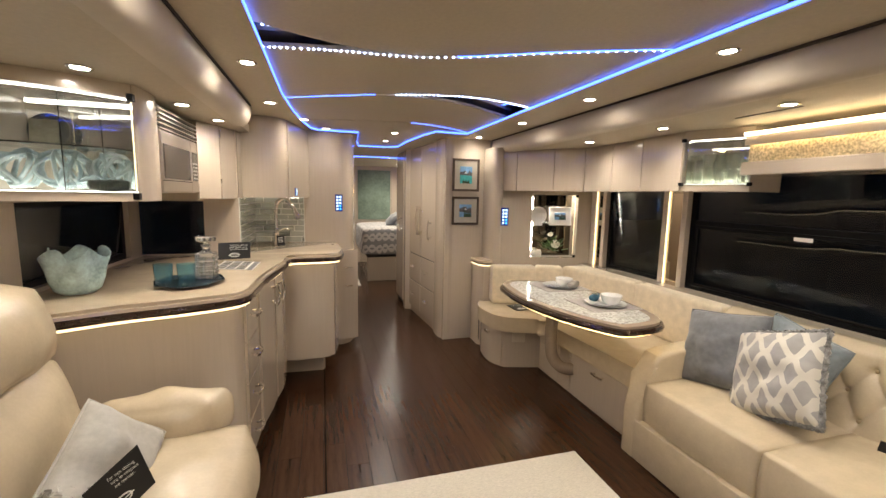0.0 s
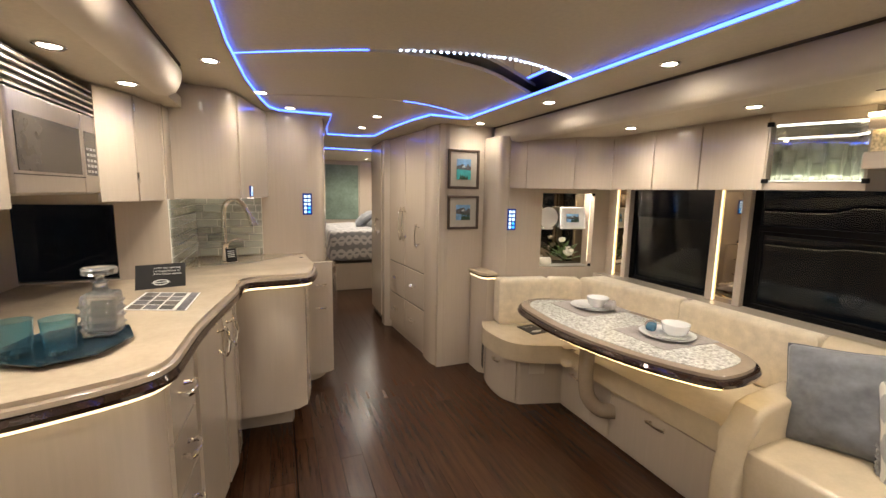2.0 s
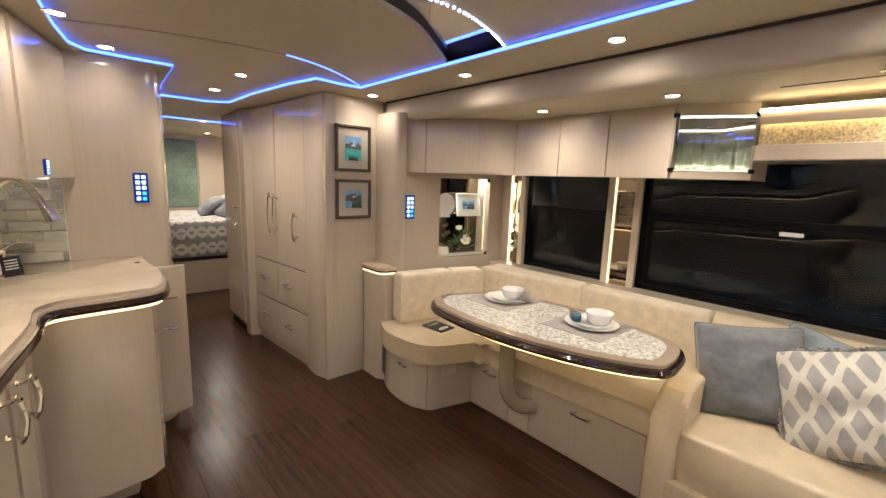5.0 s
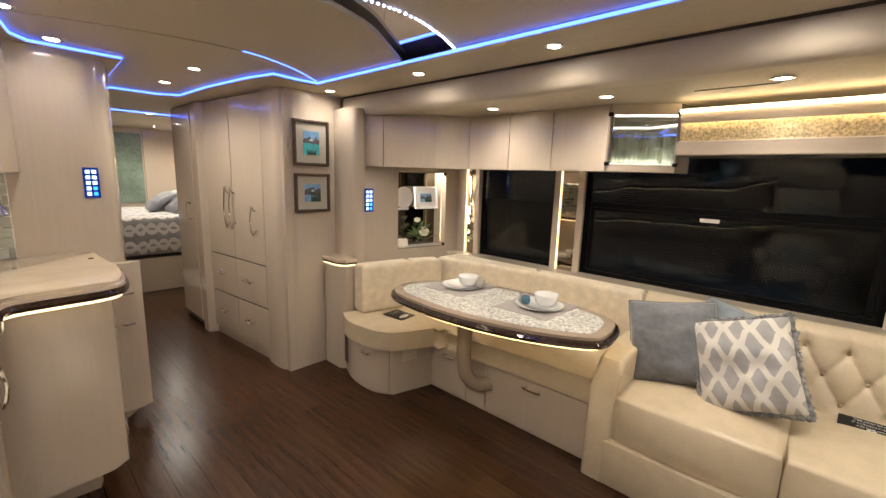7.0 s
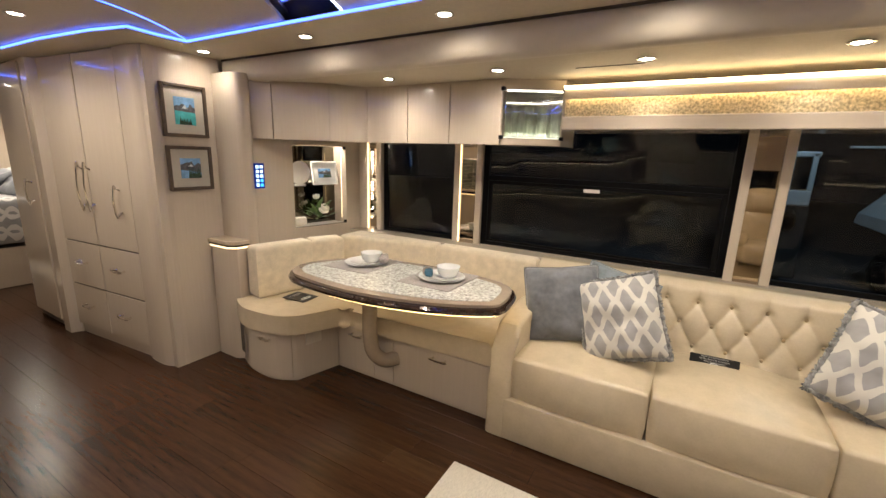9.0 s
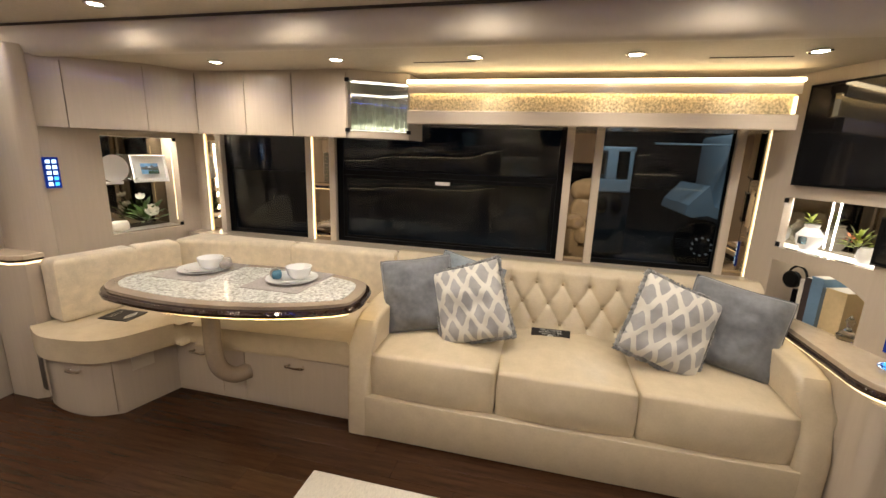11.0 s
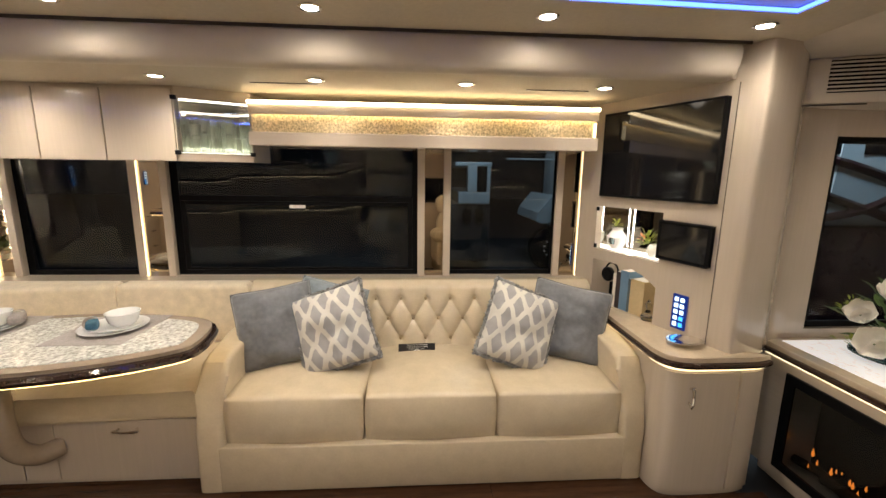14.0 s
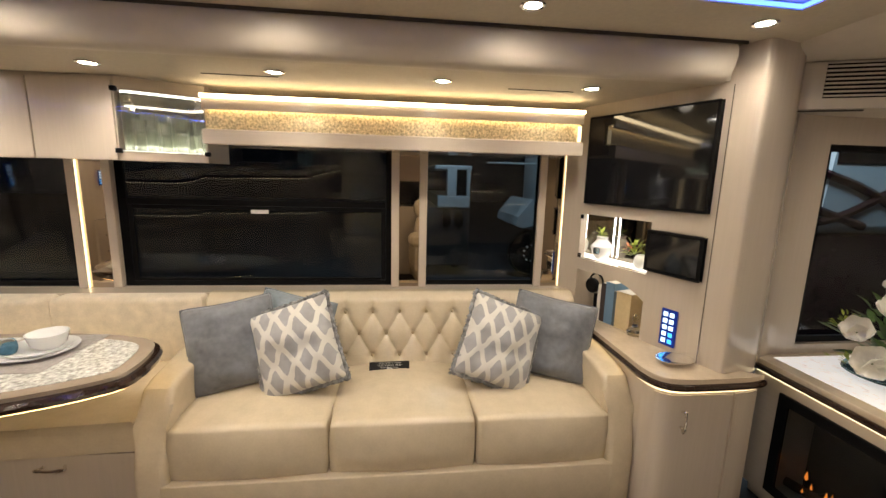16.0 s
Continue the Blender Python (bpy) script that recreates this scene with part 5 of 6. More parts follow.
for z in (1.075, 1.10, 1.125, 1.15):
    part("cut_band", box(-0.208, -0.112, 2.752, 2.848, z, z + 0.010, 0.003), CRYSTAL, dec)
part("neck", lathe([(0.030, 0.0), (0.020, 0.012), (0.018, 0.03), (0.026, 0.036), (0.020, 0.04)], (-0.16, 2.80, 1.19), 16), CRYSTAL, dec, smooth=True)
part("stopper", lathe([(0.012, 0.0), (0.012, 0.012), (0.048, 0.020), (0.050, 0.036), (0.040, 0.042), (0.001, 0.044)], (-0.16, 2.80, 1.23), 8), CRYSTAL, dec)

# faucet and worktop button
fa = thing("faucet", (0.045, 4.2, 1.044), "tall brushed gooseneck kitchen faucet with a hanging tag", "faucet")
part("base", lathe([(0.030, 0), (0.030, 0.008), (0.021, 0.015), (0.019, 0.10), (0.022, 0.105), (0.022, 0.125), (0.014, 0.135)], (0.045, 4.2, 1.0445), 16), CHROME, fa, smooth=True)
part("spout", tube(curve([(0.045, 4.2, 1.15), (0.043, 4.2, 1.33), (0.06, 4.195, 1.42), (0.115, 4.18, 1.455), (0.17, 4.165, 1.41), (0.20, 4.155, 1.35)], 6), 0.0155, 12), CHROME, fa, smooth=True)
part("spray_head", tube([(0.20, 4.155, 1.35), (0.213, 4.15, 1.32), (0.225, 4.147, 1.285)], [0.018, 0.023, 0.026], 12), CHROME, fa, smooth=True)
part("lever", tube(curve([(0.06, 4.195, 1.17), (0.11, 4.17, 1.20), (0.15, 4.16, 1.19)], 4), 0.006, 8), CHROME, fa, smooth=True)
part("tag", local(frame_at((0.055, 4.165, 1.05), (1, 0.15, 0.1), (-0.1, 0.1, 1)), box(0, 0.06, 0, 0.085, 0, 0.002)), CARDBLACK, fa, "small black tag")
for i in range(4):
    part("tag_line", local(frame_at((0.055, 4.165, 1.05), (1, 0.15, 0.1), (-0.1, 0.1, 1)), box(0.01, 0.05, 0.03 + i * 0.012, 0.035 + i * 0.012, 0.002, 0.003)), INK, fa)
bt = thing("worktop_button", (0.515, 4.30, 1.044), "small dark round switch in the worktop", "switch")
part("cap", lathe([(0.012, 0.0), (0.012, 0.003), (0.001, 0.004)], (0.515, 4.30, 1.0435), 14), BLACK, bt)

# pictures
SKY = mat("print_sky", (0.18, 0.36, 0.62), 0.5, amount=0.3, scale=20)
ROCK = mat("print_rock", (0.10, 0.10, 0.11), 0.5, amount=0.6, scale=60)
LAKE = mat("print_lake", (0.06, 0.42, 0.45), 0.5, amount=0.25, scale=30)
TREES = mat("print_trees", (0.03, 0.07, 0.04), 0.6, amount=0.6, scale=90)
SNOW = mat("print_snow", (0.55, 0.58, 0.62), 0.5, amount=0.3, scale=60)
FRAMEWOOD = mat("dark_picture_frame", (0.07, 0.045, 0.03), 0.35, amount=0.3, grain=(1, 1, 6), scale=20, coat=0.2)
MATBOARD = mat("picture_mat", (0.42, 0.38, 0.32), 0.7, amount=0.05)


def flat(m, pts, d=0.0):
    bm = bmesh.new()
    lo, hi = [bm.verts.new((x, y, d)) for x, y in pts], [bm.verts.new((x, y, d + 0.0008)) for x, y in pts]
    bm.faces.new(lo[::-1])
    bm.faces.new(hi)
    for i in range(len(pts)):
        bm.faces.new((lo[i], lo[(i + 1) % len(pts)], hi[(i + 1) % len(pts)], hi[i]))
    return local(m, bm)


def landscape(m, w, h, parent, seed, water=True):
    rng = random.Random(seed)
    part("print_sky", flat(m, [(0, 0), (w, 0), (w, h), (0, h)], 0.0), SKY, parent)
    ridge = [(w * i / 9, h * (0.62 + 0.26 * rng.random() * (1 - abs(i - 5) / 8))) for i in range(10)]
    part("print_hills", flat(m, [(0, h * 0.1), (w, h * 0.1)] + ridge[::-1], 0.001), ROCK, parent)
    part("print_snow", flat(m, [(w * 0.35, h * 0.60), (w * 0.62, h * 0.58), (w * 0.52, h * 0.72)], 0.002), SNOW, parent)
    part("print_lake", flat(m, [(0, 0), (w, 0), (w, h * (0.45 if water else 0.30)), (0, h * (0.50 if water else 0.42))], 0.003), LAKE if water else SKY, parent)
    for i in range(7):
        x, t = w * (0.25 + 0.08 * i if water else 0.42 + 0.09 * i), h * (0.14 + 0.16 * rng.random() + (0 if water else 0.35))
        part("print_tree", flat(m, [(max(x - w * 0.07, 0), 0), (min(x + w * 0.07, w), 0), (min(x, w), t)], 0.004), TREES, parent)


def picture(m, w, h, b, seed, label, fm=FRAMEWOOD, water=True, mt=MATBOARD):
    p = thing("framed_picture", m.translation, label, "picture", "framed landscape pictures")
    for x0, x1, y0, y1 in ((0, b, 0, h), (w - b, w, 0, h), (b, w - b, 0, b), (b, w - b, h - b, h)):
        part("frame", local(m, box(x0, x1, y0, y1, 0, 0.022, 0.004)), fm, p)
    part("mat_board", local(m, box(b, w - b, b, h - b, 0, 0.010)), mt, p)
    k = b + 0.055 * w / 0.28
    landscape(m @ Matrix.Translation((k, k, 0.0105)), w - 2 * k, h - 2 * k, p, seed, water)


picture(frame_at((1.685, 4.432, 1.555), (1, 0, 0), (0, 0, 1)), 0.285, 0.325, 0.022, 3, "dark framed print of a turquoise mountain lake")
picture(frame_at((1.687, 4.432, 1.215), (1, 0, 0), (0, 0, 1)), 0.287, 0.285, 0.022, 5, "dark framed print of a wooded rocky shore", water=False)

# ---- plants ----
LEAF = mat("green_leaf", (0.07, 0.13, 0.03), 0.45, amount=0.5, scale=12)
LEAFY = mat("yellow_green_leaf", (0.25, 0.30, 0.04), 0.5, amount=0.4, scale=12)
PETAL = mat("white_petal", (0.86, 0.83, 0.75), 0.55, amount=0.08, scale=10, sheen=0.2)


def leaf_mesh(bm, at, direction, length, width, curl=0.25):
    d = Vector(direction).normalized()
    s = d.cross(Vector((0, 0, 1)))
    s = s.normalized() if s.length > 1e-3 else Vector((1, 0, 0))
    n = s.cross(d)
    rows = []
    for i in range(5):
        t = i / 4
        c = Vector(at) + d * length * t - n * curl * length * t * t
        wd = width * math.sin(math.pi * min(0.08 + t * 0.92, 1)) * 0.5 + 0.0006
        rows.append((bm.verts.new(c - s * wd + n * wd * 0.35), bm.verts.new(c), bm.verts.new(c + s * wd + n * wd * 0.35)))
    for a, b in zip(rows, rows[1:]):
        bm.faces.new((a[0], a[1], b[1], b[0]))
        bm.faces.new((a[1], a[2], b[2], b[1]))


def magnolia(parent, at, size, seed, tilt):
    rng = random.Random(seed)
    ax = Vector(tilt).normalized()
    s = ax.orthogonal().normalized()
    u = ax.cross(s)
    for k in range(7):
        a = 2 * math.pi * k / 6 + rng.uniform(-0.2, 0.2)
        out = s * math.cos(a) + u * math.sin(a)
        open_ = 0.75 if k < 6 else 0.1
        bm = bmesh.new()
        rows = []
        for i in range(7):
            t = i / 6
            c = Vector(at) + out * size * open_ * math.sin(t * 1.5) * 0.9 + ax * size * (0.10 + 0.75 * t * t * (1.1 - 0.4 * open_))
            side = ax.cross(out)
            wd = size * 0.42 * math.sin(math.pi * (0.12 + 0.80 * t) ** 0.9)
            rows.append([bm.verts.new(c + side * wd * q + (ax * 0.25 - out * 0.15) * size * q * q * 0.6) for q in (-1, -0.5, 0, 0.5, 1)])
        for r0, r1 in zip(rows, rows[1:]):
            for j in range(4):
                bm.faces.new((r0[j], r0[j + 1], r1[j + 1], r1[j]))
        part("petal", bm, PETAL, parent, smooth="all")
    part("stem", tube([Vector(at) - ax * size * 0.6, Vector(at), Vector(at) + ax * size * 0.12], 0.004, 6), LEAF, parent)


def foliage(parent, at, n, spread, length, seed, material=LEAF, up=0.4, name="leaf"):
    rng = random.Random(seed)
    for _ in range(n):
        d = Vector((rng.uniform(-1, 1), rng.uniform(-1, 1), rng.uniform(-0.1, 1) + up)).normalized()
        p = Vector(at) + Vector((d.x * spread[0], d.y * spread[1], d.z * spread[2])) * rng.uniform(0.2, 0.9)
        bm = bmesh.new()
        ln = length * rng.uniform(0.6, 1.15)
        leaf_mesh(bm, p, d + Vector((0, 0, rng.uniform(-0.3, 0.2))), ln, ln * rng.uniform(0.35, 0.5), rng.uniform(0.0, 0.4))
        part(name, bm, material, parent, smooth="all")


fl = thing("flower_arrangement", (2.02, -0.80, 0.721), "white magnolia arrangement with green leaves on the bright stone top", "flowers")
part("dish", lathe([(0.001, 0.0), (0.10, 0.0), (0.17, 0.02), (0.165, 0.03), (0.001, 0.03)], (1.95, -0.82, 0.721), 20), TEAL, fl, "pale green glass dish", smooth=True)
foliage(fl, (1.96, -0.80, 0.76), 60, (0.22, 0.22, 0.34), 0.10, 11)
foliage(fl, (2.06, -0.68, 0.89), 60, (0.07, 0.07, 0.11), 0.026, 12, LEAFY)
foliage(fl, (1.95, -0.64, 0.77), 40, (0.16, 0.08, 0.06), 0.035, 13, LEAFY)
magnolia(fl, (1.97, -0.62, 0.93), 0.085, 1, (-0.45, 0.70, 0.6))
magnolia(fl, (1.88, -0.60, 0.835), 0.105, 2, (-0.55, 0.75, 0.4))
magnolia(fl, (1.83, -0.60, 1.05), 0.095, 3, (-0.3, 0.5, 0.8))
part("twig", tube(curve([(1.98, -0.8, 0.8), (1.99, -0.79, 1.0), (2.02, -0.78, 1.12)], 4), 0.003, 6), mat("twig", (0.09, 0.06, 0.03), 0.7, amount=0.3), fl)
part("bud", lathe([(0.001, 0), (0.012, 0.012), (0.010, 0.03), (0.001, 0.042)], (2.02, -0.78, 1.11), 10), PETAL, fl, smooth="all")

# ---- aft display niche ----
def nch(s, d, z):
    p = aft(s) + an * d
    return Vector((p.x, p.y, z))


mat("niche_led", (1, 1, 1), 0.5, amount=0, emit=(1, 0.93, 0.82), strength=26)
DARKMIRROR = mat("dark_mirror", (0.16, 0.14, 0.11), 0.03, metal=1.0, amount=0.0)
nb = thing("display_niche", nch(0.6, 0.1, NZ0), "lit mirrored display niche with a glass shelf", "niche")
back_w = lambda s0, s1, z0, z1, d0, d1: prism([tuple((aft(s0) + an * d0)), tuple((aft(s1) + an * d0)), tuple((aft(s1) + an * d1)), tuple((aft(s0) + an * d1))], z0, z1)
part("back_mirror", back_w(N0, N1, NZ0, NZ1, 0.175, 0.185), DARKMIRROR, nb)
part("side", back_w(N0 - 0.012, N0, NZ0, NZ1, 0.05, 0.185), WOOD, nb)
part("side", back_w(N1, N1 + 0.012, NZ0, NZ1, 0.05, 0.185), WOOD, nb)
part("floor_panel", back_w(N0, N1, NZ0 - 0.012, NZ0, 0.05, 0.185), mat("niche_floor", (0.80, 0.77, 0.70), 0.2, amount=0.03, scale=8), nb)
part("top_panel", back_w(N0, N1, NZ1 + 0.03, NZ1 + 0.042, 0.05, 0.185), WOOD, nb)
part("light_line", back_w(N0 + 0.01, N1 - 0.01, NZ1 + 0.012, NZ1 + 0.020, 0.052, 0.090), mat("niche_top_led", (1, 1, 1), 0.5, amount=0, emit=(1, 0.93, 0.80), strength=45), nb, "white light line behind the upper edge")
part("side_light", back_w(N1 - 0.012, N1 - 0.0095, NZ0 + 0.04, NZ1 - 0.06, 0.052, 0.056), WARMLED, nb, "thin warm light line")
for z in (NZ0 + 0.004, NZ1 - 0.02):
    part("glass_clip", back_w(N1 - 0.028, N1 - 0.004, z, z + 0.024, -0.004, 0.004), BLACK, nb)
# Glowing dots before the mirror paint the reflection of an LED strip.
for i in range(22):
    part("light_dot", back_w(N0 + 0.045, N0 + 0.065, NZ0 + 0.03 + i * 0.027, NZ0 + 0.042 + i * 0.027, 0.168, 0.174), LENS, nb)
pl = thing("display_plate", nch(0.48, 0.1, 1.223), "round white plate standing on the niche shelf", "plate")
part("disc", lathe([(0.001, 0), (0.05, 0.0), (0.088, 0.012), (0.09, 0.014), (0.05, 0.004), (0.001, 0.003)], (0, 0, 0), 28), PORCELAIN, pl, smooth=True, m=frame_at(nch(0.475, 0.08, 1.325), (*ad, 0), (0, 0, 1)))
part("stand", back_w(0.43, 0.52, 1.222, 1.24, 0.06, 0.12), PORCELAIN, pl)
picture(frame_at(nch(0.60, 0.09, 1.224), (*ad, 0), (0, 0.12, 0.99)), 0.235, 0.19, 0.012, 9, "white framed river landscape on the niche shelf", PORCELAIN, False, PORCELAIN)
sh = thing("glass_starfish", nch(0.56, 0.06, 1.223), "clear glass shell ornament on the niche shelf", "ornament")
foliage(sh, nch(0.565, 0.055, 1.235), 12, (0.02, 0.02, 0.02), 0.045, 4, CLEAR, name="point")
nf = thing("niche_flowers", nch(0.65, 0.09, NZ0), "white magnolia with green leaves in the niche", "flowers")
foliage(nf, nch(0.66, 0.10, NZ0 + 0.02), 34, (0.14, 0.06, 0.16), 0.09, 21)
magnolia(nf, nch(0.66, 0.05, NZ0 + 0.11), 0.07, 5, (-0.3, -0.7, 0.6))
magnolia(nf, nch(0.62, 0.07, NZ0 + 0.21), 0.045, 6, (-0.3, -0.2, 0.9))
shell = thing("sea_shell", nch(0.47, 0.08, NZ0), "glowing pale conch shell on the niche floor", "shell")
part("shell", cushion(0.13, 0.06, 0.075, frame_at(nch(0.47, 0.08, NZ0 + 0.036), (*ad, 0), (0, 0, 1)) @ pose(0, 0, 0, 90, 20, 0), 8, 2.2, wrinkle=0.02, seed=3), PETAL, shell, smooth="all")

# ---- front niches ----
fb = lambda s0, s1, z0, z1, d0, d1, bv=0.0: fbox(s0, s1, z0, z1, d0, d1, bv)
fnn = thing("display_niche", (*fpt(0.46, -0.1), 1.068), "lit mirrored niche in the slanted wall", "niche")
part("back_mirror", fb(0.228, 0.70, 1.068, 1.335, -0.175, -0.165), DARKMIRROR, fnn)
for s0, s1 in ((0.216, 0.228), (0.70, 0.712)):
    part("side", fb(s0, s1, 1.068, 1.335, -0.175, -0.05), CLEARMIRROR, fnn)
# The floor panel's overexposed white is put in as emission.
part("floor_panel", fb(0.228, 0.70, 1.060, 1.068, -0.175, -0.05), mat("glow_white", (0.8, 0.78, 0.74), 0.4, amount=0, emit=(1, 0.93, 0.82), strength=2.0), fnn)
part("top_panel", fb(0.228, 0.70, 1.365, 1.375, -0.175, -0.05), WOOD, fnn)
part("light_line", fb(0.24, 0.69, 1.345, 1.356, -0.068, -0.052), MATS["niche_led"], fnn, "warm light line")
# Dot columns stand in for LED strips reflected in the back mirror.
for q in (0.335, 0.372, 0.600):
    for i in range(20):
        part("light_dot", fb(q, q + 0.006, 1.085 + i * 0.0122, 1.089 + i * 0.0122, -0.1645, -0.1615), MATS["niche_led"], fnn)
for z in (1.085, 1.318):
    part("glass_clip", fb(0.226, 0.246, z - 0.012, z + 0.012, -0.004, 0.004), BLACK, fnn)
v1 = thing("flower_vase", (*fpt(0.55, -0.09), 1.069), "white pot with yellow-green flowers in the lit niche", "flowers")
part("pot", lathe([(0.03, 0), (0.045, 0.03), (0.04, 0.06), (0.03, 0.075), (0.001, 0.07)], (*fpt(0.60, -0.09), 1.069), 16), PORCELAIN, v1, smooth=True)
foliage(v1, (*fpt(0.55, -0.09), 1.12), 46, (0.06, 0.05, 0.10), 0.04, 31, LEAFY)
foliage(v1, (*fpt(0.52, -0.08), 1.15), 8, (0.03, 0.03, 0.04), 0.03, 32, mat("coral_petal", (0.6, 0.2, 0.08), 0.5, amount=0.2), name="petal")
v2 = thing("ceramic_vase", (*fpt(0.33, -0.09), 1.069), "white vase with a blue patch in the lit niche", "vase")
part("vase", lathe([(0.03, 0), (0.055, 0.04), (0.06, 0.08), (0.03, 0.12), (0.035, 0.135), (0.001, 0.13)], (*fpt(0.32, -0.09), 1.069), 18), PORCELAIN, v2, smooth=True)
part("patch", cushion(0.045, 0.012, 0.04, frame_at((*fpt(0.335, -0.032), 1.125), (*fd, 0), (0, 0, 1)) @ pose(0, 0, 0, 90), 5, 2.2), TEAL, v2, smooth="all")
foliage(v2, (*fpt(0.31, -0.09), 1.20), 16, (0.03, 0.03, 0.05), 0.03, 33, LEAFY)

bs = thing("book_niche", (*fpt(0.45, -0.1), 0.722), "warm-lit shelf recess for books in the slanted wall", "niche")
part("back", fb(0.228, 0.70, 0.70, 1.0, -0.20, -0.19), WOOD, bs)
for s0, s1 in ((0.216, 0.228), (0.70, 0.712)):
    part("side", fb(s0, s1, 0.70, 1.0, -0.19, -0.05), WOOD, bs)
part("floor_panel", fb(0.228, 0.70, 0.70, 0.721, -0.19, 0.0), QUARTZ, bs)
arch = [(0.228 + 0.472 * i / 12, 1.0 - 0.075 * max(0, (i / 12 - 0.45) / 0.55) ** 2.2) for i in range(13)]
bm = bmesh.new()
lo, hi = [], []
for s, z in arch + [(0.70, 1.0), (0.228, 1.0005)]:
    a, b = fpt(s, -0.05), fpt(s, -0.001)
    lo.append(bm.verts.new((a.x, a.y, z)))
    hi.append(bm.verts.new((b.x, b.y, z)))
for i in range(12):
    bm.faces.new((lo[i], lo[i + 1], hi[i + 1], hi[i]))
bm.faces.new(hi)
bm.faces.new(lo[::-1])
part("arch", bm, WOOD, bs)
part("light_line", fb(0.25, 0.68, 0.988, 0.997, -0.075, -0.06), WARMLED, bs, "warm light line")
for k, (s0, s1, h, c, lab) in enumerate(((0.375, 0.395, 0.21, (0.75, 0.72, 0.66), "white book"), (0.397, 0.428, 0.225, (0.05, 0.035, 0.035), "dark brown book"), (0.430, 0.487, 0.24, (0.16, 0.28, 0.42), "blue book"),
                                        (0.490, 0.505, 0.20, (0.10, 0.13, 0.15), "slim dark book"), (0.508, 0.60, 0.205, (0.62, 0.49, 0.28), "thick tan book"))):
    bk = thing("book", (*fpt((s0 + s1) / 2, -0.1), 0.7215), lab + " standing upright on the shelf", "book", "books in the niche")
    part("cover", fb(s0, s1, 0.7215, 0.7215 + h, -0.17, -0.035, 0.002), mat("cover_" + lab.replace(" ", "_"), c, 0.5, amount=0.1), bk)
    part("pages", fb(s0 + 0.002, s1 - 0.002, 0.7215 + h, 0.7225 + h, -0.168, -0.04), PAPER, bk)
hp = thing("headphones", (*fpt(0.30, -0.09), 0.722), "black over-ear headphones on a stand", "headphones")
part("stand", lathe([(0.045, 0), (0.045, 0.01), (0.012, 0.02), (0.012, 0.13)], (*fpt(0.30, -0.10), 0.722), 14), BLACK, hp)
hm = frame_at((*fpt(0.31, -0.045), 0.91), (*fd, 0), (0, 0, 1))
part("ear_cup", local(hm, lathe([(0.001, 0.0), (0.036, 0.0), (0.045, -0.01), (0.045, -0.03), (0.03, -0.035)], (0, 0, 0.01), 20)), BLACK, hp, smooth=True)
part("headband", local(hm, tube([(0.05 * math.cos(a), 0.015 + 0.055 * math.sin(a), -0.04) for a in [math.pi * i / 12 for i in range(13)]], 0.006, 8)), BLACK, hp, smooth=True)
gv = thing("glass_ornament", (*fpt(0.65, -0.04), 0.723), "small clear glass ornament beside the books", "ornament")
part("glass", lathe([(0.035, 0), (0.04, 0.02), (0.02, 0.04), (0.008, 0.06), (0.018, 0.09), (0.001, 0.12)], (*fpt(0.645, -0.03), 0.7225), 14), CLEAR, gv, smooth=True)
ds = thing("silver_dish", (2.16, 0.05, 0.723), "oval silver leaf dish reflecting blue light", "dish")
part("dish", lathe([(0.001, 0.006), (0.05, 0.006), (0.075, 0.016), (0.082, 0.026), (0.078, 0.026), (0.05, 0.012), (0.001, 0.011)], (2.16, 0.04, 0.7225), 26, squash=(0.8, 1.05)), CHROME, ds, smooth=True)

# ---- overhead glass display cases ----
cs = thing("display_case", (2.85, 2.4, 1.585), "curved glass-fronted lit cabinet with crystal glassware", "display cabinet")
vl = [tuple(p) for p in curve([(2.655, 2.575), (2.70, 2.50), (2.765, 2.385), (2.835, 2.262)], 5)]
part("floor_board", prism(vl + [(3.02, 2.245), (3.05, 2.575)], 1.568, 1.61), WOODH, cs)
part("top_board", prism(vl + [(3.02, 2.245), (3.05, 2.575)], 1.885, 1.944), WOODH, cs)
part("end_panel", prism([(2.835, 2.262), (3.05, 2.242), (3.05, 2.256), (2.84, 2.276)], 1.567, 1.9445), WOOD, cs)
part("back_mirror", prism([(3.044, 2.26), (3.05, 2.26), (3.05, 2.575), (3.044, 2.575)], 1.61, 1.885), CLEARMIRROR, cs)
part("side_mirror", prism([(2.68, 2.566), (3.04, 2.566), (3.04, 2.572), (2.68, 2.572)], 1.61, 1.885), CLEARMIRROR, cs)
part("glass_front", sweep(vl, [(0.0, 1.608), (0.004, 1.608), (0.004, 1.888), (0.0, 1.888)]), CLEAR, cs, "clear curved glass door")
part("light_line", sweep([(p[0] + 0.05, p[1]) for p in vl], [(0.0, 1.880), (0.003, 1.880), (0.003, 1.884), (0.0, 1.884)]), mat("white_led", (1, 1, 1), 0.5, amount=0, emit=(1, 0.93, 0.82), strength=6), cs, "white light line")
for p in (vl[0], vl[-1]):
    for z in (1.60, 1.875):
        part("hinge", box(p[0] - 0.016, p[0] + 0.004, p[1] - 0.012, p[1] + 0.012, z, z + 0.022, 0.002), BLACK, cs)
CRYSTAL2 = mat("cut_crystal", (0.92, 0.94, 0.82), 0.02, amount=0.0, transmission=0.72, coat=0.6)
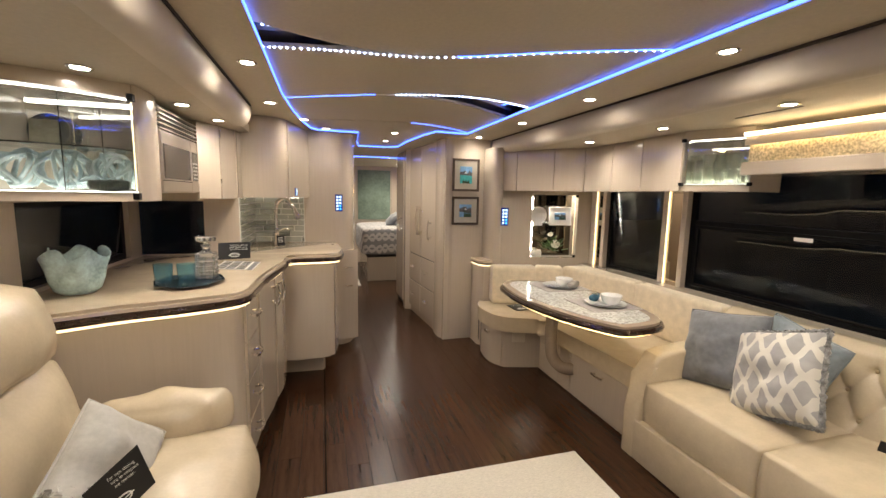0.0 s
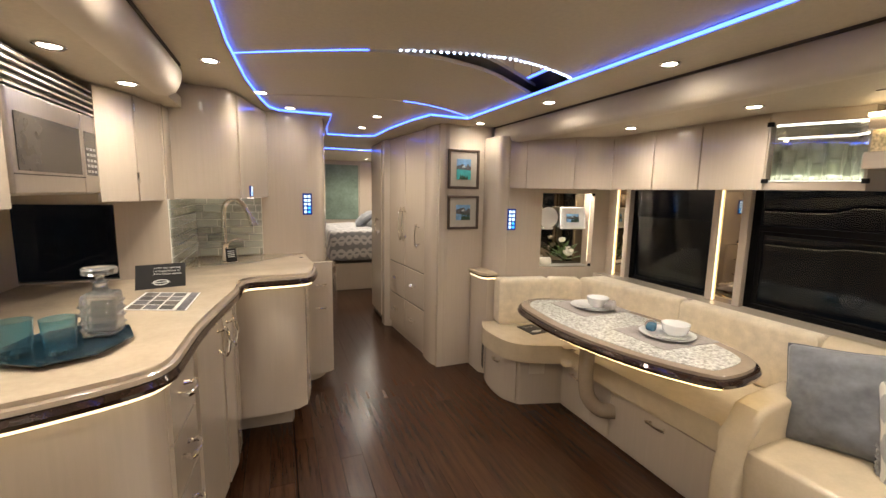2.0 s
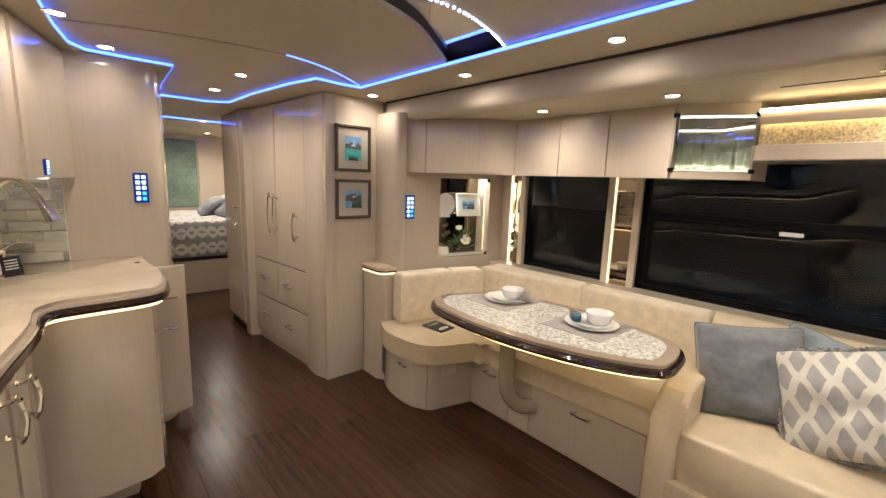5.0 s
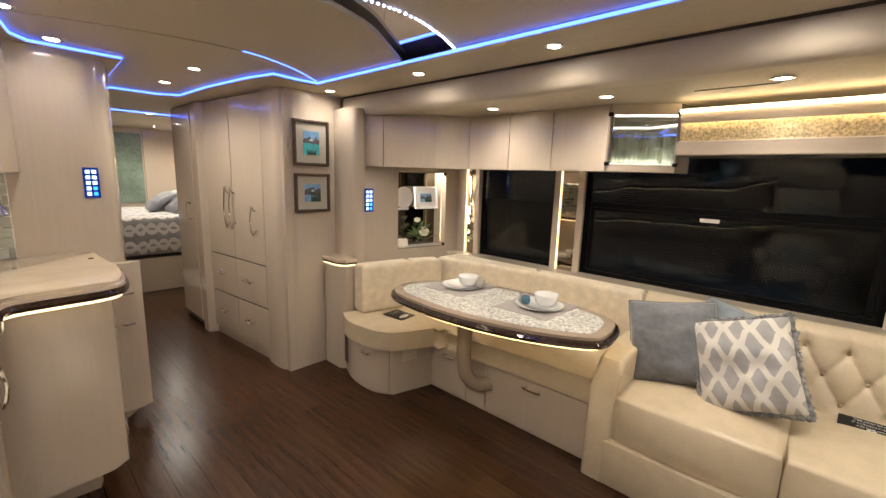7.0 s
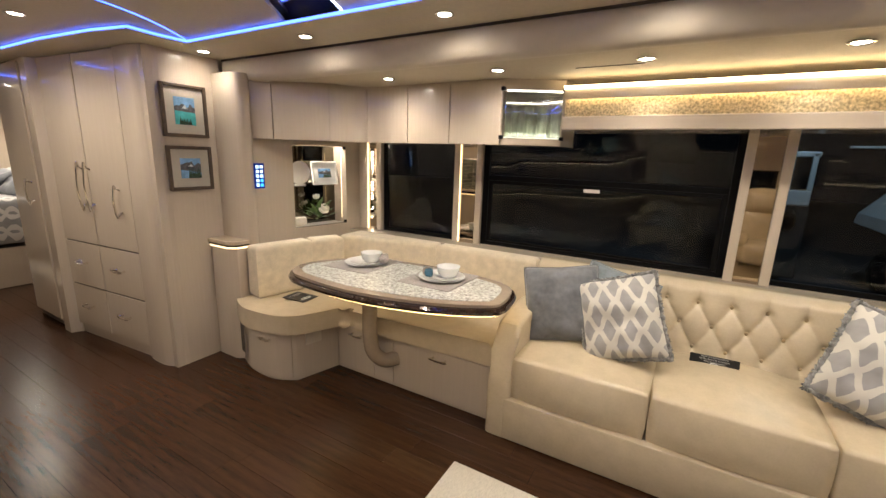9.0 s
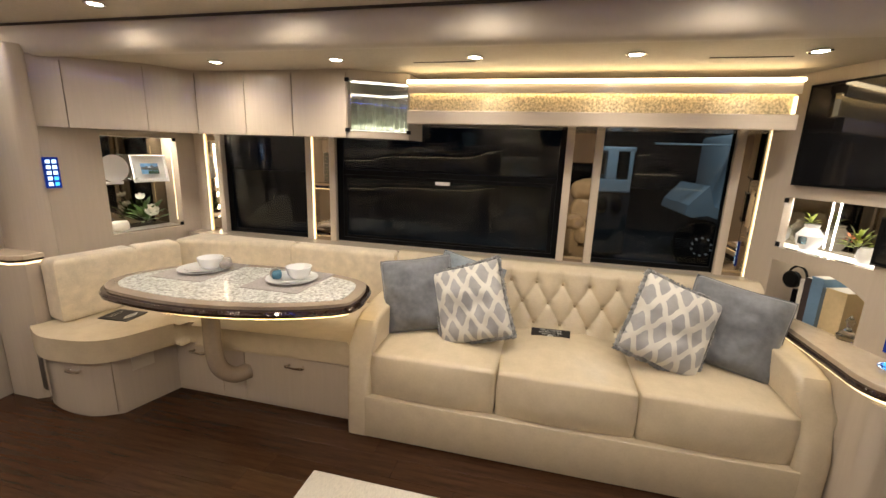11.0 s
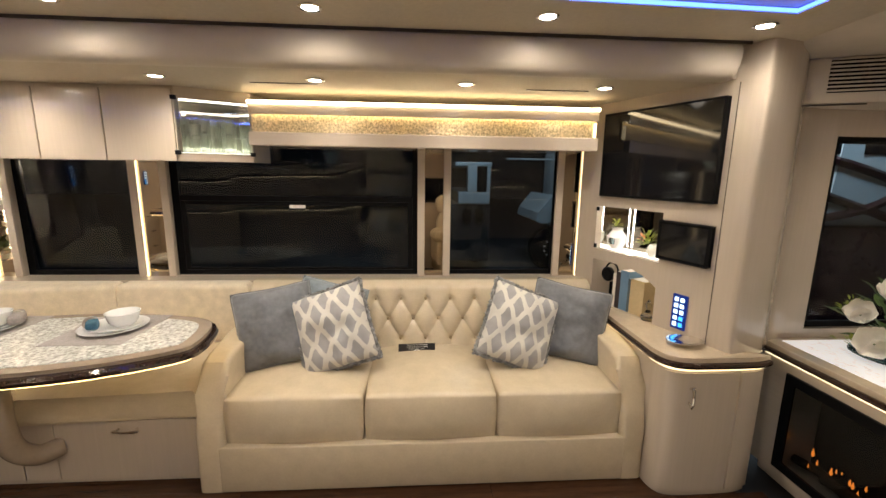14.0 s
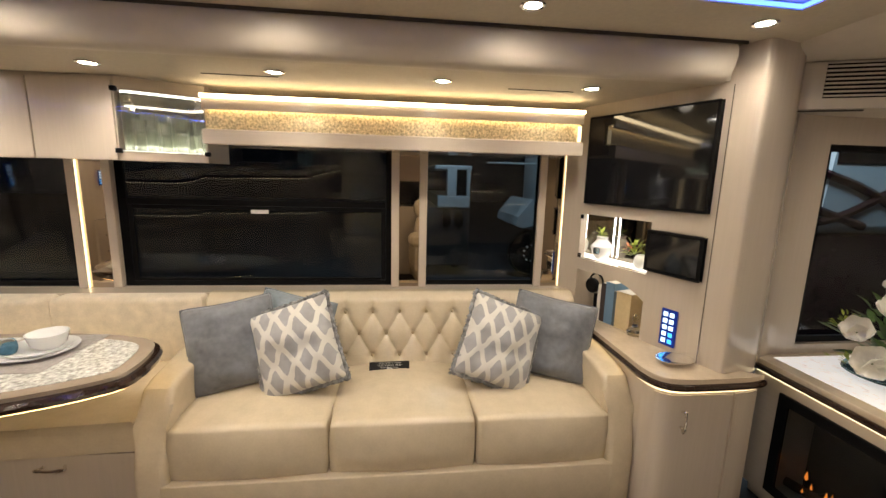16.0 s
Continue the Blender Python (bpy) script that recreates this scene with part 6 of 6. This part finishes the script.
for x, y, r, h in ((2.735, 2.525, 0.032, 0.15), (2.80, 2.515, 0.040, 0.19), (2.80, 2.44, 0.036, 0.14), (2.86, 2.40, 0.042, 0.18), (2.88, 2.50, 0.040, 0.19), (2.93, 2.33, 0.038, 0.17), (2.96, 2.46, 0.040, 0.20), (2.90, 2.295, 0.026, 0.12)):
    g = thing("crystal_glass", (x, y, 1.611), "clear crystal drinking glass in the lit cabinet", "glass", "crystal glasses")
    part("glass", lathe([(0.001, 0), (r * 0.8, 0), (r * 0.85, h * 0.3), (r, h), (r * 0.93, h), (r * 0.75, h * 0.16), (0.001, h * 0.13)], (x, y, 1.611), 12), CRYSTAL2, g, smooth=True)
    part("cut_band", lathe([(r * 0.90, h * 0.50), (r * 1.03, h * 0.54), (r * 1.03, h * 0.58), (r * 0.93, h * 0.62)], (x, y, 1.611), 12), CRYSTAL2, g)
# Emission is added to the glass floor to brighten the glassware.
part("glass_floor", prism([(p[0] + 0.02, p[1]) for p in vl] + [(3.01, 2.262), (3.035, 2.56)], 1.6105, 1.6125), mat("glow_frosted_glass", (0.8, 0.82, 0.76), 0.3, amount=0.1, scale=30, emit=(1, 0.96, 0.85), strength=3.0), cs, "frosted glass floor, glow added to brighten the case")

c2 = thing("display_case", (-0.5, 2.3, 1.46), "curved glass-fronted lit cabinet above the worktop", "display cabinet")
gl2 = [tuple(p) for p in curve([(-0.825, 2.277), (-0.77, 2.291), (-0.54, 2.377), (-0.342, 2.512)], 6)]
inside = gl2 + [(-0.345, 2.74), (-0.825, 2.74)]
part("floor_board", prism(inside, 1.455, 1.492), WOODX, c2)
part("top_board", prism(inside, 1.886, 1.943), WOODX, c2, smooth=True)
part("back_mirror", box(-0.825, -0.352, 2.728, 2.738, 1.493, 1.885), CLEARMIRROR, c2)
# The same added floor glow, here to brighten the darker galley case.
part("glass_floor", prism([(p[0], p[1] + 0.03) for p in gl2] + [(-0.37, 2.71), (-0.82, 2.71)], 1.4925, 1.4945), MATS["glow_frosted_glass"], c2, "frosted glass floor, glow added to brighten the case")
part("glass_front", sweep(gl2, [(0.0, 1.490), (0.004, 1.490), (0.004, 1.888), (0.0, 1.888)]), CLEAR, c2, "clear curved glass door")
part("light_line", sweep([(p[0], p[1] + 0.03) for p in gl2], [(0.0, 1.878), (0.005, 1.878), (0.005, 1.884), (0.0, 1.884)]), MATS["white_led"], c2, "white light line")
# Second light line, added at the back to brighten the ornaments.
part("back_light", box(-0.815, -0.36, 2.712, 2.718, 1.878, 1.884), MATS["white_led"], c2, "white light line")
part("shelf", prism([(p[0], p[1] + 0.025) for p in gl2[:-2]] + [(-0.365, 2.72), (-0.825, 2.72)], 1.672, 1.678), CLEAR, c2, "clear glass shelf")
part("edge_light", box(-0.352, -0.348, 2.525, 2.529, 1.50, 1.88), WARMLED, c2, "warm light line on the glass edge")
part("divider", box(-0.552, -0.548, 2.41, 2.72, 1.494, 1.885), CLEAR, c2, "clear glass divider")
for z in (1.462, 1.872):
    part("hinge", box(-0.352, -0.328, 2.488, 2.516, z, z + 0.030, 0.002), BLACK, c2)
BLUEGLASS = mat("pale_blue_glass", (0.74, 0.95, 0.97), 0.04, amount=0.22, scale=30, transmission=0.55, coat=0.8)
rng = random.Random(14)
for cx, cy, r in ((-0.735, 2.50, 0.082), (-0.585, 2.50, 0.088), (-0.455, 2.57, 0.075)):
    o = thing("glass_knot", (cx, cy, 1.493), "tangled pale blue blown glass rope ornament", "ornament", "glass rope ornaments")
    for k in range(6):
        ax = Vector((rng.uniform(-1, 1), rng.uniform(-1, 1), rng.uniform(-0.4, 0.4))).normalized()
        u1 = ax.orthogonal().normalized()
        u2 = ax.cross(u1)
        rz = 0.068
        ring = []
        for i in range(29):
            a = 2 * math.pi * i / 28
            q = (u1 * math.cos(a) + u2 * math.sin(a)) * (1 + 0.14 * math.sin(3 * a + k))
            ring.append(Vector((cx + q.x * r, cy + q.y * r * 0.75, 1.495 + rz * 1.15 + 0.010 + q.z * rz)))
        part("glass_loop", tube(ring, 0.0085, 8), BLUEGLASS, o, smooth="all")
st = thing("stone_ornament", (-0.43, 2.49, 1.493), "long smooth grey-green stone fish ornament", "ornament")
part("stone", cushion(0.15, 0.06, 0.055, pose(-0.435, 2.49, 1.521, 0, 0, 24), 10, 2.2, wrinkle=0.006), mat("grey_green_stone", (0.16, 0.18, 0.15), 0.3, amount=0.5, scale=14), st, smooth="all")
pd = thing("round_plaque", (-0.70, 2.69, 1.679), "dark round stone plaque inside the cabinet", "ornament")
part("disc", lathe([(0.001, 0), (0.12, 0), (0.125, 0.006), (0.12, 0.012), (0.001, 0.012)], (0, 0, 0), 28), mat("dark_slate", (0.035, 0.042, 0.045), 0.3, amount=0.4, scale=10), pd, m=frame_at((-0.72, 2.68, 1.755), (1, 0.1, 0), (0, 0.1, 1)) @ Matrix.Diagonal((0.6, 0.6, 1, 1)))
part("tile", local(frame_at((-0.78, 2.66, 1.70), (1, 0.1, 0), (0, 0.1, 1)), box(0, 0.10, 0, 0.10, 0, 0.01)), mat("pale_stone", (0.42, 0.38, 0.28), 0.5, amount=0.3, scale=12), pd)
part("under_light", box(-0.20, 0.22, 4.40, 4.406, 1.457, 1.462), MATS["white_led"], us, "white light line under the cabinet")
for z in (1.54, 1.86):
    part("cabinet_hinge", box(-0.240, -0.224, 3.552, 3.566, z, z + 0.05, 0.002), CHROME, g2)

# ---- table setting ----
LINEN = mat("grey_linen", (0.33, 0.30, 0.28), 0.85, grain=(1, 1, 1), amount=0.15, scale=90, bump=0.3)
NAPKIN = mat("blue_napkin", (0.05, 0.13, 0.19), 0.8, amount=0.3, scale=40, bump=0.3)
for cy, dy in ((3.315, 0.0), (2.745, 0.0)):
    pm = thing("placemat", (2.255, cy, 0.7925), "grey woven placemat on the inlaid table", "placemat", "placemats")
    part("cloth", prism([(2.075, cy - 0.165), (2.445, cy - 0.175), (2.44, cy + 0.15), (2.07, cy + 0.165)], 0.7927, 0.7952), LINEN, pm)
    plate = thing("dinner_plate", (2.26, cy, 0.7955), "white porcelain dinner plate on a placemat", "plate", "dinner plates")
    part("plate", lathe([(0.001, 0.002), (0.075, 0.0), (0.095, 0.004), (0.135, 0.014), (0.136, 0.017), (0.09, 0.008), (0.001, 0.006)], (2.265, cy - 0.015, 0.7955), 32), PORCELAIN, plate, smooth=True)
    p2 = thing("side_plate", (2.27, cy, 0.803), "smaller white porcelain plate on the dinner plate", "plate", "side plates")
    part("plate", lathe([(0.001, 0.0), (0.06, 0.0), (0.105, 0.010), (0.106, 0.013), (0.06, 0.005), (0.001, 0.004)], (2.27, cy - 0.02, 0.8025), 28), PORCELAIN, p2, smooth=True)
    bw = thing("soup_bowl", (2.285, cy - 0.035, 0.807), "white porcelain bowl on the plates", "bowl", "soup bowls")
    part("bowl", lathe([(0.001, 0.0), (0.040, 0.0), (0.058, 0.018), (0.070, 0.062), (0.067, 0.062), (0.052, 0.02), (0.001, 0.008)], (2.285, cy - 0.045, 0.8075), 28), PORCELAIN, bw, smooth=True)
    nk = thing("napkin", (2.23, cy + 0.06, 0.81), "rolled blue and grey napkin in a ring", "napkin", "napkins")
    sgn = 1 if cy < 3 else -1
    ny = cy + (0.065 if cy < 3 else -0.11)
    nx = 2.235 if cy < 3 else 2.33
    part("roll", cushion(0.13, 0.055, 0.045, pose(nx, ny, 0.832, 0, 0, 35), 8, 2.5, wrinkle=0.012, seed=cy), NAPKIN if cy < 3 else LINEN, nk, smooth="all")
    part("ring", local(pose(nx, ny, 0.832, 0, 90, 35), lathe([(0.024, -0.008), (0.030, -0.006), (0.030, 0.006), (0.024, 0.008)], (0, 0, 0), 16)), STEEL, nk, smooth=True)

# ---- pillows ----
def lattice(name, light, dark, period, swing, band, wrap=False):
    """A woven pattern of two families of wavy pale bands on a darker ground."""
    m = bpy.data.materials.new(name)
    m.use_nodes = True
    nt = m.node_tree
    b = nt.nodes["Principled BSDF"]
    b.inputs["Roughness"].default_value = 0.7
    b.inputs["Sheen Weight"].default_value = 0.25
    co = nt.nodes.new("ShaderNodeTexCoord")
    sp = nt.nodes.new("ShaderNodeSeparateXYZ")
    nt.links.new(co.outputs["Object"], sp.inputs[0])

    def op(kind, a, c=None, d=None):
        n = nt.nodes.new("ShaderNodeMath")
        n.operation = kind
        for i, v in enumerate((a, c, d)):
            if v is None:
                continue
            if isinstance(v, (int, float)):
                n.inputs[i].default_value = v
            else:
                nt.links.new(v, n.inputs[i])
        return n.outputs[0]

    u, v = sp.outputs[0], op("ADD", sp.outputs[1], sp.outputs[2]) if wrap else op("MULTIPLY_ADD", sp.outputs[0], 0.12, sp.outputs[1])
    rum = nt.nodes.new("ShaderNodeTexNoise")
    rum.inputs["Scale"].default_value = 6
    nt.links.new(co.outputs["Object"], rum.inputs["Vector"])
    shift = op("MULTIPLY", op("SUBTRACT", rum.outputs[0], 0.5), period * 0.35)
    u, v = op("ADD", u, shift), op("SUBTRACT", v, shift)
    masks = []
    if wrap:
        wave = op("MULTIPLY", op("SINE", op("MULTIPLY", u, 2 * math.pi / period)), 1.15)
        s = op("MULTIPLY", op("MAXIMUM", op("MINIMUM", wave, 1.0), -1.0), swing)
        for sg in (1, -1):
            w = op("FRACT", op("ADD", op("DIVIDE", v, period * 0.9), op("MULTIPLY", s, sg)))
            masks.append(op("LESS_THAN", op("ABSOLUTE", op("SUBTRACT", w, 0.5)), band))
    else:
        a = op("DIVIDE", op("MULTIPLY_ADD", v, 0.72, u), period)
        c = op("DIVIDE", op("MULTIPLY_ADD", v, -0.72, u), period)
        for p, q in ((a, c), (c, a)):
            w = op("FRACT", op("ADD", p, op("MULTIPLY", op("SINE", op("MULTIPLY", q, 2 * math.pi)), swing)))
            masks.append(op("LESS_THAN", op("ABSOLUTE", op("SUBTRACT", w, 0.5)), band))
    mask = op("MAXIMUM", masks[0], masks[1])
    nz = nt.nodes.new("ShaderNodeTexNoise")
    nz.inputs["Scale"].default_value = 14
    nt.links.new(co.outputs["Object"], nz.inputs["Vector"])
    tone = nt.nodes.new("ShaderNodeMix")
    tone.data_type = "RGBA"
    nt.links.new(nz.outputs[0], tone.inputs["Factor"])
    tone.inputs["A"].default_value, tone.inputs["B"].default_value = (*[c * 0.7 for c in dark], 1), (*[c * 1.25 for c in dark], 1)
    mix = nt.nodes.new("ShaderNodeMix")
    mix.data_type = "RGBA"
    nt.links.new(mask, mix.inputs["Factor"])
    nt.links.new(tone.outputs["Result"], mix.inputs["A"])
    mix.inputs["B"].default_value = (*light, 1)
    nt.links.new(mix.outputs["Result"], b.inputs["Base Color"])
    bp = nt.nodes.new("ShaderNodeBump")
    bp.inputs["Strength"].default_value, bp.inputs["Distance"].default_value = 0.4, 0.002
    nt.links.new(mask, bp.inputs["Height"])
    nt.links.new(bp.outputs[0], b.inputs["Normal"])
    return m


LATTICE = lattice("lattice_weave", (0.60, 0.58, 0.53), (0.33, 0.325, 0.33), 0.108, 0.045, 0.150)
VELVET = mat("grey_velvet", (0.15, 0.158, 0.175), 0.7, amount=0.35, scale=5, bump=0.25, sheen=0.35)
VELVET2 = mat("blue_grey_velvet", (0.20, 0.24, 0.27), 0.65, amount=0.3, scale=6, bump=0.25, sheen=0.35)
FRINGE = mat("grey_fringe", (0.22, 0.22, 0.22), 0.85, grain=(1, 1, 1), amount=0.7, scale=40, bump=0.8, sheen=0.4)
SILVER = mat("silver_cloth", (0.42, 0.41, 0.38), 0.6, amount=0.08, scale=60, bump=0.2, sheen=0.4)


def pillow_mesh(w, h, thick, seed, n=22, sag=0.0):
    bm = bmesh.new()
    sides = []
    for sg in (1, -1):
        g = []
        for i in range(n + 1):
            row = []
            for j in range(n + 1):
                u, v = 2 * i / n - 1, 2 * j / n - 1
                x = w / 2 * u * (1 - 0.085 * (1 - v * v) * abs(u) ** 3 - 0.05 * (u * v) ** 4)
                y = h / 2 * v * (1 - 0.085 * (1 - u * u) * abs(v) ** 3 - 0.05 * (u * v) ** 4)
                body = max((1 - u ** 2) * (1 - v ** 2), 0) ** 0.42
                z = sg * thick / 2 * body
                q = Vector((x, y, z))
                k = noise.noise(Vector((x * 9 + seed, y * 9, seed))) * 0.032 * body + noise.noise(Vector((x * 20, y * 20 + seed, 3))) * 0.014 * body
                q.z += k * (1 if sg > 0 else -1) - sag * (v * v)
                row.append(bm.verts.new(q))
            g.append(row)
        sides.append(g)
        for a, b in zip(g, g[1:]):
            for k in range(n):
                bm.faces.new((a[k], a[k + 1], b[k + 1], b[k]))
    bmesh.ops.remove_doubles(bm, verts=bm.verts[:], dist=1e-4)
    return bm


def edge_loop(w, h, n=10):
    pts = []
    for a, b in (((-1, -1), (1, -1)), ((1, -1), (1, 1)), ((1, 1), (-1, 1)), ((-1, 1), (-1, -1))):
        for i in range(n):
            u, v = a[0] + (b[0] - a[0]) * i / n, a[1] + (b[1] - a[1]) * i / n
            pts.append(Vector((w / 2 * u * (1 - 0.085 * (1 - v * v) * abs(u) ** 3 - 0.05 * (u * v) ** 4), h / 2 * v * (1 - 0.085 * (1 - u * u) * abs(v) ** 3 - 0.05 * (u * v) ** 4), 0)))
    return pts + [pts[0]]


def pillow(m, w, h, thick, material, seed, label, fringe=0.0):
    p = thing("throw_pillow", m.translation, label, "pillow", "throw pillows")
    part("cover", pillow_mesh(w, h, thick, seed), material, p, smooth="all", m=m)
    loop = edge_loop(w, h)
    if fringe:
        rng = random.Random(int(seed * 7))
        line = curve([Vector(q) for q in loop], 5)
        part("fringe", tube(line, [fringe * rng.uniform(0.55, 1.25) for _ in line], 7), FRINGE, p, "ruffled grey and black fringe", smooth="all", m=m)
        bm = bmesh.new()
        for q in line:
            for _ in range(3):
                d = Vector((q.x, q.y, 0)).normalized() + Vector((rng.uniform(-0.7, 0.7), rng.uniform(-0.7, 0.7), rng.uniform(-0.9, 0.9)))
                leaf_mesh(bm, q, d, fringe * rng.uniform(0.8, 1.5), fringe * 0.6, rng.uniform(-0.4, 0.4))
        tagged(part("ruffle", bm, FRINGE, p, m=m), kind="stuff")
    else:
        part("piping", tube(loop, 0.004, 6), material, p, smooth="all", m=m)
    return p


def leaning(x, y, z, yaw, back, spin, h):
    """A pillow's pose: its foot at x, y, z; yaw turns it about the upright, back leans it, spin turns it in its plane."""
    base = Matrix.Translation((x, y, z)) @ Matrix.Rotation(radians(yaw), 4, "Z") @ Matrix((( 0, 0, -1, 0), (-1, 0, 0, 0), (0, 1, 0, 0), (0, 0, 0, 1)))
    return base @ Matrix.Rotation(radians(-back), 4, "X") @ Matrix.Translation((0, h / 2, 0)) @ Matrix.Rotation(radians(spin), 4, "Z")


pillow(leaning(2.50, 2.09, 0.478, 10, 22, 9, 0.43), 0.44, 0.46, 0.20, VELVET, 1.3, "grey velvet throw pillow on the sofa")
pillow(leaning(2.42, 1.79, 0.478, -6, 26, 20, 0.46), 0.42, 0.46, 0.18, LATTICE, 2.1, "grey and white lattice pillow with fringed edge", 0.014)
pillow(leaning(2.63, 1.86, 0.478, -4, 20, -12, 0.43), 0.42, 0.44, 0.15, VELVET2, 6.3, "pale blue-grey velvet pillow tucked behind the others")
pillow(leaning(2.52, 0.47, 0.478, -12, 22, -11, 0.43), 0.46, 0.46, 0.20, VELVET, 3.7, "slate grey velvet pillow against the sofa arm")
pillow(leaning(2.42, 0.75, 0.478, 6, 27, -23, 0.46), 0.41, 0.46, 0.18, LATTICE, 4.4, "pale grey lattice pillow with dark ruffled edge", 0.014)
rp = pillow(leaning(-0.12, 1.69, 0.585, 180 - 20, 38, 30, 0.26), 0.44, 0.27, 0.12, SILVER, 5.9, "silver grey lumbar pillow with ruffled flower trim on the recliner")
bm = bmesh.new()
rng = random.Random(23)
for k in range(150):
    q = Vector((rng.gauss(-0.125, 0.022), rng.uniform(-0.12, 0.12), 0.0))
    q.z = 0.052 * max(1 - (q.x / 0.22) ** 2, 0.05) ** 0.5 * max(1 - (q.y / 0.135) ** 2, 0.05) ** 0.5
    leaf_mesh(bm, q, (rng.uniform(-1, 1), rng.uniform(-1, 1), rng.uniform(0.2, 1.2)), 0.022, 0.018, rng.uniform(-0.5, 0.5))
tagged(part("flower_trim", bm, SILVER, rp, "ruffled pale silver flower trim", m=leaning(-0.12, 1.69, 0.585, 180 - 20, 38, 30, 0.26)), kind="stuff")

# ---- bedroom dressing ----
COVER = lattice("wave_cover", (0.55, 0.53, 0.51), (0.25, 0.25, 0.255), 0.22, 0.22, 0.14, True)
bm = cushion(2.0, 1.55, 0.5, Matrix(), 16, 7, 0.01, wrinkle=0.01)
part("mattress", bm, COVER, bed, "grey and white wave-patterned cover", smooth="all", m=pose(2.06, 8.22, 0.70) )
for x, y, z, yw, mt, lab in ((1.95, 8.25, 1.0, 20, SILVER, "pale cream bed pillow"), (1.72, 8.05, 0.99, -8, VELVET, "grey patterned bed pillow"), (1.85, 7.85, 0.99, 12, VELVET, "grey patterned bed pillow"), (2.15, 8.0, 1.03, 0, SILVER, "pale cream bed pillow")):
    pillow(pose(x, y, z + 0.07, 0, -35, yw), 0.42, 0.58, 0.18, mt, x + y, lab)
led("blue_light_strip", [(0.3, 7.2), (1.75, 7.2), (2.2, 7.9), (2.2, 9.2)], 2.085, 0.01, 0.012, BLUELED, "blue light strip in the bedroom ceiling")
wl = thing("wall_lamp", (2.45, 9.62, 1.5), "small warm wall lamp beside the bed", "lamp")
part("shade", lathe([(0.05, 0), (0.06, 0.10), (0.045, 0.12)], (2.45, 9.575, 1.5), 16), mat("lamp_shade", (0.9, 0.7, 0.45), 0.5, amount=0, emit=(1, 0.65, 0.3), strength=6), wl, smooth=True)
part("bracket", box(2.43, 2.47, 9.60, 9.645, 1.47, 1.56, 0.003), CHROME, wl)
hc = thing("headboard_cabinet", (2.9, 8.2, 0), "tall pale wood cabinet behind the bed head", "cabinet")
part("body", box(2.62, 3.05, 7.2, 7.42, 0, 2.09), WOOD, hc)
br = thing("bedroom_rug", (0.95, 7.9, 0), "pale runner rug beside the bed", "rug")
part("weave", box(0.80, 1.02, 7.2, 8.9, 0.0, 0.012, 0.003), RUG, br)

# ---- backsplash ----
splash = thing("backsplash", (0.0, 4.5, 1.045), "green-grey glass strip tile splashback behind the sink", "splashback")
part("grout", box(-0.167, 0.262, 4.524, 4.529, 1.044, 1.461), mat("grout", (0.76, 0.75, 0.69), 0.8, amount=0.05), splash)
part("grout", box(-0.1675, -0.1645, 3.778, 4.524, 1.044, 1.461), MATS["grout"], splash)
TILE = mat("glass_tile", (0.40, 0.42, 0.37), 0.10, metal=0.45, amount=0.65, scale=13, coat=0.6, island=0.5, grain=(0.6, 0.6, 2.6), bump=0.9)
rng = random.Random(2)


def tile_row(z, start, end, place):
    s = start - rng.random() * 0.12
    while s < end:
        n = rng.choice((0.12, 0.15, 0.18))
        a, b = max(s, start), min(s + n, end)
        if b - a > 0.02:
            place(a + 0.0022, b - 0.0022, z)
        s += n


for r in range(8):
    z = 1.047 + r * 0.0518
    tile_row(z, -0.160, 0.26, lambda a, b, z: part("tile", box(a, b, 4.516, 4.524, z, z + 0.0475, 0.0015, seg=1), TILE, splash))
    tile_row(z, 3.783, 4.514, lambda a, b, z: part("tile", box(-0.1645, -0.1575, a, b, z, z + 0.0475, 0.0015, seg=1), TILE, splash))

seam = tagged(part("floor_seam", box(0.418, 0.425, 0.5, 3.95, 0.0, 0.0006), mat("black_joint", (0.002, 0.0015, 0.001), 0.9, amount=0, spec=0.05), None, "thin dark joint in the floor at the slide edge"), category="floor trim", kind="structure")

# ---- floor planks ----
def planks():
    """Walnut boards along the coach, in staggered lengths."""
    rng = random.Random(4)
    w = 0.125
    shapes = {}
    x = -0.09
    while x < 2.30:
        y = 0.6 - rng.random() * 1.0
        while y < 9.6:
            n = rng.choice((0.9, 1.2, 1.5))
            wide = w
            key = n
            if key not in shapes:
                bm = box(0.0006, wide - 0.0006, 0.0006, n - 0.0006, -0.008, 0.0, 0.0008, seg=1)
                me = bpy.data.meshes.new("plank")
                bm.to_mesh(me)
                bm.free()
                me.materials.append(PLANK)
                shapes[key] = me
            ob = new("plank", shapes[key])
            ob.location = (x, y, 0)
            ob.parent = floor
            y += n
        x += w


planks()
